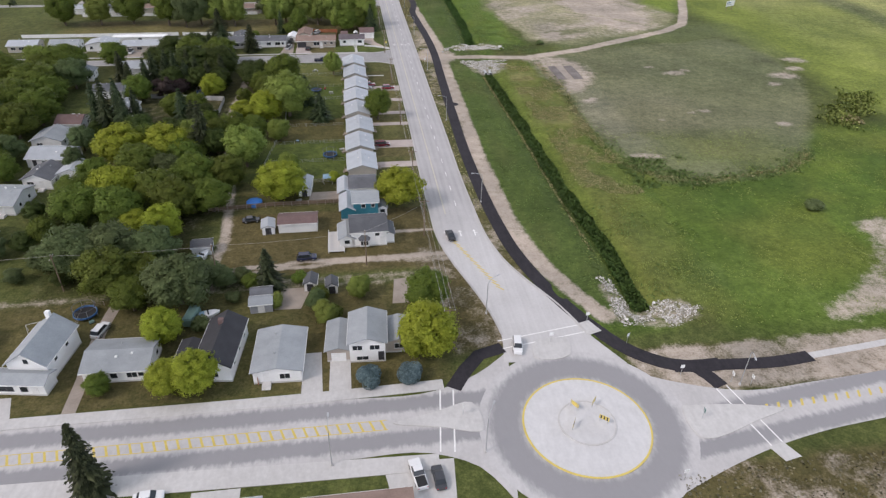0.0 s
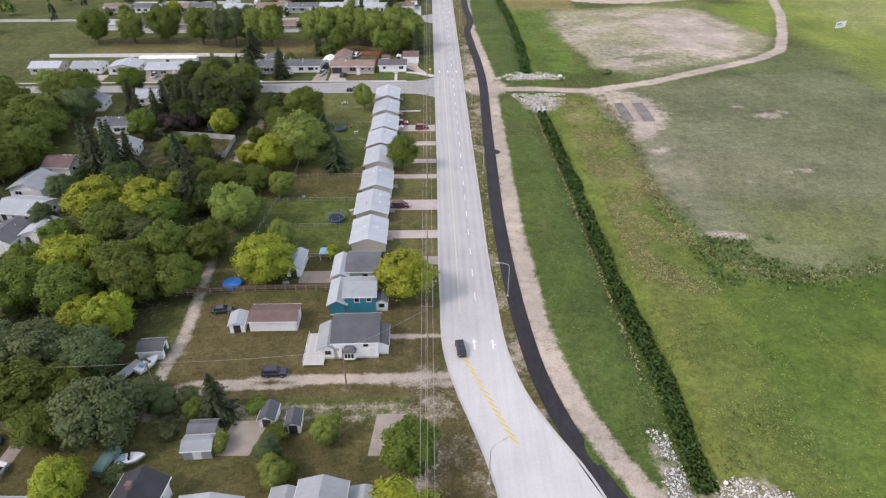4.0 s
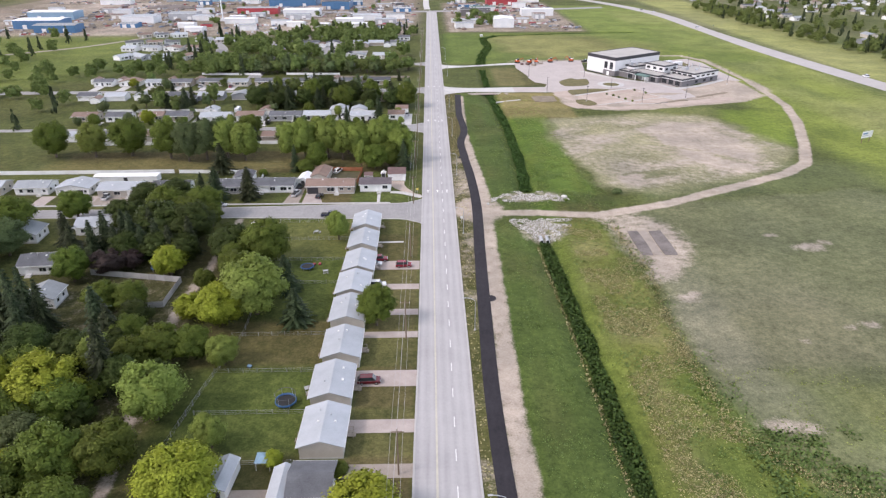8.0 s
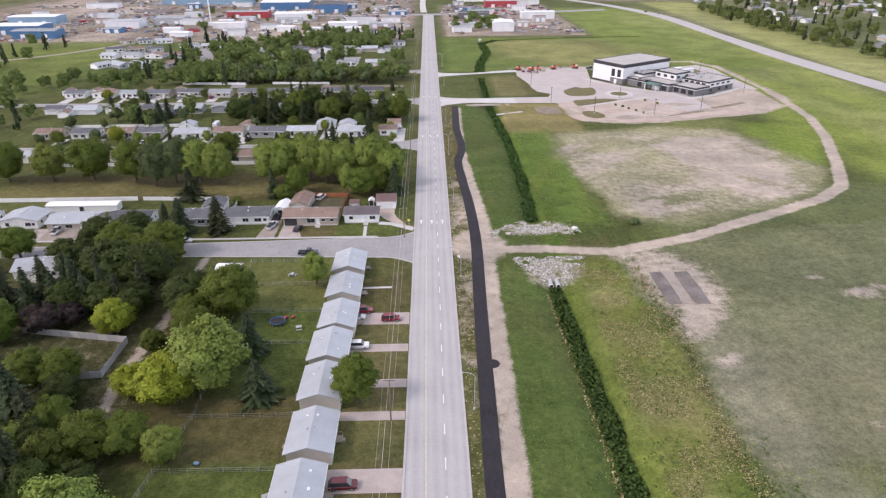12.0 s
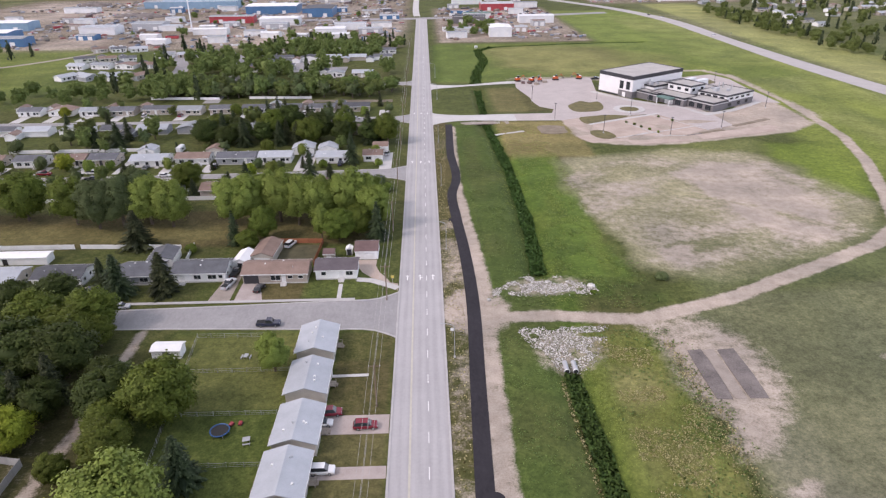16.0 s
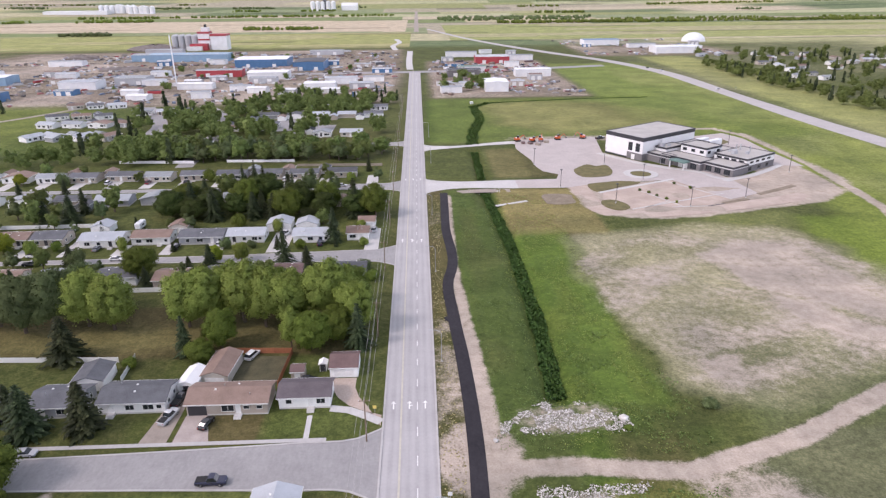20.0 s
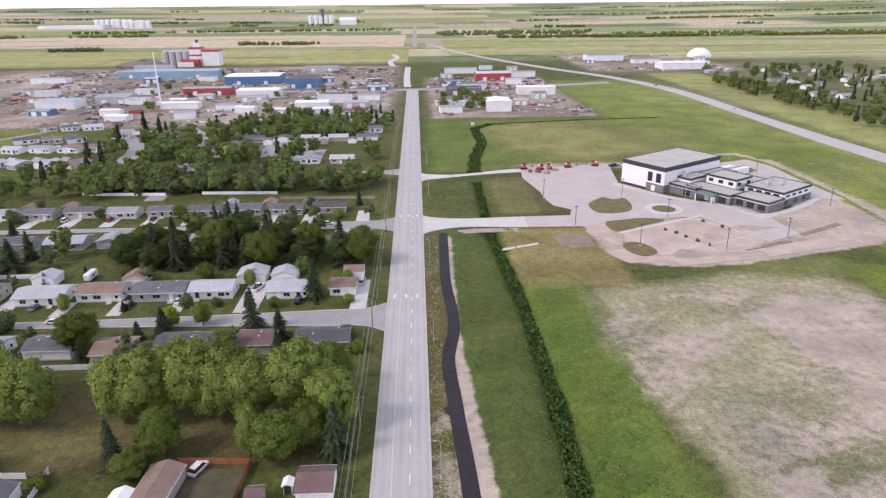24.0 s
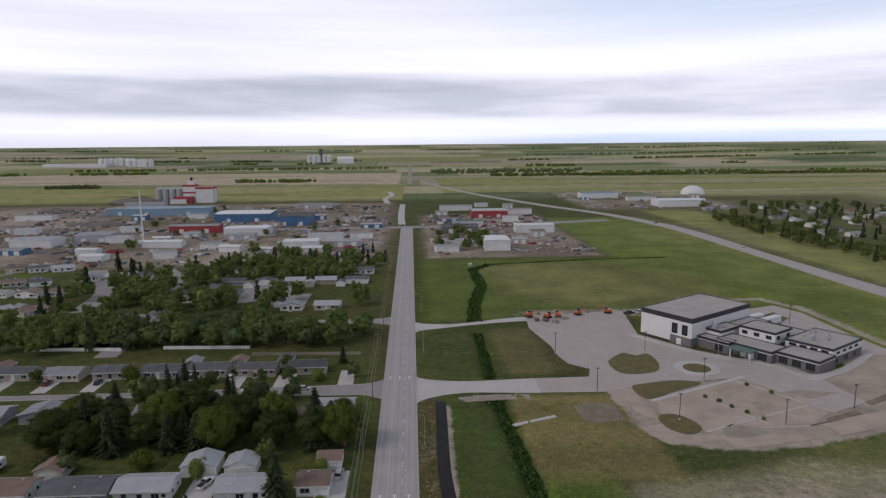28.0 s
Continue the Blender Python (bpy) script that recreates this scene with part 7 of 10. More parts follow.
ribbon("sidewalk", [(146, 468), (165, 478), (186, 494)], 3.0, 0.115, "concrete", label="pale concrete walk", category="sidewalk")
ribbon("kerb", [(90.5, 430), (137, 449)], 0.7, 0.15, "concrete", label="concrete kerb in the car park", category="kerb")
for a, b, w in (((131, 435.3), (143.7, 440.6), 2.4), ((151.6, 446.6), (174, 458.6), 2.6)):
    ribbon("planting_bed", [a, b], w, 0.13, "darkearth", label="long kerbed bed of bare soil", category="planting bed")
for x, y in ((101.5, 455.1), (104.4, 451.2), (106.4, 446.8), (109.0, 441.9), (111.6, 437.2), (120.6, 464.6), (125, 456.8)):
    plant("bush", x, y, 1.5, 1.3)
for a, b in (((101.2, 456.3), (112, 433)), ((118.4, 469.6), (136.8, 440.8)), ((123, 432), (131, 434.6)), ((98.2, 432.9), (108.1, 439)), ((107.8, 431.7), (123, 432))):
    ribbon("kerb", [a, b], 0.5, 0.15, "darktrim" if a[0] > 121 else "concrete", label="low kerb in the car park", category="kerb")
ribbon("gravel_apron", [(20, 459), (32, 460.5), (44, 460)], 4.5, 0.035, "gravel", label="gravel apron by the culvert", category="gravel")
ribbon("gravel_apron", [(35, 438.6), (42, 441.4), (49.2, 444.3)], 1.6, 0.035, "concrete", label="pale gravel strip on the grass", category="gravel")
poly("earth_patch", rounded([(57, 440), (57.4, 452.6), (69.6, 451.6), (69.4, 440.4)]), 0.04, "darkearth", label="patch of bare brown earth", category="earth")

SU, SV = Vector((math.cos(radians(32.6)), math.sin(radians(32.6)), 0)), Vector((-math.sin(radians(32.6)), math.cos(radians(32.6)), 0))
school = empty("school", pose(119.2, 507.0, 0, 0, 0, 32.6), label="new white and dark grey school with flat roofs", category="school")


def school_block(u0, u1, v0, v1, h, base=3.0, top=1.0):
    b = part("wall", boxes((u0, u1, v0, v1, base, h)), "schoolwhite", school)
    part("masonry_base", boxes((u0 - 0.06, u1 + 0.06, v0 - 0.06, v1 + 0.06, -0.1, base)), "brick", school)
    part("parapet", boxes((u0 - 0.15, u1 + 0.15, v0 - 0.15, v0 + 0.25, h - top, h + 0.35), (u0 - 0.15, u1 + 0.15, v1 - 0.25, v1 + 0.15, h - top, h + 0.35), (u0 - 0.15, u0 + 0.25, v0 + 0.25, v1 - 0.25, h - top, h + 0.35), (u1 - 0.25, u1 + 0.15, v0 + 0.25, v1 - 0.25, h - top, h + 0.35)), "darktrim", school)
    part("roof", boxes((u0 + 0.25, u1 - 0.25, v0 + 0.25, v1 - 0.25, h - 0.1, h + 0.12)), "flatroof", school)


school_block(0, 43, 0, 25, 11.8, 3.6, 1.7)
part("wall", boxes((-0.12, 0.0, 10, 25, 0.9, 9.9)), "schoolwhite", school)
part("wall", boxes((-0.12, 0.0, 10, 25, 0.0, 0.7)), "darktrim", school)
school_block(10, 24, -7, -0.1, 6.6, 3.0, 0.6)
school_block(4, 9.9, -14, -0.1, 4.3, 3.4, 0.6)
school_block(6.5, 17.9, -30, -7.1, 4.4, 3.4, 0.6)
school_block(18, 31, -25, -10, 8.6, 4.0, 0.55)
school_block(9.5, 21.9, -46, -30.1, 4.4, 3.4, 0.6)
school_block(22, 46, -45, -27.1, 6.4, 3.2, 0.55)
school_block(24.1, 43, -9.9, -0.1, 6.0, 3.2, 0.5)
school_block(31.1, 43, -27, -10.1, 5.4, 3.2, 0.5)


def school_window(u, v, z, w, h, rot, mull=2):
    f = part("window", cached(("school_window", w, h, mull), lambda: boxes((-w / 2, w / 2, -0.1, 0, -0.1, 0), (-w / 2, w / 2, -0.1, 0, h, h + 0.1), *[(x - 0.06, x + 0.06, -0.1, 0, 0, h) for x in np.linspace(-w / 2, w / 2, mull + 1)])), "darktrim", school, m=pose(u, v, z, 0, 0, rot))
    part("pane", cached(("school_pane", w, h), lambda: boxes((-w / 2, w / 2, -0.05, -0.01, 0, h))), "glass", f)


for v in (3.2, 8.0):
    for k in range(3):
        school_window(-0.02, v, 4.5 + 1.45 * k, 2.6, 1.3, -90, 3)
add_door(school, pose(-0.07, 5.8, 0, 0, 0, -90), 2.0, 2.6, "trim")
for v in (-12.5, -17.5, -22.5):
    school_window(17.98, v, 5.9, 2.2, 1.3, -90)
for u in (20.5, 28):
    school_window(u, -25.02, 5.9, 2.2, 1.3, 0)
for v in (-10, -26.5):
    school_window(6.4 if v < -14 else 3.9, v, 0.6, 3.4, 2.6, -90, 3)
for v in (-33, -38, -43):
    school_window(9.4, v, 0.7, 3.2, 2.4, -90, 3)
for v in (-30, -34, -38, -42):
    school_window(21.98, v, 4.7, 2.6, 0.8, -90)
for u in (26, 31, 36, 41):
    school_window(u, -45.02, 4.3, 2.6, 0.8, 0)
for u in (25, 33, 40):
    school_window(u, -45.08, 0.9, 2.2, 1.5, 0)
part("entrance_canopy", boxes((1.5, 6.4, -24.5, -15.5, 3.5, 4.1)), "rgreen", school)
for v in (-24, -16):
    part("canopy_post", boxes((1.8, 2.2, v - 0.2, v + 0.2, 0, 3.5)), "schoolwhite", school)
add_door(school, pose(6.38, -19, 0, 0, 0, -90), 2.2, 2.5, "trim")
add_door(school, pose(6.38, -22, 0, 0, 0, -90), 2.2, 2.5, "trim")
for u, v, z, s in ((12, -3, 6.7, 1.2), (16, -4, 6.7, 0.8), (28, -34, 6.5, 1.4), (33, -38, 6.5, 0.9), (30, -30, 6.5, 0.7)):
    part("roof_unit", boxes((u - s, u + s, v - s * 0.7, v + s * 0.7, z, z + 1.4 * s)), "metalgrey", school)
for u, v in ((36, -30), (38, -31), (38.6, -36), (12.5, -1.5)):
    part("flue", tubes(((u, v, 6.3), (u, v, 9.6), 0.32)), "steel", school)
part("flagpole", tubes(((-3, -14, 0), (-3, -14, 10), 0.07)), "steel", school)
for k, (x, y) in enumerate(((163, 540), (169, 536.4))):
    t = empty("trailer", pose(x, y, 0, 0, 0, 32), label="long white site trailer behind the school", category="trailer", group="site trailers")
    part("body", bevelled(boxes((-7, 7, -1.6, 1.6, 0.6, 3.9)), 0.25), "metalwhite", t)
    for u in (-4, 4):
        part("wheel", tubes(((u, -1.5, 0.5), (u, 1.5, 0.5), 0.5, 0.5, 10)), "rubber", t)
poly("school_back_yard", [(183, 494.6), (197, 491), (195.4, 525), (196, 555), (190, 571), (168, 563), (143, 553)], 0.054, "plaza", label="pale paved yard behind the school", category="yard")
poly("turf_island", [(168.7, 549.7), (182.9, 558.1), (183.9, 546.4), (173, 537.6)], 0.07, "turf", label="patch of turf behind the school", category="lawn")


def lot_light(x, y, h=8.5):
    p = empty("lot_light", pose(x, y, 0), label="dark square-headed car park light pole", category="lamp post", group="car park lights")
    part("pole", cached(("lot_pole", h), lambda: tubes(((0, 0, 0), (0, 0, h), 0.13, 0.1))), "darktrim", p)
    part("lamp_head", cached(("lot_head", h), lambda: boxes((-0.6, 0.6, -0.22, 0.22, h - 0.1, h + 0.12))), "darktrim", p)
    part("foot", cached(("lot_foot",), lambda: tubes(((0, 0, -0.1), (0, 0, 0.7), 0.3))), "concrete", p)


for x, y in ((86, 438.6), (115.4, 431.9), (143.3, 441.8), (183.2, 480.3), (67.4, 462.6), (98.3, 502.6), (107.6, 469.4), (62.2, 504), (179.2, 538.1), (150, 562)):
    lot_light(x, y)


# ---------------------------------------------------------------- works, yards and far buildings
def works(x, y, w, d, h, wall, roof, label, rot=0.0, rise=0.8, doors=2, name="warehouse"):
    label = label if len(label.split()) > 3 else label + " with wide doors"
    b = home_at(x, y, rot, label, "warehouse", name=name)
    block(b, w, d, h, rise, "x" if w > d else "y", wall, roof, over=0.3, fascia="trim", base=False)
    for i in range(doors):
        add_garage_door(b, face_pose("S", -w / 2 + (i + 0.5) * w / max(1, doors), 0.02, w, d), min(4.2, w / max(1, doors) * 0.6), min(4.0, h - 0.8))
    return b


for x, y, w, d, h, wa, ro, lab in [
    (-203, 889, 47, 15, 7, "metalred", "rgrey", "red metal warehouse with a grey roof"), (-148, 868, 40, 22, 7, "metalwhite", "metalwhite", "white metal warehouse"),
    (-178, 985, 60, 40, 9, "metalblue", "metalwhite", "dark blue warehouse with a white roof"), (-118, 950, 34, 44, 9, "metalblue", "rdark", "dark blue warehouse with a charcoal roof"),
    (-285, 1052, 98, 26, 9, "metallight", "metallight", "long light blue industrial hall"), (-330, 1062, 60, 24, 8, "metallight", "rgrey", "light blue industrial hall"),
    (-201, 800, 32, 12, 5, "metalwhite", "metalwhite", "low white metal workshop"), (-85, 786, 28, 16, 6, "metalwhite", "metalwhite", "white metal workshop"), (-70, 822, 30, 14, 6, "metalwhite", "rlight", "white metal workshop"),
    (-147, 836, 26, 12, 5, "metalgrey", "rgrey", "grey metal workshop"), (-250, 830, 20, 12, 5, "metalwhite", "rlight", "white metal workshop"), (-310, 812, 34, 22, 7, "metalwhite", "rlight", "white metal workshop with a pale roof"),
    (-272, 838, 30, 22, 7, "metalgrey", "rgrey", "grey metal workshop"), (-395, 775, 46, 26, 8, "metalblue", "metalwhite", "blue warehouse with a white roof"), (-362, 742, 40, 18, 7, "metalblue", "rgrey", "dark blue workshop"), (-420, 850, 50, 24, 8, "metallight", "metalwhite", "pale blue warehouse"),
    (-120, 1110, 44, 14, 6, "metalgrey", "rgrey", "grey shed by the rail line"), (-345, 1130, 50, 14, 8, "metalgrey", "rgrey", "grey workshop by the rail line"), (-420, 1010, 40, 14, 6, "metalwhite", "rgrey", "white workshop"),
    (-48, 790, 22, 12, 5, "metalgrey", "rlight", "grey workshop near the road"), (-40, 835, 20, 10, 4.5, "siding", "rgrey", "low white building near the road"),
    (72, 766, 20, 26, 8, "metalwhite", "metalwhite", "white gabled workshop"), (120, 858, 36, 16, 7, "metalwhite", "metalwhite", "long white metal shed"), (50, 862, 34, 16, 7, "brick", "rdark", "dark workshop with a charcoal roof"),
    (92, 985, 40, 26, 8, "metalred", "metalgrey", "dark red barn with a grey roof"), (62, 905, 30, 10, 5, "metalwhite", "rgreen", "long shed with a green roof"), (130, 1010, 30, 14, 6, "metalwhite", "rgrey", "white workshop"),
    (282, 1210, 54, 26, 8, "metalwhite", "metalblue", "white and blue dealership building"), (350, 1080, 60, 30, 8, "metalwhite", "metalwhite", "pale flat industrial building"), (330, 1160, 40, 12, 5, "metalwhite", "rgrey", "low white building"), (60, 1060, 40, 14, 6, "metalwhite", "rgrey", "white workshop"),
]:
    works(x, y, w, d, h, wa, ro, lab)
small_rng = random.Random(61)
for x, y in ((-306, 774), (-247, 768), (-269, 900), (-210, 822), (-196, 855), (-156, 787), (-138, 771), (-110, 760), (-72, 765), (-46, 742), (-382, 905), (-363, 892), (-140, 930), (-230, 740), (-350, 850), (-180, 745), (-440, 800), (-460, 930), (-300, 1000), (-240, 1010), (-60, 960), (-100, 985), (-35, 905),
             (32, 754), (41, 790), (30, 800), (95, 790), (118, 830), (45, 940), (110, 940), (128, 1080), (96, 1100), (40, 1010), (300, 1240), (420, 1190), (400, 1130), (255, 1180)):
    wa, ro = small_rng.choice(["metalwhite", "metalwhite", "metalgrey", "metalblue", "tan", "metalwhite"]), small_rng.choice(["metalwhite", "rgrey", "rlight", "rbrown", "metalgrey"])
    if clear_of(x, y, 7):
        works(x, y, small_rng.uniform(11, 22), small_rng.uniform(8, 13), small_rng.uniform(3.5, 5.5), wa, ro, {"metalwhite": "white", "metalgrey": "grey", "metalblue": "blue", "tan": "tan"}[wa] + " low workshop in a dusty works yard", small_rng.uniform(-8, 8))
# grain elevator
el = empty("grain_elevator", pose(-312, 1218, 0) @ Matrix.Scale(0.86, 4), label="white and red grain elevator with grey bins", category="grain elevator")
part("tower", boxes((-14, 6, -9, 9, 0, 30)), "metalwhite", el)
part("headhouse", boxes((-8, 4, -5, 5, 30, 37)), "metalwhite", el)
part("annex", boxes((8, 36, -12, 12, 0, 26)), "metalwhite", el)
part("band", boxes((-14.4, 6.4, -9.4, 9.4, 16, 18.5)), "metalred", el)
part("band", boxes((-14.4, 6.4, -9.4, 9.4, 27, 30.2)), "metalred", el)
part("band", boxes((7.6, 36.4, -12.4, 12.4, 23, 26.3)), "metalred", el)
part("drive_shed", boxes((-26, 4, -20, -9.5, 0, 11)), "metalred", el)
part("drive_shed", boxes((-30, -4, -26, -20.2, 0, 7)), "metalwhite", el)
part("leg", boxes((-3, 0, -2, 2, 37, 42)), "rblack", el)
for k in range(4):
    for j in range(2):
        part("bin", cached(("bin",), lambda: tubes(((0, 0, 0), (0, 0, 23), 5.4, 5.4, 14), ((0, 0, 23), (0, 0, 26), 5.6, 0.8, 14))), "metalgrey", el, m=pose(-22 - k * 11.4, -2 + j * 11.2, 0))
for k, (x, y, n, h) in enumerate(((-1060, 2700, 7, 26), (-960, 2660, 5, 24), (-340, 2800, 5, 32))):
    s = empty("silo_group", pose(x, y, float(ground_height(np.array([x]), np.array([y]))[0]) - 1), label="distant row of grey grain silos", category="silos", group="far silos")
    for i in range(n):
        part("silo", cached(("silo", h), lambda: tubes(((0, 0, 0), (0, 0, h), 9, 9, 12), ((0, 0, h), (0, 0, h + 4), 9, 1, 12))), "metalgrey" if i % 3 else "metalwhite", s, m=pose(i * 19 - n * 9, 0, 0))
    part("head_tower", boxes((-6, 6, -6, 6, 0, h * (1.8 if k == 2 else 1.2))), "rdark" if k == 2 else "metalwhite", s)
works(-1180, 2650, 220, 60, 16, "metalwhite", "metalwhite", "distant long white plant", doors=0)
works(-250, 2830, 60, 40, 20, "metalwhite", "metalwhite", "distant white shed", doors=0, rise=10)
works(-1500, 2560, 160, 40, 10, "metalwhite", "metalwhite", "distant low white plant", doors=0)
# air dome
rng_np = np.random.default_rng(4)
dome = empty("air_dome", pose(444, 1250, 0) @ Matrix.Diagonal((0.82, 0.82, 0.72, 1)), label="white air-supported dome beside the highway", category="dome")
t, p = np.linspace(0, math.pi / 2, 9), np.linspace(0, 2 * math.pi, 28, endpoint=False)
T, P = np.meshgrid(t, p, indexing="ij")
dv = np.stack([22 * np.cos(T) * np.cos(P), 22 * np.cos(T) * np.sin(P), 19 * np.sin(T)], -1).reshape(-1, 3)
df = np.array([(i * 28 + j, i * 28 + (j + 1) % 28, (i + 1) * 28 + (j + 1) % 28, (i + 1) * 28 + j) for i in range(8) for j in range(28)])
part("shell", mesh_np("shell", dv, df), "metalwhite", dome)
part("base_ring", tubes(((0, 0, -0.3), (0, 0, 0.8), 22.6, 22.6, 28)), "concrete", dome)
mast = empty("mast", pose(-226, 820, 0), label="tall thin white mast in a yard", category="mast")
part("pole", tubes(((0, 0, 0), (0, 0, 46), 0.8, 0.5)), "metalwhite", mast)
part("foot", boxes((-4, 8, -1.5, 1.5, 0, 3)), "metalwhite", mast)
# the ditch water and the two pale canal reaches beyond the road
# pale concrete colour stands for the sky mirrored in this water
ribbon("water", [(-5, 925), (-6, 955), (-7, 1145)], 7.5, 0.08, "concrete", label="canal reach coloured pale as if mirroring the sky", category="water")
ribbon("water", [(-28, 1165), (-34, 1238), (-26, 1300), (-33, 1372)], 8, 0.08, "concrete", label="canal reach coloured pale as if mirroring the sky", category="water")
# homes east of the highway and yard clutter in the works area
far_rng = random.Random(31)
for k in range(104):
    x, y = far_rng.uniform(350, 640), far_rng.uniform(440, 1050)
    if clear_of(x, y, 9):
        wa, ro = far_rng.choice(WALLS), far_rng.choice(ROOFS)
        hm = home_at(x, y, far_rng.choice((0, 90, 12)), WORD[wa] + " house with a " + WORD[ro] + " roof east of the highway", group="houses east of the highway", clear=8)
        block(hm, 12, 8.5, 2.9, 1.4, "x", wa, ro, base=False)
        add_window(hm, face_pose("S", -2, 1.1, 12, 8.5), 1.8, 1.2)
        add_door(hm, face_pose("S", 2, 0.2, 12, 8.5))
for k in range(110):
    side = far_rng.random() < 0.66
    x, y = (far_rng.uniform(-420, -30), far_rng.uniform(770, 1150)) if side else (far_rng.uniform(22, 140), far_rng.uniform(735, 1000))
    if not clear_of(x, y, 2):
        continue
    c = empty("yard_bale", pose(x, y, 0, 0, 0, far_rng.uniform(0, 90)), label="covered bale of stored material in a works yard", category="bale", group="yard bales")
    w, d, h = far_rng.uniform(3, 12), far_rng.uniform(2, 5), far_rng.uniform(1, 3)
    part("bale_body", bevelled(boxes((-w / 2, w / 2, -d / 2, d / 2, 0, h)), 0.2), far_rng.choice(["metalwhite", "rmaroon", "metalgrey", "wood", "rdark", "metalred", "rbrown"]), c)
    part("bale_top", boxes((-w / 3, w / 2.5, -d / 3, d / 3, h, h + 0.5)), far_rng.choice(["wood", "metalgrey", "rdark"]), c)
for x, y, r, h in ((-390, 1210, 40, 9), (-440, 1090, 24, 6), (-330, 955, 30, 4)):
    v, q = ball_np(0, 0, 0, r, r * 0.5, h, np.random.default_rng(int(r)), 8, 16)
    tagged(part("spoil_mound", mesh_np("spoil_mound", v, q), "padmat", m=pose(x, y, 0)), "dark heap of spoil in a works yard", "spoil mound")


def clutter_material():
    m, n, l, p = nodes_of("yard_clutter")
    g = n.new("ShaderNodeNewGeometry")
    l.new(ramp(n, l, g.outputs["Random Per Island"], [(0.0, (0.05, 0.045, 0.045)), (0.3, (0.16, 0.13, 0.11)), (0.5, (0.35, 0.34, 0.33)), (0.62, (0.3, 0.05, 0.04)), (0.7, (0.62, 0.62, 0.6)), (0.85, (0.07, 0.12, 0.2)), (1.0, (0.75, 0.74, 0.72))]), p.inputs["Base Color"])
    p.inputs["Roughness"].default_value = 0.6
    return m


M["clutter"] = clutter_material()


def yard_clutter(x0, x1, y0, y1, n, seed):
    """Parked machines, pallets and drums too small to tell apart, as one heap of stuff."""
    rng = np.random.default_rng(seed)
    vs, fs, k = [], [], 0
    for i in range(n):
        cx, cy = rng.uniform(x0, x1), rng.uniform(y0, y1)
        if vnoise(np.array([cx]), np.array([cy]), 38, 31)[0] < 0.42 or not clear_of(cx, cy, 6):
            continue
        for j in range(rng.integers(1, 5)):
            w, d, h = rng.uniform(0.9, 3.2), rng.uniform(0.8, 1.3), rng.uniform(0.6, 1.7)
            a = rng.uniform(0, 3.1)
            c, s = math.cos(a), math.sin(a)
            px, py = cx + rng.uniform(-5, 5), cy + rng.uniform(-5, 5)
            b = np.array([(u * w, v * d, z) for z, t in ((0, 1), (h * 0.55, 1), (h, 0.6)) for u, v in ((-t, -1), (t, -1), (t, 1), (-t, 1))])
            vs.append(np.stack([b[:, 0] * c - b[:, 1] * s + px, b[:, 0] * s + b[:, 1] * c + py, b[:, 2]], 1))
            q = [(o + e, o + (e + 1) % 4, o + 4 + (e + 1) % 4, o + 4 + e) for o in (0, 4) for e in range(4)] + [(8, 9, 10, 11)]
            fs.append(np.array(q) + 12 * k)
            k += 1
    tagged(part("yard_clutter", mesh_np("yard_clutter", np.concatenate(vs), np.concatenate(fs)), "clutter"), "scattered machines and stored goods in works yards", "clutter", kind="stuff")


yard_clutter(-520, -20, 715, 1120, 900, 51)
yard_clutter(18, 150, 735, 1020, 160, 52)
yard_clutter(225, 430, 1050, 1300, 160, 53)


# ---------------------------------------------------------------- vehicles
def loft(sections):
    """A shell through cross sections; each is x and a list of y, z on one side, mirrored."""
    bm = bmesh.new()
    rings = []
    for x, half in sections:
        ring = [bm.verts.new((x, y, z)) for y, z in half] + [bm.verts.new((x, -y, z)) for y, z in half[::-1]]
        rings.append(ring)
    n = len(rings[0])
    for a, b in zip(rings, rings[1:]):
        for i in range(n):
            bm.faces.new((a[i], a[(i + 1) % n], b[(i + 1) % n], b[i]))
    bm.faces.new(rings[0][::-1])
    bm.faces.new(rings[-1])
    bmesh.ops.recalc_face_normals(bm, faces=bm.faces[:])
    return bm


def body_bm(L, W, top, hood, tail):
    w = W / 2
    sec = lambda x, k, zt: (x, [(w * k * 0.92, 0.28), (w * k, 0.5), (w * k, zt - 0.12), (w * k * 0.9, zt)])
    return loft([sec(-L / 2, 0.88, tail - 0.1), sec(-L / 2 + 0.15, 0.97, tail), sec(-L * 0.22, 1.0, top), sec(L * 0.18, 1.0, top), sec(L / 2 - 0.25, 0.95, hood), sec(L / 2, 0.86, hood - 0.15)])


def cabin_bm(x0, x1, W, z0, z1, rake):
    w = W / 2
    return loft([(x0, [(w * 0.92, z0 - 0.05), (w * 0.9, z0), (w * 0.88, z0 + 0.02), (w * 0.5, z0 + 0.03)]), (x0 + rake * 0.7, [(w * 0.93, z0 - 0.05), (w * 0.9, z0 + 0.1), (w * 0.8, z1 - 0.08), (w * 0.7, z1 - 0.03)]), (x1 - rake, [(w * 0.93, z0 - 0.05), (w * 0.9, z0 + 0.1), (w * 0.8, z1 - 0.08), (w * 0.7, z1 - 0.03)]), (x1, [(w * 0.9, z0 - 0.05), (w * 0.88, z0), (w * 0.86, z0 + 0.02), (w * 0.5, z0 + 0.03)])])


def roof_panel_bm(x0, x1, W, z1):
    w = W / 2
    return bevelled(boxes((x0, x1, -w * 0.76, w * 0.76, z1 - 0.08, z1 + 0.02)), 0.04)


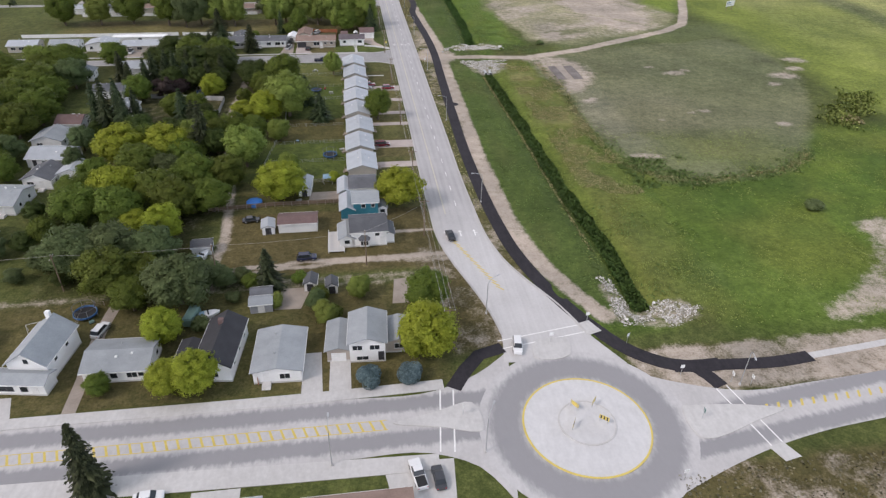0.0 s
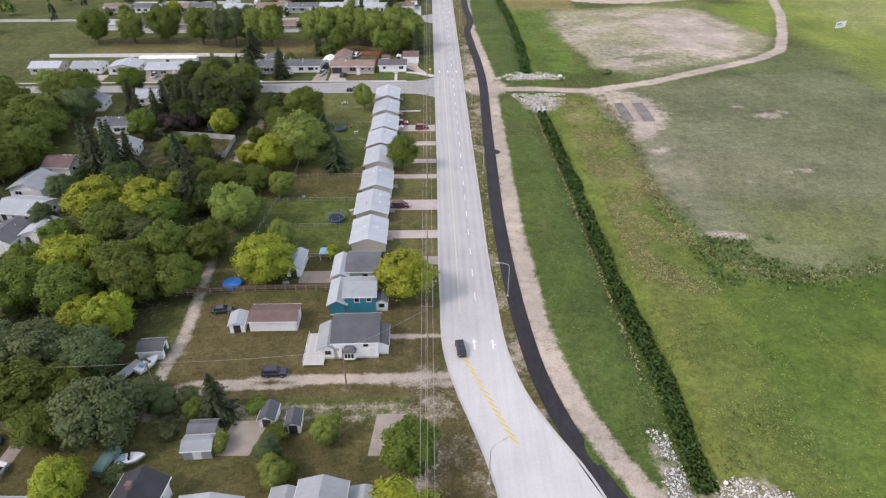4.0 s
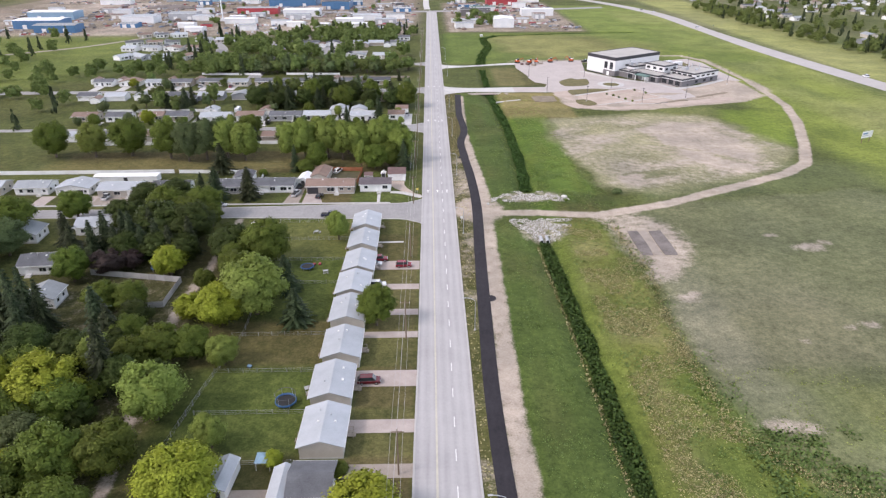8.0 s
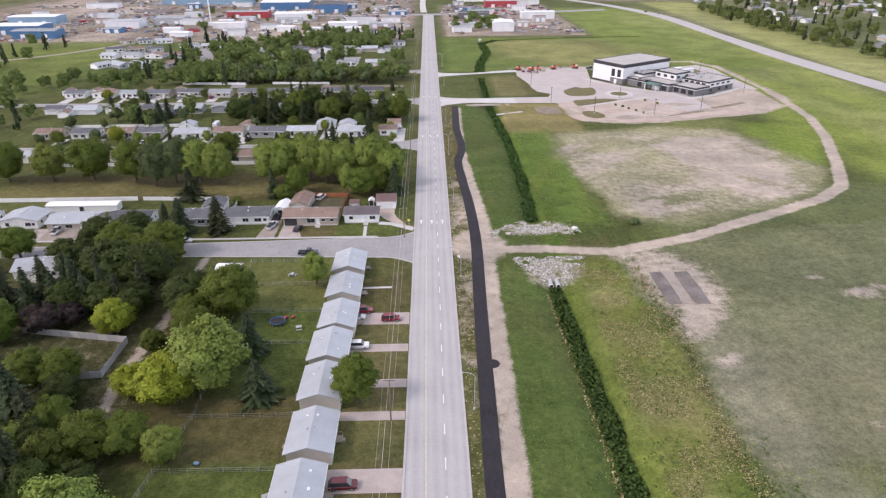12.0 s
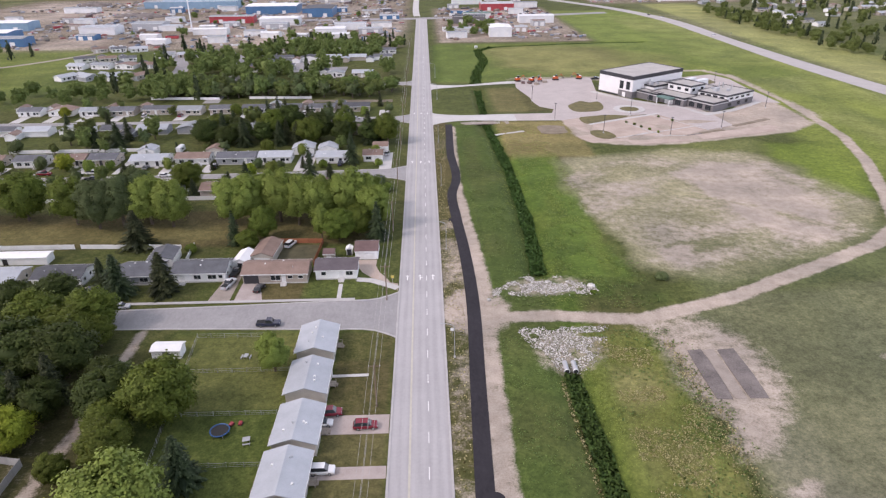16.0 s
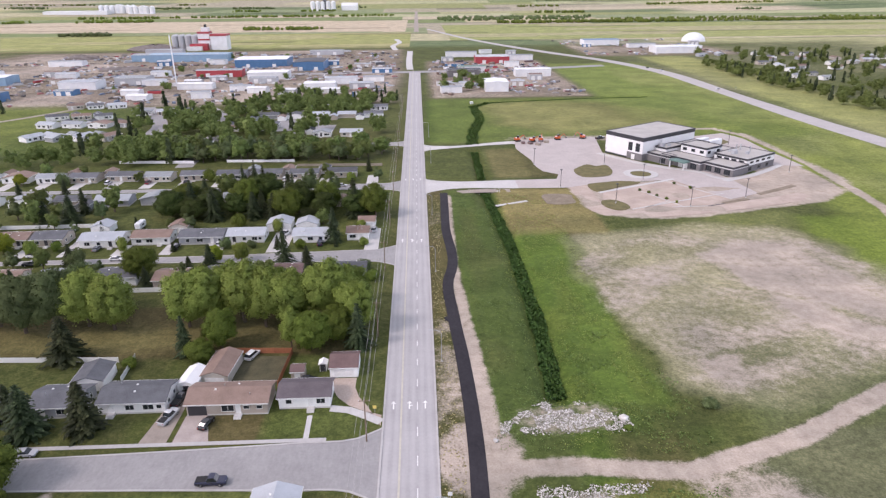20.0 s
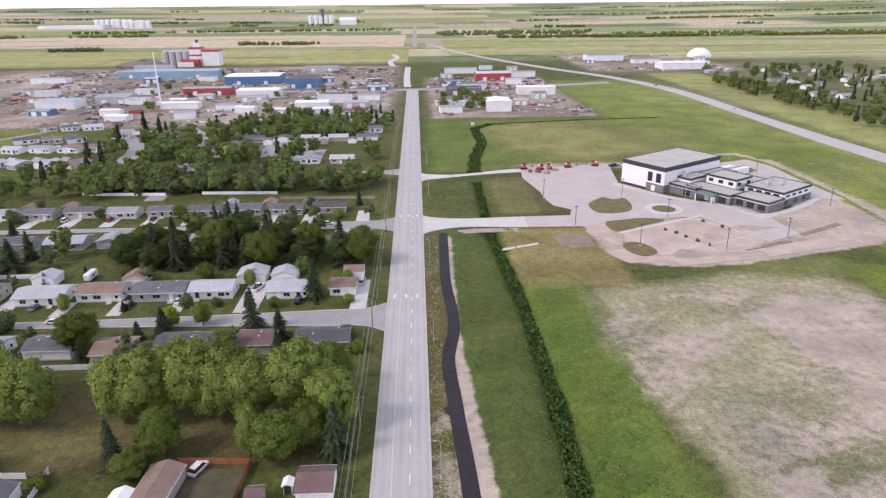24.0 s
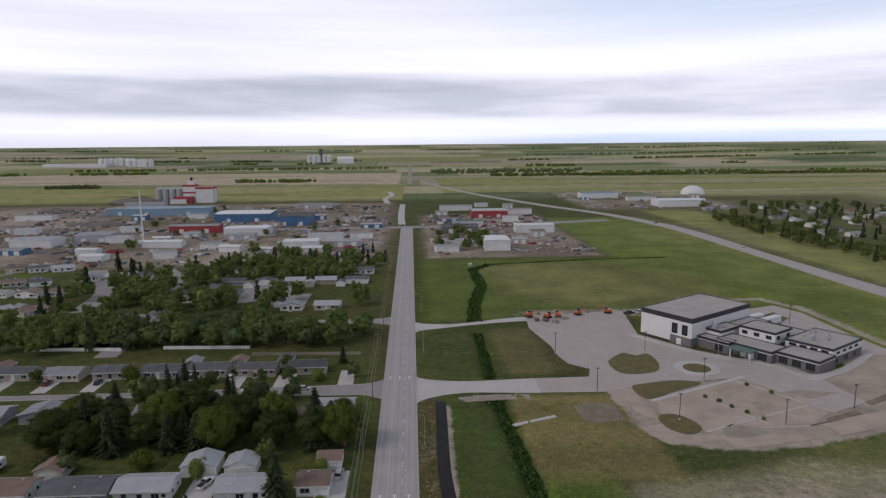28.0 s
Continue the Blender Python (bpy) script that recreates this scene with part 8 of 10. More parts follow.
SHAPES = {"sedan": (4.6, 1.82, 0.92, 0.82, 0.9, -1.65, 1.15, 1.44, 0.75), "suv": (4.7, 1.9, 1.05, 0.98, 1.0, -2.2, 1.2, 1.75, 0.6), "van": (5.0, 1.98, 1.05, 0.95, 1.0, -2.35, 1.5, 1.82, 0.7), "pickup": (5.8, 2.0, 1.08, 1.08, 1.0, -0.7, 1.35, 1.86, 0.55)}


def vehicle(kind, paint, x, y, rot, label, z=0.06, group=""):
    L, W, top, hood, tail, c0, c1, ct, rake = SHAPES[kind]
    v = empty("pickup_truck" if kind == "pickup" else "car", pose(x, y, z, 0, 0, rot), label=label, category="truck" if kind == "pickup" else "car", group=group)
    pm = "car_" + paint
    part("body", cached(("body", kind, paint), lambda: body_bm(L, W, top, hood, tail)), pm, v)
    cab = part("cabin_glass", cached(("cabin", kind), lambda: cabin_bm(c0, c1, W, top, ct, rake)), "glass", v)
    part("roof_panel", cached(("roof_panel", kind, paint), lambda: roof_panel_bm(c0 + rake * 0.65, c1 - rake * 0.95, W, ct)), pm, cab)
    if kind == "pickup":
        part("cargo_bed", cached(("bed",), lambda: boxes((-L / 2 + 0.15, c0 - 0.1, -W * 0.4, W * 0.4, 0.9, 1.1))), "rubber", v)
    for sx in (-L * 0.3, L * 0.31):
        for sy in (-1, 1):
            wh = part("wheel", cached(("tyre",), lambda: tubes(((0, -0.12, 0), (0, 0.12, 0), 0.34, 0.34, 14))), "rubber", v, m=pose(sx, sy * (W / 2 - 0.1), 0.34))
            part("rim", cached(("rim",), lambda: tubes(((0, -0.135, 0), (0, 0.135, 0), 0.2, 0.2, 8))), "steel", wh)
    for sy in (-1, 1):
        part("headlight", cached(("headlight",), lambda: boxes((-0.06, 0.05, -0.18, 0.18, -0.07, 0.07))), "trim", v, m=pose(L / 2 - 0.1, sy * W * 0.33, hood - 0.18))
        part("tail_light", cached(("tail_light",), lambda: boxes((-0.04, 0.05, -0.12, 0.12, -0.12, 0.12))), "metalred", v, m=pose(-L / 2 + 0.03, sy * W * 0.36, tail - 0.25))
    return v


for kind, paint, x, y, rot, lab in [
    ("suv", "white", 5.1, 86.8, -100, "white car entering the roundabout"), ("sedan", "black", -2.1, 129.2, -83, "black car on the main road"), ("suv", "black", 77.5, 66.0, 188, "black car on the east road"),
    ("suv", "red", -17.6, 243.8, 4, "red car in the driveway beside the bungalow"), ("suv", "red", -10.4, 239.8, 2, "dark red car in the gravel driveway"), ("sedan", "white", -19.0, 240.8, 0, "white car tucked beside the bungalow"), ("suv", "white", -17.2, 228.4, 0, "white boxy car in the driveway"),
    ("van", "maroon", -16.0, 186.4, 2, "maroon minivan in the gravel driveway"), ("pickup", "navy", -36.8, 277.2, 0, "dark blue pickup truck parked at the kerb"), ("suv", "navy", -37.6, 123.2, 2, "dark purple car on the rutted lane"), ("sedan", "charcoal", -52.4, 142.4, 6, "dark car on the grass by the lane"),
    ("suv", "white", -77.8, 101.2, 74, "white car on the dirt driveway"), ("pickup", "white", -17.8, 58.8, 100, "white pickup truck in the driveway"), ("sedan", "charcoal", -14.6, 57.8, 95, "dark car in the driveway"), ("sedan", "white", -59.2, 59.6, 5, "white car near the street"),
    ("sedan", "silver", -76.4, 287.0, 2, "silver car parked at the kerb"), ("pickup", "silver", -51.8, 297.6, 74, "silver pickup truck in the driveway"), ("pickup", "black", -51.4, 304.2, 78, "black pickup truck in the driveway"), ("sedan", "black", -43.0, 295.0, 76, "black car in front of the tan house"), ("suv", "white", -39.6, 322.2, 68, "white car in the back yard"),
    ("sedan", "charcoal", -24.0, 310.4, 0, "dark car behind the white house"), ("pickup", "white", -130.6, 392.4, 0, "white pickup truck on the second street"), ("pickup", "charcoal", -127.6, 384.8, 0, "dark pickup truck on the second street"), ("pickup", "red", -150.0, 392.2, 0, "red pickup truck on the second street"),
    ("pickup", "white", -47.4, 409.0, 70, "white pickup truck in a driveway"), ("suv", "silver", -14.4, 411.4, 85, "silver car beside the garage"), ("suv", "charcoal", -95.4, 466.6, 0, "dark car on the third street"), ("pickup", "grey", -86.2, 467.0, 0, "grey pickup truck on the third street"), ("sedan", "white", -52.0, 471.0, 0, "white car on the third street"),
    ("sedan", "grey", -112.0, 398.0, 88, "grey car in a driveway"), ("suv", "black", -84.0, 398.0, 90, "black car in a driveway"), ("sedan", "white", -69.5, 400.0, 90, "white car in a driveway"), ("suv", "white", -61.5, 484.0, 92, "white car in a driveway"), ("sedan", "black", -108.0, 483.0, 88, "black car in a driveway"), ("suv", "silver", -145.0, 483.5, 90, "silver car in a driveway"),
    ("suv", "navy", -33.0, 398.5, 88, "dark blue car in a driveway"), ("pickup", "white", -75.5, 484.5, 92, "white pickup truck in a driveway"), ("suv", "red", -126.0, 483.0, 90, "dark red car in a driveway"), ("sedan", "silver", -33.0, 471.8, 0, "silver car on the third street"), ("sedan", "white", -101.0, 388.0, 0, "white car on the second street"),
    ("suv", "white", 118, 562, 20, "white car parked by the school"), ("pickup", "charcoal", 111.5, 561, 20, "dark pickup truck parked by the school"), ("pickup", "white", 123, 566, 20, "white pickup truck parked by the school"),
    ("suv", "white", 262, 742, 92, "white car on the highway"), ("sedan", "charcoal", 255, 905, 100, "dark car on the highway"), ("pickup", "white", 262, 880, -84, "white truck on the highway"), ("suv", "white", 283, 500, 97, "white car on the highway"),
    ("suv", "silver", -100, 297, 80, "silver car in a driveway"), ("sedan", "black", -88.0, 296.0, 84, "black car in a driveway"), ("pickup", "white", -120, 296, 88, "white pickup truck in a driveway"),
]:
    vehicle(kind, paint, x, y, rot, lab)
lot_r = random.Random(8)
for k in range(44):
    x, y = lot_r.choice(((lot_r.uniform(30, 140), lot_r.uniform(740, 930)), (lot_r.uniform(-300, -40), lot_r.uniform(780, 940)), (lot_r.uniform(290, 420), lot_r.uniform(1090, 1190)), (lot_r.uniform(100, 150), lot_r.uniform(900, 960))))
    if clear_of(x, y, 2):
        vehicle(lot_r.choice(["pickup", "suv", "van"]), lot_r.choice(["white", "white", "red", "silver", "navy"]), x, y, lot_r.uniform(0, 180), "vehicle parked in a works yard", group="vehicles in the works yards")


def digger(x, y, rot, label):
    d = empty("excavator", pose(x, y, 0.05, 0, 0, rot), label=label, category="excavator", group="machines behind the school")
    for s in (-1, 1):
        part("track", bevelled(boxes((-1.8, 1.8, s * 1.1 - 0.3, s * 1.1 + 0.3, 0, 0.8)), 0.2), "rubber", d)
    part("cab", bevelled(boxes((-1.6, 1.4, -1.2, 1.2, 0.9, 2.2)), 0.15), "car_orange", d)
    part("cabin", bevelled(boxes((0.1, 1.3, 0.1, 1.2, 2.2, 3.2)), 0.1), "glass", d)
    part("boom", tubes(((1.0, -0.4, 1.6), (3.6, -0.4, 3.6), 0.25, 0.2, 6), ((3.6, -0.4, 3.6), (5.0, -0.4, 1.6), 0.2, 0.16, 6)), "car_orange", d)
    part("bucket", boxes((4.6, 5.4, -0.9, 0.1, 0.9, 1.6)), "rdark", d)


for x, y, r in ((61.5, 558.6, 20), (70, 556.6, -40), (75.5, 558, 80), (86, 560.8, 10), (101.6, 563, 150)):
    digger(x, y, r, "orange-red construction machine on the gravel")
for x, y in ((64, 552), (68, 551), (78, 554), (72, 548)):
    pl = empty("pallet_stack", pose(x, y, 0.05, 0, 0, x * 7), label="stack of building material on the gravel", category="stack", group="stacks behind the school")
    part("stack", bevelled(boxes((-1.4, 1.4, -1, 1, 0.15, 1.2)), 0.08), "rmaroon" if x < 70 else "wood", pl)
    part("pallet", boxes((-1.5, 1.5, -1.1, 1.1, 0, 0.14)), "wood", pl)

# ---------------------------------------------------------------- driveways, walks and yards
def drive(x0, x1, y0, y1, mat="gravel", label="pale gravel driveway"):
    slab("driveway", [(x0, y1), ((x0 + x1) / 2, y1), (x1, y1)], [(x0, y0), ((x0 + x1) / 2, y0), (x1, y0)], 0.045, mat, label=label, category="driveway")


for y0, y1, mt in ((170.8, 174.6, "pinkgravel"), (185.0, 190.6, "pinkgravel"), (203.4, 206.0, "pinkgravel"), (213.6, 216.4, "pinkgravel"), (226.6, 229.6, "pinkgravel"), (238.0, 243.4, "pinkgravel"), (159.2, 162.6, "gravel")):
    drive(-19.6, -5.9, y0, y1, mt, "pale driveway across the verge")
ribbon("walk", [(-19.2, 256.2), (-11.0, 256.4)], 0.9, 0.06, "concrete", label="short concrete walk", category="walk")
slab("driveway", [(-37.1, 78.6), (-37.1, 90)], [(-33.2, 78.4), (-33.6, 90)], 0.05, "concrete", label="concrete driveway", category="driveway")
slab("driveway", [(-32.1, 78.5), (-31.9, 87.2)], [(-28.0, 78.5), (-28.0, 87.2)], 0.05, "concrete", label="concrete driveway", category="driveway")
slab("driveway", [(-92.5, 78.8), (-92.4, 84.4)], [(-86.6, 78.8), (-88.4, 84.4)], 0.05, "concrete", label="concrete driveway", category="driveway")
ribbon("dirt_drive", [(-77.2, 78.9), (-77.4, 90), (-78, 101), (-77.2, 111)], 2.4, 0.04, "gravel", label="bare dirt driveway", category="driveway")
slab("driveway", [(-23.4, 62.0), (-21.6, 52)], [(-11.6, 61.6), (-12.4, 52)], 0.05, "concrete", label="concrete driveway", category="driveway")
slab("driveway", [(-53, 60), (-53, 50)], [(-45.6, 60), (-45.6, 50)], 0.05, "concrete", label="concrete driveway", category="driveway")
poly("gravel_pad", [(-43.8, 104.6), (-42.6, 112), (-36.2, 112), (-38.2, 104.4)], 0.035, "gravel", label="bare gravel parking pad", category="pad")
poly("gravel_pad", [(-18.6, 104.0), (-17.6, 113), (-12.6, 113), (-14.2, 104)], 0.035, "gravel", label="bare gravel parking pad", category="pad")
poly("gravel_pad", [(-38.0, 152.4), (-38, 157), (-29, 157), (-29, 152.4)], 0.035, "gravel", label="bare gravel parking pad", category="pad")
M["soil"] = surface("garden_soil", (0.05, 0.05, 0.026), (0.13, 0.115, 0.06), 0.95, 0.3, 2.5, 0.6)
poly("soil_bed", [(-43.6, 311.6), (-43.4, 322.8), (-30.6, 322.2), (-31.2, 309.4), (-40, 309.2)], 0.03, "soil", label="rough bare garden soil with weeds", category="soil")
poly("soil_bed", [(-83, 219), (-83.4, 223), (-77, 223.4), (-76.4, 218.6)], 0.035, "soil", label="dark dug garden soil", category="soil")
for x0, x1, mt, lab in ((60.4, 63.8, "padmat", "dark strip of a gravel pad"), (64.0, 66.6, "gravel", "paler strip of a gravel pad"), (67.2, 71.2, "padmat", "dark strip of a gravel pad")):
    poly("gravel_pad", [(x0, 245.4), (x0 - 0.1, 254), (x0 + 0.1, 262.4), (x1, 262.8), (x1 + 0.2, 253), (x1 - 0.2, 245.2)], 0.048, mt, label=lab, category="pad")
slab("driveway", [(-55.4, 288.4), (-53.2, 306)], [(-49.6, 288.4), (-49.6, 306)], 0.05, "gravel", label="gravel driveway", category="driveway")
slab("driveway", [(-48.4, 288.4), (-48.4, 298.4)], [(-40.8, 288.4), (-43.6, 298.4)], 0.05, "pinkgravel", label="concrete driveway", category="driveway")
ribbon("walk", [(-21.2, 288.6), (-21.5, 297.2)], 1.1, 0.06, "concrete", label="narrow concrete walk", category="walk")
slab("driveway", [(-18.6, 311.4), (-17.6, 306), (-13, 300), (-6.0, 296.6)], [(-12.6, 311.4), (-12.6, 306), (-9.6, 300.6), (-6.0, 292.8)], 0.05, "earth", label="curving red-brown driveway", category="driveway")
ribbon("walk", [(-17.4, 299.6), (-14, 299.2), (-10, 297), (-6.0, 294.2)], 2.2, 0.062, "concrete", label="pale concrete walk to the road", category="walk")
for x in (-92, -110, -126, -142, -158):
    slab("driveway", [(x - 2.6, 288.4), (x - 2.6, 298.6)], [(x + 2.6, 288.4), (x + 2.6, 298.6)], 0.05, "pinkgravel", label="concrete driveway", category="driveway")
poly("forecourt", [(-124, 288.6), (-124, 297), (-104, 297), (-106, 288.6)], 0.047, "gravel", label="gravel forecourt of the pale house", category="driveway")
for x, w in ((-14.4, 5), (-47.8, 7), (-69.0, 4), (-86.4, 4), (-103, 4), (-121, 5), (-137, 4), (-153, 4), (-170, 4)):
    slab("driveway", [(x - w / 2, 392), (x - w / 2, 414 if w > 4 else 402)], [(x + w / 2, 392), (x + w / 2, 414 if w > 4 else 402)], 0.045, "concrete", label="concrete driveway on the second street", category="driveway")
for k in range(11):
    x = -42 - k * 16.6
    slab("driveway", [(x - 2.6, 474.8), (x - 2.6, 487)], [(x + 2.6, 474.8), (x + 2.6, 487)], 0.045, "concrete", label="concrete driveway on the third street", category="driveway")
slab("driveway", [(-22, 474.8), (-22, 490)], [(-16.5, 474.8), (-16.5, 490)], 0.045, "concrete", label="concrete driveway on the third street", category="driveway")
ribbon("far_lane", [(-119, 512), (-122, 560), (-128, 610), (-140, 660), (-165, 705)], 9, 0.04, "street", label="grey lane between far houses", category="street")
poly("court", rounded([(-92, 600), (-92, 640), (-72, 645), (-66, 610)]), 0.04, "street", label="paved court among the trees", category="street")
ribbon("dirt_lane", [(-420, 560), (-300, 640), (-240, 728), (-200, 770)], 5, 0.04, "gravel", label="dirt lane across the green", category="track")
ribbon("sidewalk", [(-420, 288.9), (-80, 288.9), (-17, 288.9)], 1.1, 0.1, "kerb", label="pale concrete sidewalk", category="sidewalk")


# ---------------------------------------------------------------- fences
def board_panel(s, h, n=8):
    """One fence panel of upright boards, set a little forward and back in turn."""
    front, back = [], []
    for k in range(n):
        y = 0.018 * (k % 2)
        for u in (k / n, (k + 0.86) / n):
            front.append((-s / 2 + u * s, y - 0.02))
            back.append((-s / 2 + u * s, y + 0.02))
    ring = front + back[::-1]
    bm = bmesh.new()
    lo, hi = [bm.verts.new((*q, 0.06)) for q in ring], [bm.verts.new((*q, h)) for q in ring]
    m = len(ring)
    for i in range(m):
        bm.faces.new((lo[i], lo[(i + 1) % m], hi[(i + 1) % m], hi[i]))
    for i in range(m // 2 - 1):
        bm.faces.new((hi[i], hi[i + 1], hi[m - 2 - i], hi[m - 1 - i]))
    return bm


def fence(pts, h=1.7, mat="wood", label="weathered board fence", step=2.4, kind="board", group=""):
    f = empty("fence", label=label, category="fence", group=group)
    for (ax, ay), (bx, by) in zip(pts, pts[1:]):
        L = math.hypot(bx - ax, by - ay)
        n = max(1, round(L / step))
        a = math.degrees(math.atan2(by - ay, bx - ax))
        for i in range(n + 1):
            part("post", cached(("fence_post", h, mat), lambda: boxes((-0.06, 0.06, -0.06, 0.06, -0.1, h + 0.12))), mat, f, m=pose(ax + (bx - ax) * i / n, ay + (by - ay) * i / n, 0, 0, 0, a))
        for i in range(n):
            t = (i + 0.5) / n
            s = round(L / n, 2)
            if kind == "board":
                build = lambda: board_panel(s, h)
            else:
                build = lambda: boxes((-s / 2, s / 2, -0.015, 0.015, h - 0.06, h), (-s / 2, s / 2, -0.01, 0.01, h * 0.5, h * 0.5 + 0.04), (-s / 2, s / 2, -0.01, 0.01, 0.1, 0.14))
            part("panel" if kind == "board" else "rail", cached(("panel", kind, s, h, mat), build), mat, f, m=pose(ax + (bx - ax) * t, ay + (by - ay) * t, 0, 0, 0, a))


fence([(-98.3, 237), (-71.4, 232), (-71.5, 218.8), (-79, 218)], 1.8, "greywood", "pale weathered board fence round a yard")
fence([(-64, 148.2), (-47, 149.6), (-29, 149.6)], 1.4, "wood", "dark weathered rail fence behind the garage", kind="rail")
fence([(-64, 148.9), (-47, 150.3), (-29, 150.3)], 1.2, "pole", "dark plank fence behind the garage")
fence([(-52.9, 167.5), (-50.6, 186), (-47.6, 205), (-48.6, 231), (-52.4, 272.4), (-36.7, 272.2)], 1.1, "steel", "thin wire fence behind the bungalows", 3.0, "rail")
for y in (163.0, 176.8, 190.6, 205.0, 230.4, 244.4, 258.6):
    fence([(-50.2, y), (-28.2, y)], 1.0, "steel", "thin wire fence between back yards", 3.2, "rail", "yard fences")
fence([(-44.2, 324.2), (-29.8, 323.4), (-30.6, 308.4)], 1.6, "redwood", "red-brown board fence round a yard")
fence([(-103, 322.8), (-72.4, 321.4)], 1.5, "siding", "white board fence along the park")
fence([(-68.8, 322.8), (-68.0, 312.4)], 1.5, "siding", "white board fence beside a yard")
fence([(-175, 322.6), (-105, 322.8)], 1.6, "siding", "long white fence along the park")
fence([(-156, 522.6), (-116, 520)], 1.5, "siding", "white board fence behind the third street", 4.0)
fence([(-99, 521), (-63, 519)], 1.5, "siding", "white board fence behind the third street", 4.0)
fence([(-60, 510), (-16, 508)], 1.4, "wood", "weathered board fence behind the third street", 4.0)
fence([(-180, 421.5), (-118, 422)], 1.6, "siding", "white fence behind the second street", 3.0)
fence([(-160, 361.4), (-72, 361.8)], 1.6, "siding", "white fence at the north side of the park", 3.0)
fence([(-45.0, 82.5), (-45.4, 95)], 1.7, "redwood", "red-brown board fence beside the house")
fence([(-83.2, 96), (-83.6, 110.4), (-79.8, 110.4)], 1.0, "wood", "low wooden fence by the dirt driveway", kind="rail")

# ---------------------------------------------------------------- poles, wires and lamps
POLE_Y = [88, 131, 160, 203, 246, 288, 331, 374, 417, 460, 503, 546, 590, 634, 678]


def utility_pole(x, y, h=10.5, rot=0.0, group="poles along the road"):
    p = empty("utility_pole", pose(x, y, 0, 0, 0, rot), label="brown wooden utility pole with a crossarm", category="utility pole", group=group)
    part("pole", cached(("upole", h), lambda: tubes(((0, 0, -0.3), (0, 0, h), 0.17, 0.11))), "pole", p)
    part("crossarm", cached(("crossarm", h), lambda: boxes((-1.2, 1.2, -0.06, 0.06, h - 0.75, h - 0.6))), "pole", p)
    for dx in (-1.05, 0.0, 1.05):
        part("insulator", cached(("insulator", h), lambda: tubes(((0, 0, h - 0.6), (0, 0, h - 0.4), 0.06, 0.04, 6))), "trim", p, m=pose(dx, 0, 0.6 if dx == 0 else 0))


def wire(a, b, sag, r=0.022):
    a, b = Vector(a), Vector(b)
    n = 8
    pts = [a.lerp(b, i / n) - Vector((0, 0, sag * 4 * (i / n) * (1 - i / n))) for i in range(n + 1)]
    return [(p, q, r, r, 4, False) for p, q in zip(pts, pts[1:])]


M["wire"] = plain("wire_alloy", (0.42, 0.4, 0.38), 0.5, 0.3)
for y in POLE_Y:
    utility_pole(-8.6, y)
for dx in (-1.05, 0.0, 1.05, -0.3):
    lines = []
    for a, b in zip(POLE_Y, POLE_Y[1:]):
        z = 10.15 if dx in (-1.05, 1.05) else (10.7 if dx == 0 else 7.6)
        lines += wire((-8.6 + dx, a, z), (-8.6 + dx, b, z), 0.7)
    tagged(part("overhead_wire", tubes(*lines), "wire"), "thin pale overhead wire between poles", "wire", "overhead wires")
for x, y in ((-57.2, 117.0), (-23.6, 119.4), (-90, 116.6)):
    utility_pole(x, y, 9.5, 90, "poles along the lane")
tagged(part("overhead_wire", tubes(*wire((-90, 116.6, 9.3), (-57.2, 117, 9.3), 0.5), *wire((-57.2, 117, 9.3), (-23.6, 119.4, 9.3), 0.5), *wire((-23.6, 119.4, 9.3), (-8.6, 131, 9.3), 0.3), *wire((-150, 116, 9.3), (-90, 116.6, 9.3), 0.6)), "wire"), "thin pale overhead wire over the lane", "wire", "overhead wires")


def street_lamp(x, y, rot, h=9.0, arm=2.4):
    s = empty("street_lamp", pose(x, y, 0.02, 0, 0, rot), label="grey steel street lamp with a curved arm", category="street lamp", group="street lamps")
    part("pole", cached(("lamp_pole", h), lambda: tubes(((0, 0, 0), (0, 0, h - 1.2), 0.1, 0.075))), "steel", s)
    pts = [(arm * (1 - math.cos(a)), 0, h - 1.2 + 1.2 * math.sin(a)) for a in np.linspace(0, math.pi / 2, 6)]
    part("arm", cached(("lamp_arm", h), lambda: tubes(*[(p, q, 0.06, 0.05, 6) for p, q in zip(pts, pts[1:])])), "steel", s)
    part("lamp_head", cached(("lamp_head", h), lambda: bevelled(boxes((arm - 0.1, arm + 0.7, -0.16, 0.16, h - 0.08, h + 0.08)), 0.04)), "metalgrey", s)
    part("foot", cached(("lamp_foot",), lambda: tubes(((0, 0, -0.1), (0, 0, 0.35), 0.25))), "concrete", s)


for x, y, r in [(9.0, 146.5, 180), (7.9, 206.2, 180), (7.8, 262, 180), (7.8, 317.5, 180), (7.8, 372, 180), (8.0, 428, 180), (1.0, 98.2, 30), (44.6, 71.8, 250), (-31.5, 62.6, 90), (-6.1, 62.3, 60), (9.2, 512, 180), (9.2, 575, 180)]:
    street_lamp(x, y, r)


# ---------------------------------------------------------------- road markings and signs
def flat(name, quads, z, material, **tags):
    """Thin painted shapes, each a list of corners."""
    bm = bmesh.new()
    for q in quads:
        f = bm.faces.new([bm.verts.new((x, y, z)) for x, y in q])
        f.normal_update()
        if f.normal.z < 0:
            f.normal_flip()
    return tagged(part(name, bm, material), **tags)


def rect(x0, x1, y0, y1):
    return [(x0, y0), (x1, y0), (x1, y1), (x0, y1)]


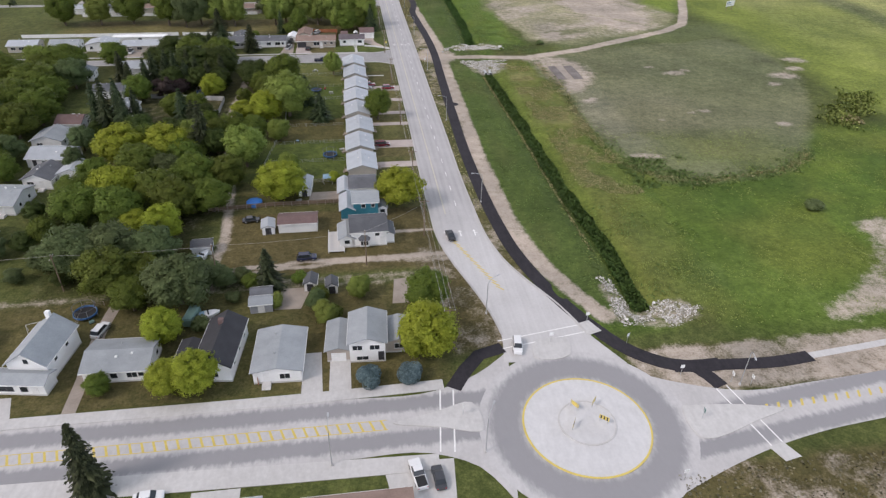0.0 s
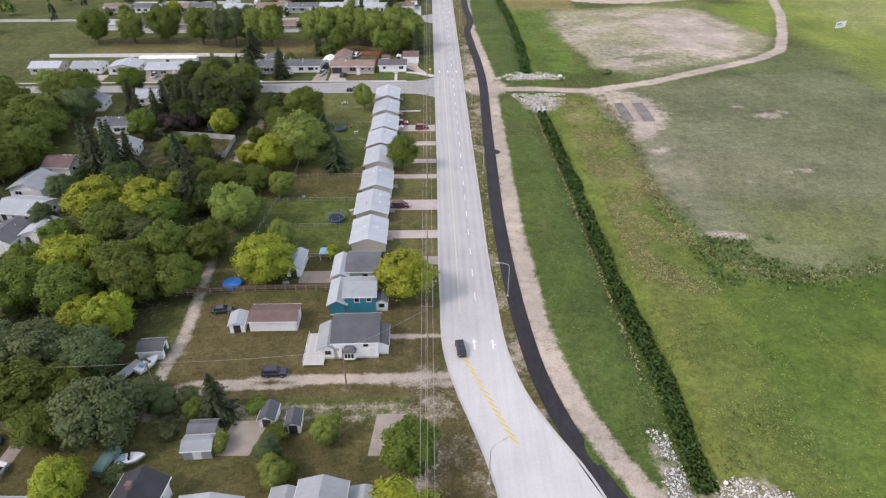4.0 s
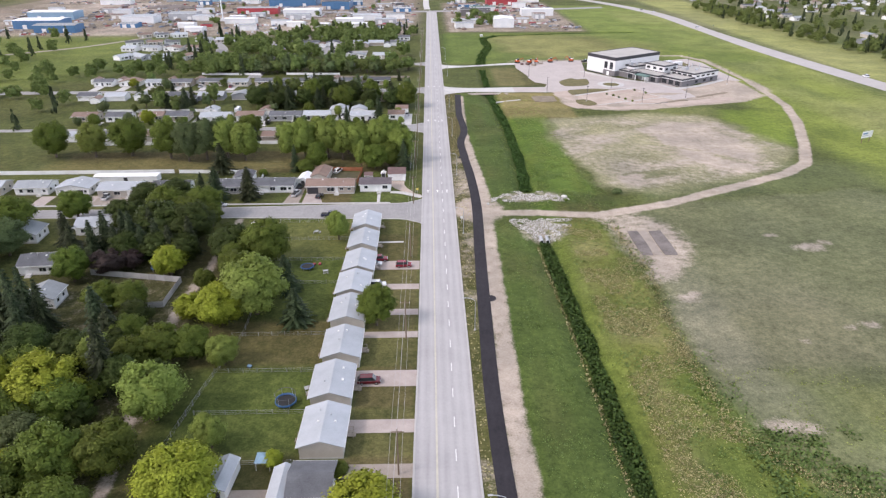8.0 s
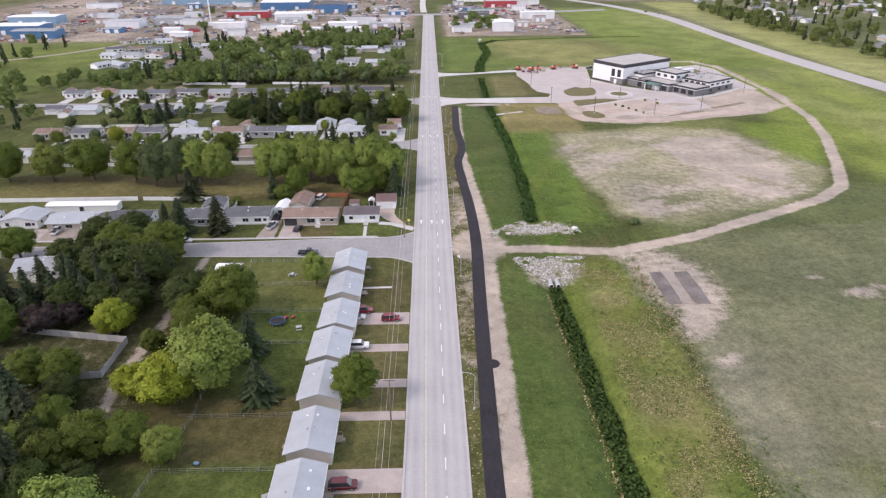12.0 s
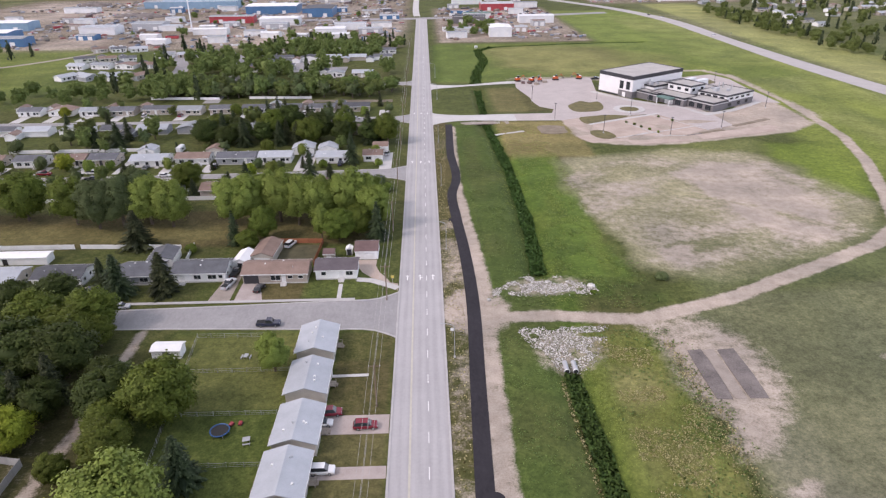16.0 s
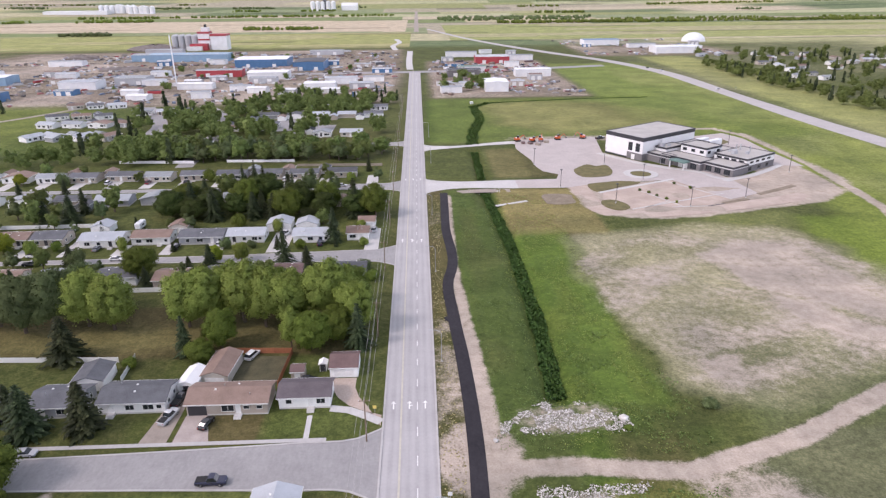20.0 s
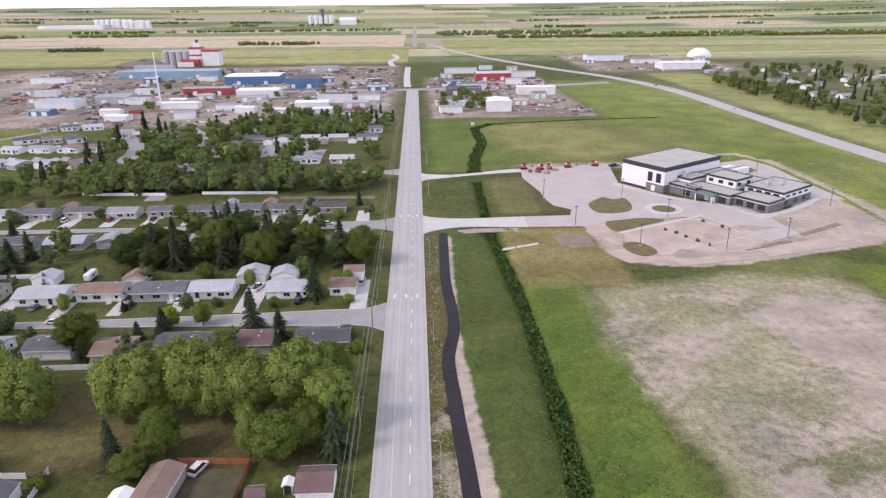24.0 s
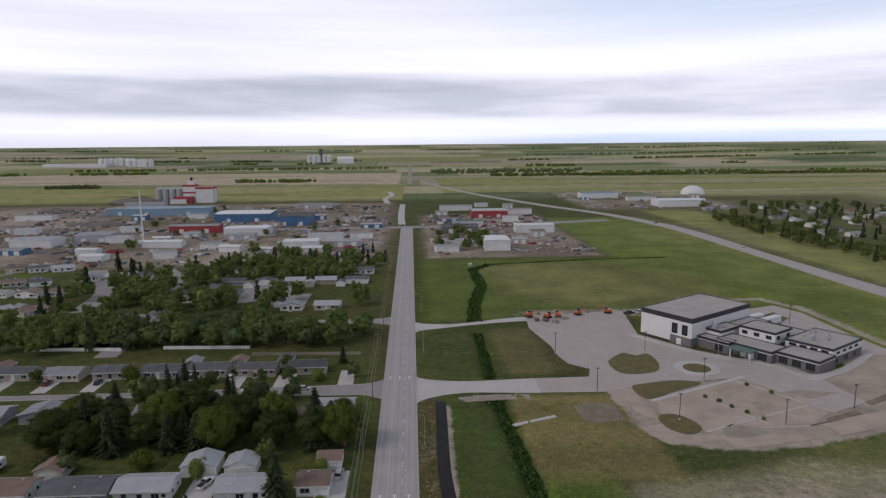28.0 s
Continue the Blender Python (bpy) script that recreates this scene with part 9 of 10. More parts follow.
M["faded"] = plain("faded_paint", (0.52, 0.49, 0.4), 0.8)
flat("lane_dashes", [rect(1.68, 1.86, y, y + 3.0) for y in np.arange(145, 880, 9.0)], 0.068, "white", label="white dashed lane line", category="road marking", kind="stuff")
flat("centre_line", [rect(-1.95, -1.55, y, y + 60) for y in np.arange(141, 880, 60.0)], 0.066, "faded", label="worn pale centre line", category="road marking", kind="stuff")


def arrow(x, y, turn):
    a = tagged(part("lane_arrow", cached(("lane_arrow", turn), lambda: boxes((-0.16, 0.16, -1.6, 0.5, 0, 0.006), (-0.5, 0.5, 0.5, 0.75, 0, 0.006), (-0.3, 0.3, 0.75, 1.05, 0, 0.006), (-0.12, 0.12, 1.05, 1.35, 0, 0.006), *([(0.16, 0.7, -0.4, -0.1, 0, 0.006)] if turn else []))), "white", m=pose(x, y, 0.07)), "white painted lane arrow", "road marking", "lane arrows")
    return a


for y in (300, 400.3, 481):
    for k, x in enumerate((-3.5, 0.0, 3.5)):
        arrow(x, y, k == 1)
for x in (-3.0, 0.7, 4.4):
    arrow(x, 131, x > 4)
flat("yellow_hatching", [[(x + 0.7, 69.0), (x + 1.15, 69.0), (x + 0.4, 71.0), (x, 71.0)] for x in np.arange(-86, -23, 1.9)] + [rect(-90, -22, 71.0, 71.15), rect(-90, -22, 68.85, 69.0)], 0.064, "hatch", label="yellow painted hatching between lanes", category="road marking", kind="stuff")
flat("yellow_hatching", [[(x, 65.0 + 0.06 * (x - 46)), (x + 0.5, 65.0 + 0.06 * (x - 46)), (x + 1.2, 66.6 + 0.06 * (x - 46)), (x + 0.7, 66.6 + 0.06 * (x - 46))] for x in np.arange(46, 90, 2.4)], 0.06, "hatch", label="yellow painted hatching on the east road", category="road marking", kind="stuff")
flat("yellow_hatching", [[(4.2 - 0.36 * (y - 112), y), (4.7 - 0.36 * (y - 112), y), (3.2 - 0.36 * (y - 112), y + 1.6), (2.7 - 0.36 * (y - 112), y + 1.6)] for y in np.arange(106, 127, 1.6)], 0.068, "hatch", label="worn yellow hatching on the bend", category="road marking", kind="stuff")


def crossing(a, b, w=2.4):
    a, b = Vector((*a, 0)), Vector((*b, 0))
    d = (b - a).normalized()
    n = Vector((-d.y, d.x, 0))
    for s in (-w / 2, w / 2):
        p, q = a + n * s, b + n * s
        flat("crossing_line", [[(c.x, c.y) for c in (p - n * 0.14, q - n * 0.14, q + n * 0.14, p + n * 0.14)]], 0.075, "white", label="white painted crossing line", category="road marking", group="crossing lines")


crossing((1.8, 88.0), (20.6, 91.2))
crossing((40.8, 71.6), (43.8, 57.4))
crossing((-10.6, 77.0), (-12.4, 63.0))
poly("splitter_island", rounded([(-21, 70.2), (-13, 72.0), (-6.6, 73.4), (-5.6, 66.8), (-13, 68.4)]), 0.2, "concrete", label="raised concrete splitter island", category="traffic island")
poly("splitter_island", rounded([(9.6, 88.6), (15.8, 88.2), (15.2, 83.6), (7.9, 83.6)]), 0.2, "concrete", label="raised concrete splitter island", category="traffic island")
poly("splitter_island", rounded([(31.4, 68.0), (44.0, 66.6), (49.5, 65.0), (44.4, 63.4), (31.0, 61.2)]), 0.2, "concrete", label="raised concrete splitter island", category="traffic island")
slab("crossing_pad", [(19.0, 92.6), (22.2, 93.4)], [(20.6, 88.8), (23.8, 89.8)], 0.1, "concrete", label="pale concrete crossing ramp", category="ramp")
slab("crossing_pad", [(42.0, 57.4), (45.0, 58.0)], [(43.2, 54.2), (46.4, 54.8)], 0.1, "concrete", label="pale concrete crossing ramp", category="ramp")


def sign(x, y, rot, kind, label):
    s = empty("road_sign", pose(x, y, 0.06, 0, 0, rot), label=label, category="road sign", group="road signs")
    if kind == "chevron":
        for u in (-0.7, 0.7):
            part("post", cached(("sign_post", 1.6), lambda: tubes(((0, 0, 0), (0, 0, 1.9), 0.05))), "steel", s, m=pose(u, 0, 0))
        b = part("board", cached(("chevron_board",), lambda: boxes((-0.9, 0.9, -0.04, 0.0, 0.9, 1.8))), "yellow", s)
        for u in (-0.55, 0.0, 0.55):
            part("chevron", cached(("chevron",), lambda: boxes((-0.12, 0.12, -0.06, -0.042, 0.98, 1.72))), "rblack", b, m=pose(u, 0, 0))
    else:
        part("post", cached(("sign_post", 2.4), lambda: tubes(((0, 0, 0), (0, 0, 2.6), 0.05))), "steel", s)
        part("board", cached(("sign_board", kind), lambda: boxes((-0.4, 0.4, -0.06, -0.02, 1.8, 2.6))), {"white": "trim", "green": "rgreen", "yellow": "yellow"}[kind], s)


for x, y, r in ((10.0, 65.4, 60), (15.6, 65.8, -40), (11.4, 69.6, 120), (15.2, 70.0, -130)):
    sign(x, y, r, "chevron", "yellow and black chevron board on posts")
for x, y, r, k in ((21.6, 93.0, 0, "white"), (27.5, 85.5, 30, "white"), (46.5, 71.4, 90, "white"), (43.2, 72.6, 90, "white"), (33.4, 64.6, 80, "green"), (12.2, 87.6, 0, "white"), (-8.6, 70.6, -90, "white"), (34.5, 75.6, 0, "white"), (24.5, 52.8, 0, "white"), (7.6, 270, 0, "white"), (-7.4, 296.5, 0, "yellow"), (278, 742, 0, "green")):
    sign(x, y, r, k, "small " + k + " sign on a steel post")
bill = empty("billboard", pose(195, 356.4, 0, 0, 0, 25), label="white billboard on dark posts in the grass", category="billboard")
for u in (-2.6, 2.6):
    part("post", tubes(((u, 0.1, -0.2), (u, 0.1, 4.6), 0.18)), "pole", bill)
part("board", boxes((-3.6, 3.6, -0.15, 0.05, 2.2, 5.2)), "trim", bill)
part("printed_bar", boxes((-3.2, 1.0, -0.17, -0.152, 3.0, 3.4)), "metalgrey", bill)
part("printed_bar", boxes((-3.2, 0.2, -0.17, -0.152, 3.9, 4.5)), "metalblue", bill)


# ---------------------------------------------------------------- stones, reeds and tufts
def stone_bm(seed):
    r = random.Random(seed)
    bm = bmesh.new()
    bmesh.ops.create_icosphere(bm, subdivisions=1, radius=0.5)
    for v in bm.verts:
        v.co *= r.uniform(0.72, 1.2)
        v.co.z *= 0.7
    return bm


STONES = [cached(("stone", k), lambda: stone_bm(k)) for k in range(5)]
ico = bmesh.new()
bmesh.ops.create_icosphere(ico, subdivisions=1, radius=0.5)
ICO_V = np.array([v.co[:] for v in ico.verts])
ICO_F = np.array([[v.index for v in f.verts] for f in ico.faces])
ico.free()


def stone_pile(name, inside, box, n, named, seed, label):
    """A pile of riprap: the larger stones as pieces, the small ones as one heap."""
    rng = np.random.default_rng(seed)
    x, y = rng.uniform(box[0], box[1], n * 5), rng.uniform(box[2], box[3], n * 5)
    keep = inside(x + rng.normal(0, 0.5, x.shape), y + rng.normal(0, 0.5, x.shape)) & (vnoise(x, y, 2.0, seed) > 0.37)
    x, y = x[keep][:n], y[keep][:n]
    z = ground_height(x, y)
    pile = empty(name, label=label, category="stone pile")
    vs, fs = [], []
    for i in range(len(x)):
        s = rng.uniform(0.1, 0.31)
        if i < named:
            part("stone", STONES[i % 5], "stone", pile, m=Matrix.LocRotScale((x[i], y[i], z[i] + 0.15), Euler(rng.uniform(0, 6, 3)), Vector((1, 1, 0.75)) * rng.uniform(0.34, 0.64)))
            continue
        vs.append(ICO_V * rng.uniform(0.7, 1.2, (len(ICO_V), 1)) * s * np.array([1.1, 1.1, 0.8]) * 1.2 + np.array([x[i], y[i], z[i] + 0.1]))
        fs.append(ICO_F + 12 * len(fs))
    ob = part("rubble", mesh_np("rubble", np.concatenate(vs), np.concatenate(fs)), "rubble", pile)
    ob["kind"] = "stuff"


def rubble_material():
    m, n, l, p = nodes_of("rubble")
    g = n.new("ShaderNodeNewGeometry")
    l.new(ramp(n, l, g.outputs["Random Per Island"], [(0.0, (0.17, 0.155, 0.125)), (0.5, (0.4, 0.38, 0.335)), (1.0, (0.78, 0.75, 0.7))]), p.inputs["Base Color"])
    p.inputs["Roughness"].default_value = 0.9
    bump(n, l, p, noise_fac(n, l, 5, 4), 0.5, 0.05)
    return m


M["rubble"] = rubble_material()
stone_pile("riprap", lambda x, y: (np.abs(x - 40) / 8.5 + np.abs(y - 94.3) / 4.5 < 1) | ((np.abs(x - 31) < 2.2 - 0.06 * (y - 92)) & (y > 91)) & (y < 109), (28, 49, 89, 109), 2000, 90, 1, "pile of pale broken stone at the ditch")
stone_pile("riprap", lambda x, y: (y < 273) & (y > 256.6 + np.abs(x - 33) * 0.3) & (np.abs(x - 34) < 10.8 * (y - 251) / 21), (22, 46, 254, 274), 2900, 100, 2, "fan of pale broken stone below the track")
stone_pile("riprap", lambda x, y: (y > 289) & (y < 302.4 - np.abs(x - 33) * 0.8 - 3.0 * (np.abs(x - 33) < 2)), (19, 47, 288, 303), 2900, 100, 3, "heap of pale broken stone above the track")
stone_pile("riprap", lambda x, y: (np.abs(x - 32) < 8) & (np.abs(y - 460.3) < 2.2), (24, 40, 457, 463), 160, 20, 4, "pale stones round the culvert")
for x, y, s in ((45.6, 292.6, 2.2), (17.6, 286.5, 1.2), (30.2, 92.6, 0.9), (38.4, 97.4, 0.8)):
    tagged(part("boulder", STONES[0], "stone", m=Matrix.LocRotScale((x, y, 0.3), None, (s, s, s))), "single pale boulder on the grass", "boulder")


def tufts(name, leaf, n, place, size, seed, label, lift=0.06, up=3.0, per=1, jitter=0.35):
    """Small blades of growth, singly or in clumps of per, lit like the sward that they stand in."""
    rng = np.random.default_rng(seed)
    x, y = place(rng, n)
    if per > 1:
        x = np.repeat(x, per) + rng.normal(0, jitter, len(x) * per)
        y = np.repeat(y, per) + rng.normal(0, jitter, len(y) * per)
    z = ground_height(x, y)
    cen = np.stack([x, y, z + lift * rng.uniform(0.4, 1.3, len(x))], 1)
    nor = rng.normal(0, 1, (len(x), 3))
    nor[:, 2] = np.abs(nor[:, 2]) * up
    v, q = leaf_quads(cen, nor, size, rng)
    me = mesh_np(name, v, q)
    fn = rng.normal(0, 0.38, (len(x), 3)) + np.array([0, 0, 1.0])
    fn /= np.linalg.norm(fn, axis=1)[:, None]
    me.polygons.foreach_set("use_smooth", np.ones(len(me.polygons), bool))
    me.normals_split_custom_set_from_vertices(np.repeat(fn, 4, 0))
    tagged(part(name, me, leaf), label, "grass", kind="stuff")


def along(line, spread, even=False):
    def place(rng, n):
        seg = rng.integers(0, len(line) - 1, n)
        t = rng.uniform(0, 1, n)
        p = np.array(line)
        c = p[seg] + (p[seg + 1] - p[seg]) * t[:, None]
        if even:
            return c[:, 0] + rng.uniform(-spread, spread, n) * (0.75 + 0.5 * vnoise(c[:, 0] * 0, c[:, 1], 5, 9)), c[:, 1] + rng.normal(0, 0.4, n)
        return c[:, 0] + rng.normal(0, spread, n), c[:, 1] + rng.normal(0, spread, n)
    return place


def area(x0, x1, y0, y1, keep=None):
    def place(rng, n):
        x, y = rng.uniform(x0, x1, n * 2), rng.uniform(y0, y1, n * 2)
        if keep is not None:
            k = rng.uniform(0, 1, n * 2) < keep(x, y)
            x, y = x[k], y[k]
        return x[:n], y[:n]
    return place


def off_track(x, y):
    return (seg_dist(x, y, TRACK) > 5).astype(float)


FRINGE = [(57.3, 268), (58, 247), (58.4, 232), (56, 209), (55, 190), (55.6, 178), (57.4, 166), (64, 157), (74, 152), (88, 153.5), (109, 158), (122, 168)]
for line, n, wide in ((DITCH_A, 15000, 1.9), (DITCH_B, 15000, 2.0), (DITCH_C, 5000, 1.9), (DITCH_D, 9000, 3.4)):
    tufts("reeds", "reed", n, along(line, wide, True), 0.34, n, "dark reeds along the ditch bottom", 0.6, 1.2)
tufts("meadow_grass", "tuft", 7000, area(30, 58, 96, 455, lambda x, y: off_track(x, y) * (0.15 + 0.85 * (vnoise(x, y, 5, 5) > 0.52)) * (x > np.interp(y, [96, 105, 122, 140], [30, 26, 21, 18]))), 0.15, 21, "tufts of lush green grass", 0.03, 4.0, 3)
tufts("meadow_grass", "tuft", 4200, area(46, 190, 88, 190, lambda x, y: 0.1 + 0.9 * (vnoise(x, y, 7, 6) > 0.52)), 0.17, 22, "tufts of rough green grass", 0.03, 4.0, 3)
tufts("dark_grass", "weed", 3000, area(18, 32, 100, 440, lambda x, y: off_track(x, y) * (0.1 + 0.9 * (vnoise(x, y, 4, 19) > 0.5)) * (x > np.interp(y, [96, 105, 122, 140], [30, 26, 21, 18]))), 0.15, 29, "tufts of dark green grass beside the path", 0.04, 3.5, 3, 0.3)
tufts("dark_grass", "weed", 2600, area(38, 62, 100, 330, lambda x, y: off_track(x, y) * (vnoise(x, y, 6, 17) > 0.55)), 0.2, 26, "tufts of dark green weeds", 0.06, 3.0, 3, 0.3)
tufts("dry_grass", "drytuft", 4200, area(40, 57, 140, 268, lambda x, y: off_track(x, y) * (vnoise(x, y, 7, 7) > 0.5)), 0.14, 23, "tufts of dry yellow grass", 0.07, 2.5, 4)
tufts("dry_grass", "drytuft", 900, along([(32.0, 120), (31.8, 170), (31.4, 210), (30.4, 254)], 0.35), 0.24, 33, "line of dry stalks on the ditch bank", 0.15, 1.0)
tufts("scrub_grass", "scrub", 5000, area(24, 110, 20, 54, lambda x, y: 0.2 + 0.8 * vnoise(x, y, 5, 8)), 0.26, 24, "tufts of brown scrub grass", 0.05, 3.0)
tufts("fringe_grass", "drytuft", 900, along(FRINGE, 0.9), 0.17, 25, "fringe of pale dry weeds at the field edge", 0.15, 2.0, 5, 0.5)
tufts("fringe_weeds", "weed", 420, along(FRINGE, 1.8), 0.2, 27, "dark weeds at the field edge", 0.12, 2.0, 6, 0.5)
tufts("fringe_weeds", "weed", 260, along(FRINGE[7:], 2.4), 0.26, 36, "dark green weeds along the south edge of the field", 0.12, 2.0, 7, 0.7)
tufts("fringe_weeds", "weed", 300, area(56, 78, 150, 170, lambda x, y: (vnoise(x, y, 6, 39) > 0.45) * 1.0), 0.3, 37, "dark green weeds at the corner of the field", 0.15, 2.0, 7, 0.8)
tufts("tall_grass", "tuft", 260, along([(148, 190), (158, 199), (166, 206), (176, 216)], 3.2), 0.5, 35, "tall yellow-green growth on the open ground", 0.7, 0.8, 9, 1.0)
tufts("tall_dry_grass", "drytuft", 40, along([(152, 190), (157, 193)], 1.2), 0.5, 38, "tall dry stalks on the open ground", 0.6, 0.8, 8, 0.6)
tufts("weeds", "drytuft", 1500, area(6.4, 11.5, 140, 455, lambda x, y: (x < np.interp(y, [140, 155, 180, 213, 250, 288, 318, 341, 367, 413, 452], [8.6, 8.1, 7.9, 8.8, 10.1, 11.4, 11.0, 9.9, 9.8, 10.7, 11.6])) * 1.0), 0.22, 28, "weeds on the verge of the road")
for line in ([(35.6, 99), (35.8, 112)], [(33.3, 302.5), (34.0, 316), (34.7, 330)], [(35.3, 386), (35.4, 394)]):
    ribbon("water", line, 2.0, float(ground_height(np.array([line[0][0]]), np.array([line[0][1] + 4]))[0]) + 0.12, "water", 0.1, label="dark standing water in the ditch", category="water")


# ---------------------------------------------------------------- yard things
def trampoline(x, y, r, net, label):
    t = empty("trampoline", pose(x, y, 0), label=label, category="trampoline")
    a = np.linspace(0, 2 * math.pi, 21)
    ring = lambda rr, z, w: tubes(*[((rr * math.cos(p), rr * math.sin(p), z), (rr * math.cos(q), rr * math.sin(q), z), w, w, 5, False) for p, q in zip(a, a[1:])])
    part("rim_pad", ring(r, 0.85, 0.13), "rimblue", t)
    part("mat", tubes(((0, 0, 0.83), (0, 0, 0.85), r * 0.9, r * 0.9, 20)), "rubber", t)
    for k in range(6):
        c, s = r * math.cos(k * 1.047), r * math.sin(k * 1.047)
        part("leg", cached(("tramp_leg", net), lambda: tubes(((0, 0, 0), (0, 0, 2.6 if net else 0.85), 0.04))), "steel", t, m=pose(c, s, 0))
    if net:
        part("net_rail", ring(r, 2.55, 0.05), "rdark", t)
        part("net_skirt", ring(r, 1.1, 0.08), "metalblue", t)


trampoline(-32.4, 179.8, 2.1, True, "round blue trampoline with a safety net")
trampoline(-38.0, 239.2, 1.8, False, "round black trampoline with a blue rim")
trampoline(-82.4, 107.0, 2.3, True, "dark round trampoline with a net")
trampoline(-80.5, 240.0, 2.0, True, "dark trampoline beside the fence")
pool = empty("pool", pose(-52.6, 151.8, 0), label="round bright blue covered swimming pool", category="pool")
part("wall", tubes(((0, 0, 0), (0, 0, 0.9), 2.1, 2.1, 20)), "tarpblue", pool)
v, q = ball_np(0, 0, 0.85, 2.0, 2.0, 0.35, np.random.default_rng(3), 6, 16)
part("cover", mesh_np("cover", v, q), "tarpblue", pool)
gz = empty("gazebo", pose(-32.9, 162.6, 0), label="small blue canopy tent behind the bungalow", category="gazebo")
for sx in (-1.2, 1.2):
    for sy in (-1.2, 1.2):
        part("leg", cached(("gz_leg",), lambda: tubes(((0, 0, 0), (0, 0, 2.1), 0.04))), "trim", gz, m=pose(sx, sy, 0))
bm = bmesh.new()
vs = [bm.verts.new(c) for c in ((-1.4, -1.4, 2.0), (1.4, -1.4, 2.0), (1.4, 1.4, 2.0), (-1.4, 1.4, 2.0), (0, 0, 2.8))]
for f in ((0, 1, 4), (1, 2, 4), (2, 3, 4), (3, 0, 4), (3, 2, 1, 0)):
    bm.faces.new([vs[k] for k in f])
part("canopy", bm, "metallight", gz)


def flat_trailer(x, y, rot, label):
    t = empty("flat_trailer", pose(x, y, 0, 0, 0, rot), label=label, category="trailer")
    part("bed", bevelled(boxes((-2.6, 2.6, -1.1, 1.1, 0.6, 0.75)), 0.03), "metalgrey", t)
    part("drawbar", tubes(((2.6, 0, 0.62), (4.0, 0, 0.5), 0.06)), "steel", t)
    for u in (-0.6, 0.5):
        for s in (-1, 1):
            part("wheel", cached(("tyre",), lambda: None), "rubber", t, m=pose(u, s * 1.15, 0.34))
    return t


flat_trailer(-65.2, 124.6, 62, "pale flat trailer beside the lane")
for x, y, rot, mt, lab in ((-62.2, 125.6, 60, "metalwhite", "white boat under a cover by the lane"), (-57.4, 103.4, 15, "metalwhite", "white boat in the back yard")):
    b = empty("boat", pose(x, y, 0.3, 0, 0, rot), label=lab, category="boat")
    part("hull", loft([(-2.4, [(0.9, 0.3), (1.0, 0.7), (1.0, 1.0), (0.9, 1.05)]), (0.6, [(0.9, 0.3), (1.05, 0.7), (1.05, 1.0), (0.95, 1.08)]), (1.8, [(0.5, 0.4), (0.7, 0.8), (0.72, 1.05), (0.6, 1.12)]), (2.7, [(0.05, 0.7), (0.08, 0.9), (0.1, 1.1), (0.08, 1.15)])]), mt, b)
    part("windscreen", boxes((0.2, 0.5, -0.7, 0.7, 1.05, 1.5)), "glass", b)
    part("seat", boxes((-1.4, -0.4, -0.6, 0.6, 1.0, 1.3)), "metallight", b)
    part("cradle", boxes((-1.4, 1.4, -0.5, 0.5, -0.3, 0.35)), "steel", b)
camper = empty("camper", pose(-60.2, 102.6, 0, 0, 0, 80), label="teal and white camper trailer in the back yard", category="camper")
part("body", bevelled(boxes((-2.6, 2.6, -1.1, 1.1, 0.5, 2.6)), 0.3), "rgreen", camper)
part("window", boxes((-1.0, 0.2, -1.12, -1.08, 1.4, 2.0)), "glass", camper)
for s in (-1, 1):
    part("wheel", CACHE[("tyre",)], "rubber", camper, m=pose(0, s * 1.05, 0.34))
for x, y in ((-42.4, 418.6), (-47, 232)):
    c = empty("camper", pose(x, y, 0, 0, 0, 85), label="white camper trailer beside a garage", category="camper")
    part("body", bevelled(boxes((-2.8, 2.8, -1.15, 1.15, 0.5, 2.9)), 0.3), "metalwhite", c)
    part("window", boxes((-1.0, 0.4, -1.17, -1.13, 1.5, 2.1)), "glass", c)
    for s in (-1, 1):
        part("wheel", CACHE[("tyre",)], "rubber", c, m=pose(0, s * 1.1, 0.34))
    if x < -45:
        c.matrix_basis = pose(-105, 420, 0, 0, 0, 88)


def garden_set(x, y, seed, label):
    r = random.Random(seed)
    g = empty("garden_table", pose(x, y, 0, 0, 0, r.uniform(0, 90)), label=label, category="table")
    part("tabletop", boxes((-0.7, 0.7, -0.45, 0.45, 0.7, 0.75)), "metalgrey", g)
    for u in (-0.6, 0.6):
        for w in (-0.35, 0.35):
            part("leg", cached(("gt_leg",), lambda: boxes((-0.03, 0.03, -0.03, 0.03, 0, 0.7))), "steel", g, m=pose(u, w, 0))
    for w in (-0.95, 0.95):
        part("bench", cached(("gt_bench",), lambda: boxes((-0.7, 0.7, -0.15, 0.15, 0.4, 0.45), (-0.6, -0.54, -0.1, 0.1, 0, 0.4), (0.54, 0.6, -0.1, 0.1, 0, 0.4))), "metalgrey", g, m=pose(0, w, 0))


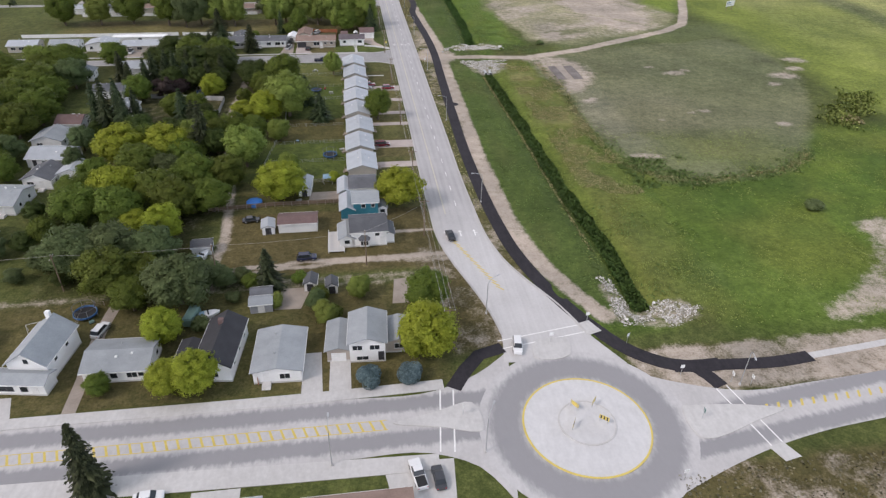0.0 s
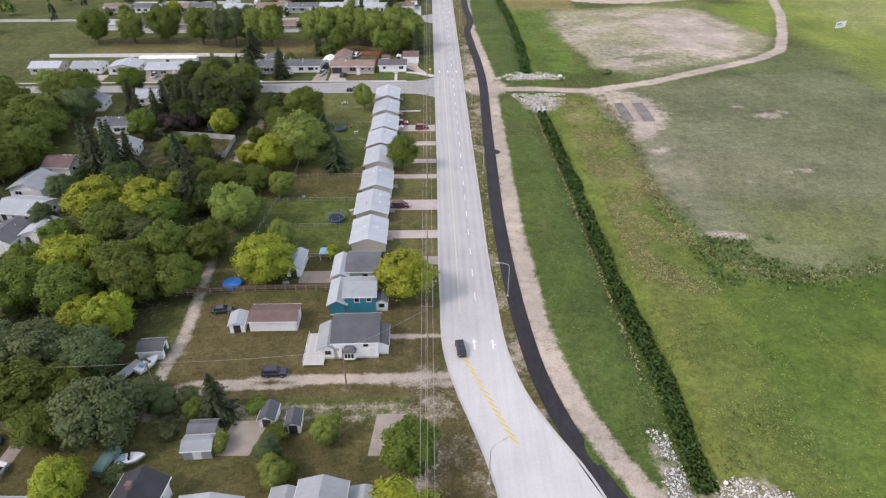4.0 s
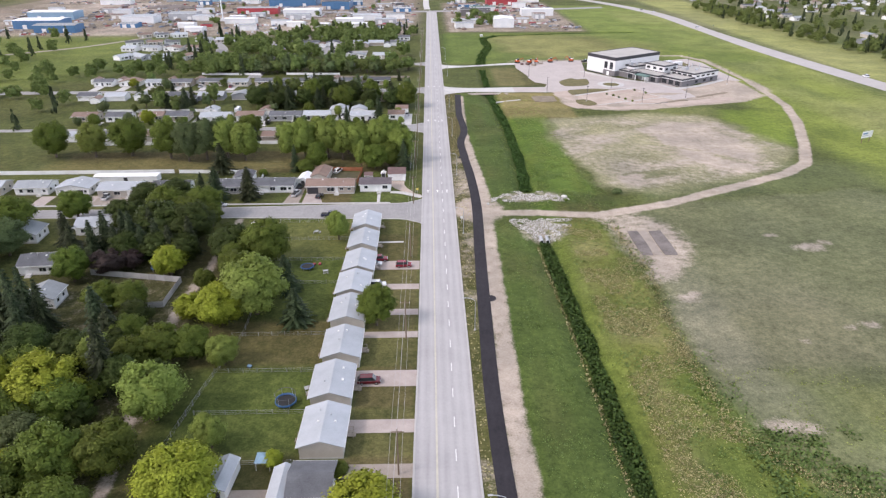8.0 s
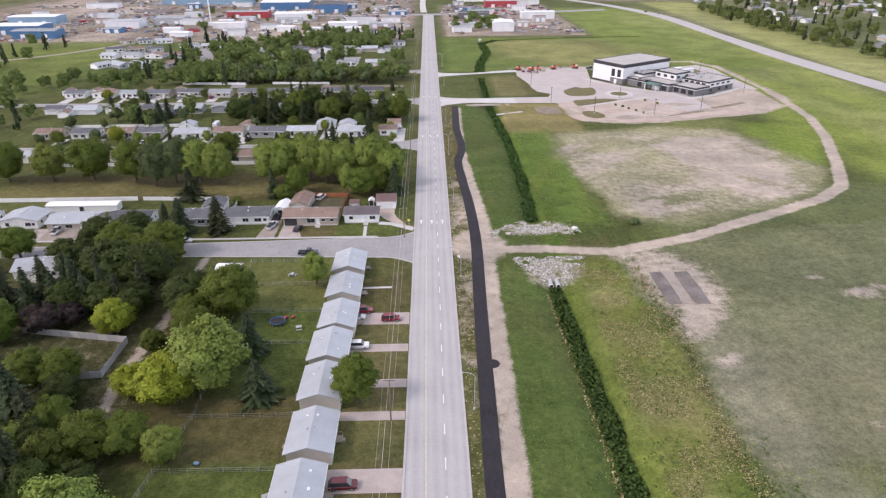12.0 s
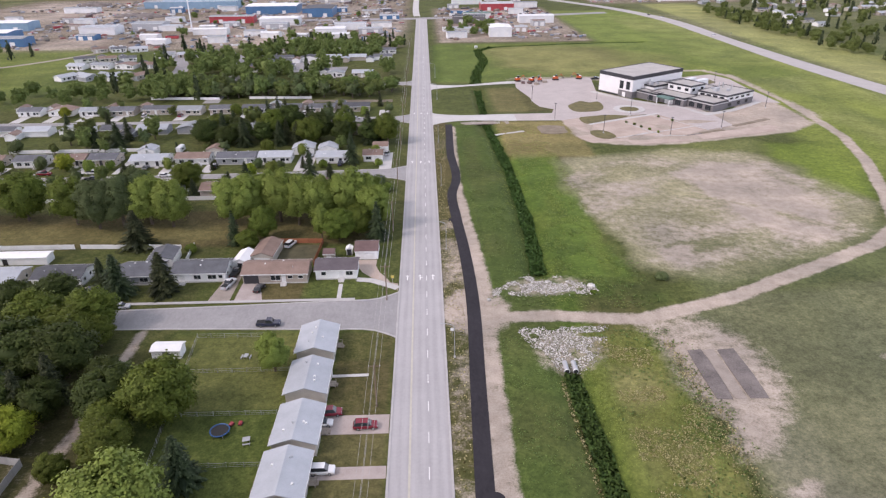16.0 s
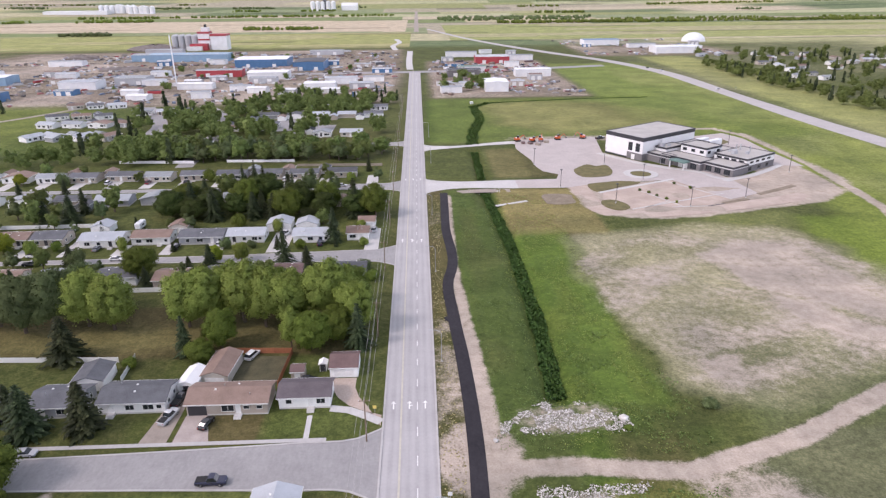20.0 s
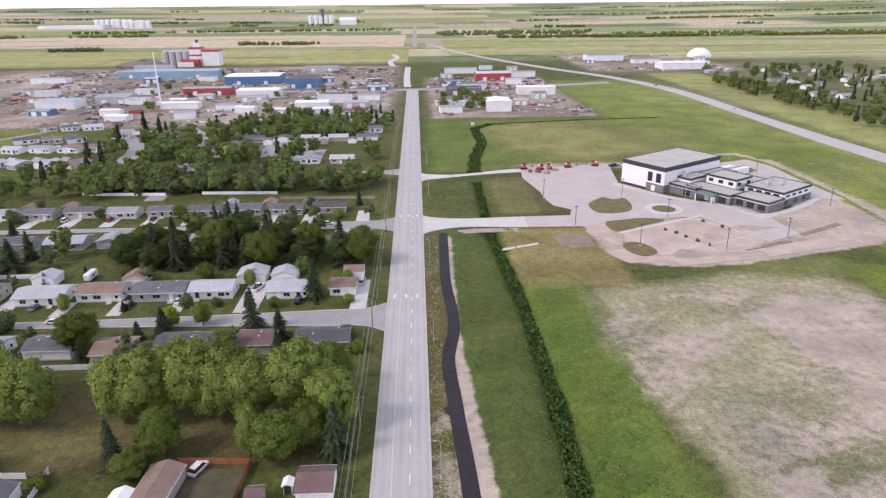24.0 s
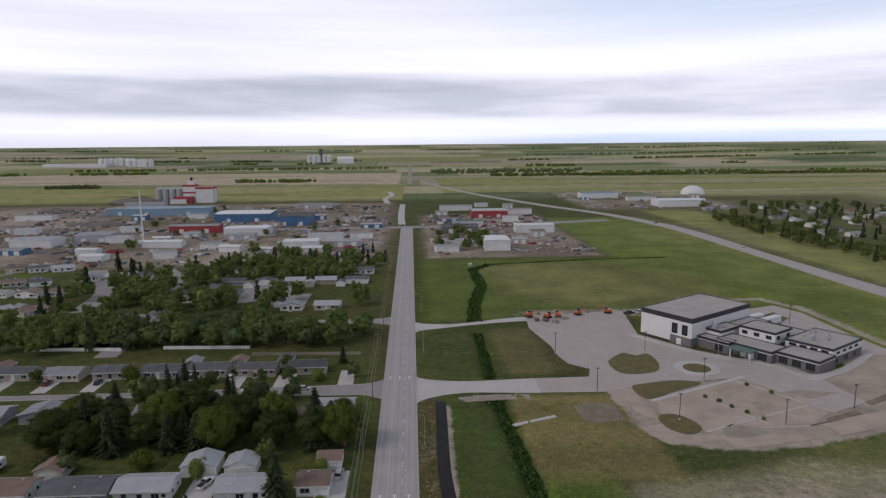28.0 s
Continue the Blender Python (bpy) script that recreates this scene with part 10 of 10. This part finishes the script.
garden_set(-32.4, 236.6, 1, "grey garden table with benches on the lawn")
garden_set(-39.0, 263.8, 2, "pale garden table on the lawn")
garden_set(-28.6, 184.0, 3, "garden table beside the bungalow")
garden_set(-40.5, 151.6, 4, "garden table in the side yard")
for x, y, lab in ((-36.5, 241.6, "red ride-on toy on the lawn"), (-34.8, 241.8, "red garden toy on the lawn"), (-43.0, 192.6, "pale blue paddling pool"), (-80.6, 104.6, "bright green garden toy")):
    t = empty("garden_toy", pose(x, y, 0, 0, 0, x * 13), label=lab, category="toy")
    part("toy_body", bevelled(boxes((-0.5, 0.5, -0.35, 0.35, 0.1, 0.5)), 0.1), "metalred" if "red" in lab else ("rgreen" if "green" in lab else "metallight"), t)
    part("toy_base", boxes((-0.55, 0.55, -0.4, 0.4, 0, 0.1)), "rubber", t)
swing = empty("swing_set", pose(-90.5, 103, 0, 0, 0, 20), label="white metal swing set on the lawn", category="swing set")
part("frame", tubes(((-1.6, -0.9, 0), (-1.6, 0, 2.2), 0.04), ((-1.6, 0.9, 0), (-1.6, 0, 2.2), 0.04), ((1.6, -0.9, 0), (1.6, 0, 2.2), 0.04), ((1.6, 0.9, 0), (1.6, 0, 2.2), 0.04), ((-1.6, 0, 2.2), (1.6, 0, 2.2), 0.04)), "trim", swing)
for u in (-0.7, 0.7):
    part("swing_seat", cached(("swing_seat",), lambda: boxes((-0.22, 0.22, -0.1, 0.1, 0.45, 0.49), (-0.22, -0.2, -0.01, 0.01, 0.49, 2.2), (0.2, 0.22, -0.01, 0.01, 0.49, 2.2))), "rubber", swing, m=pose(u, 0, 0))
for x in (32.1, 34.0):
    culv = empty("culvert", pose(x, 257.6, -1.15), label="pale metal culvert pipe below the stone fan", category="culvert", group="culvert pipes")
    part("pipe", tubes(((0, -1.0, 0.55), (0, 2.2, 0.75), 0.55, 0.55, 14)), "metalgrey", culv)
    part("collar", tubes(((0, -1.06, 0.54), (0, -0.86, 0.55), 0.64, 0.64, 14)), "trim", culv)
    # black disc on the closed pipe end, painted shade of the hollow
    part("mouth", tubes(((0, -1.1, 0.54), (0, -1.07, 0.54), 0.5, 0.5, 14)), "rubber", culv)
well = empty("outfall", pose(44.9, 693, 0), label="small white outfall box in the grass", category="outfall")
part("box", bevelled(boxes((-1.2, 1.2, -1.2, 1.2, 0, 1.8)), 0.1), "metalwhite", well)
part("grate", boxes((-0.8, 0.8, -1.25, -1.2, 0.3, 1.2)), "steel", well)
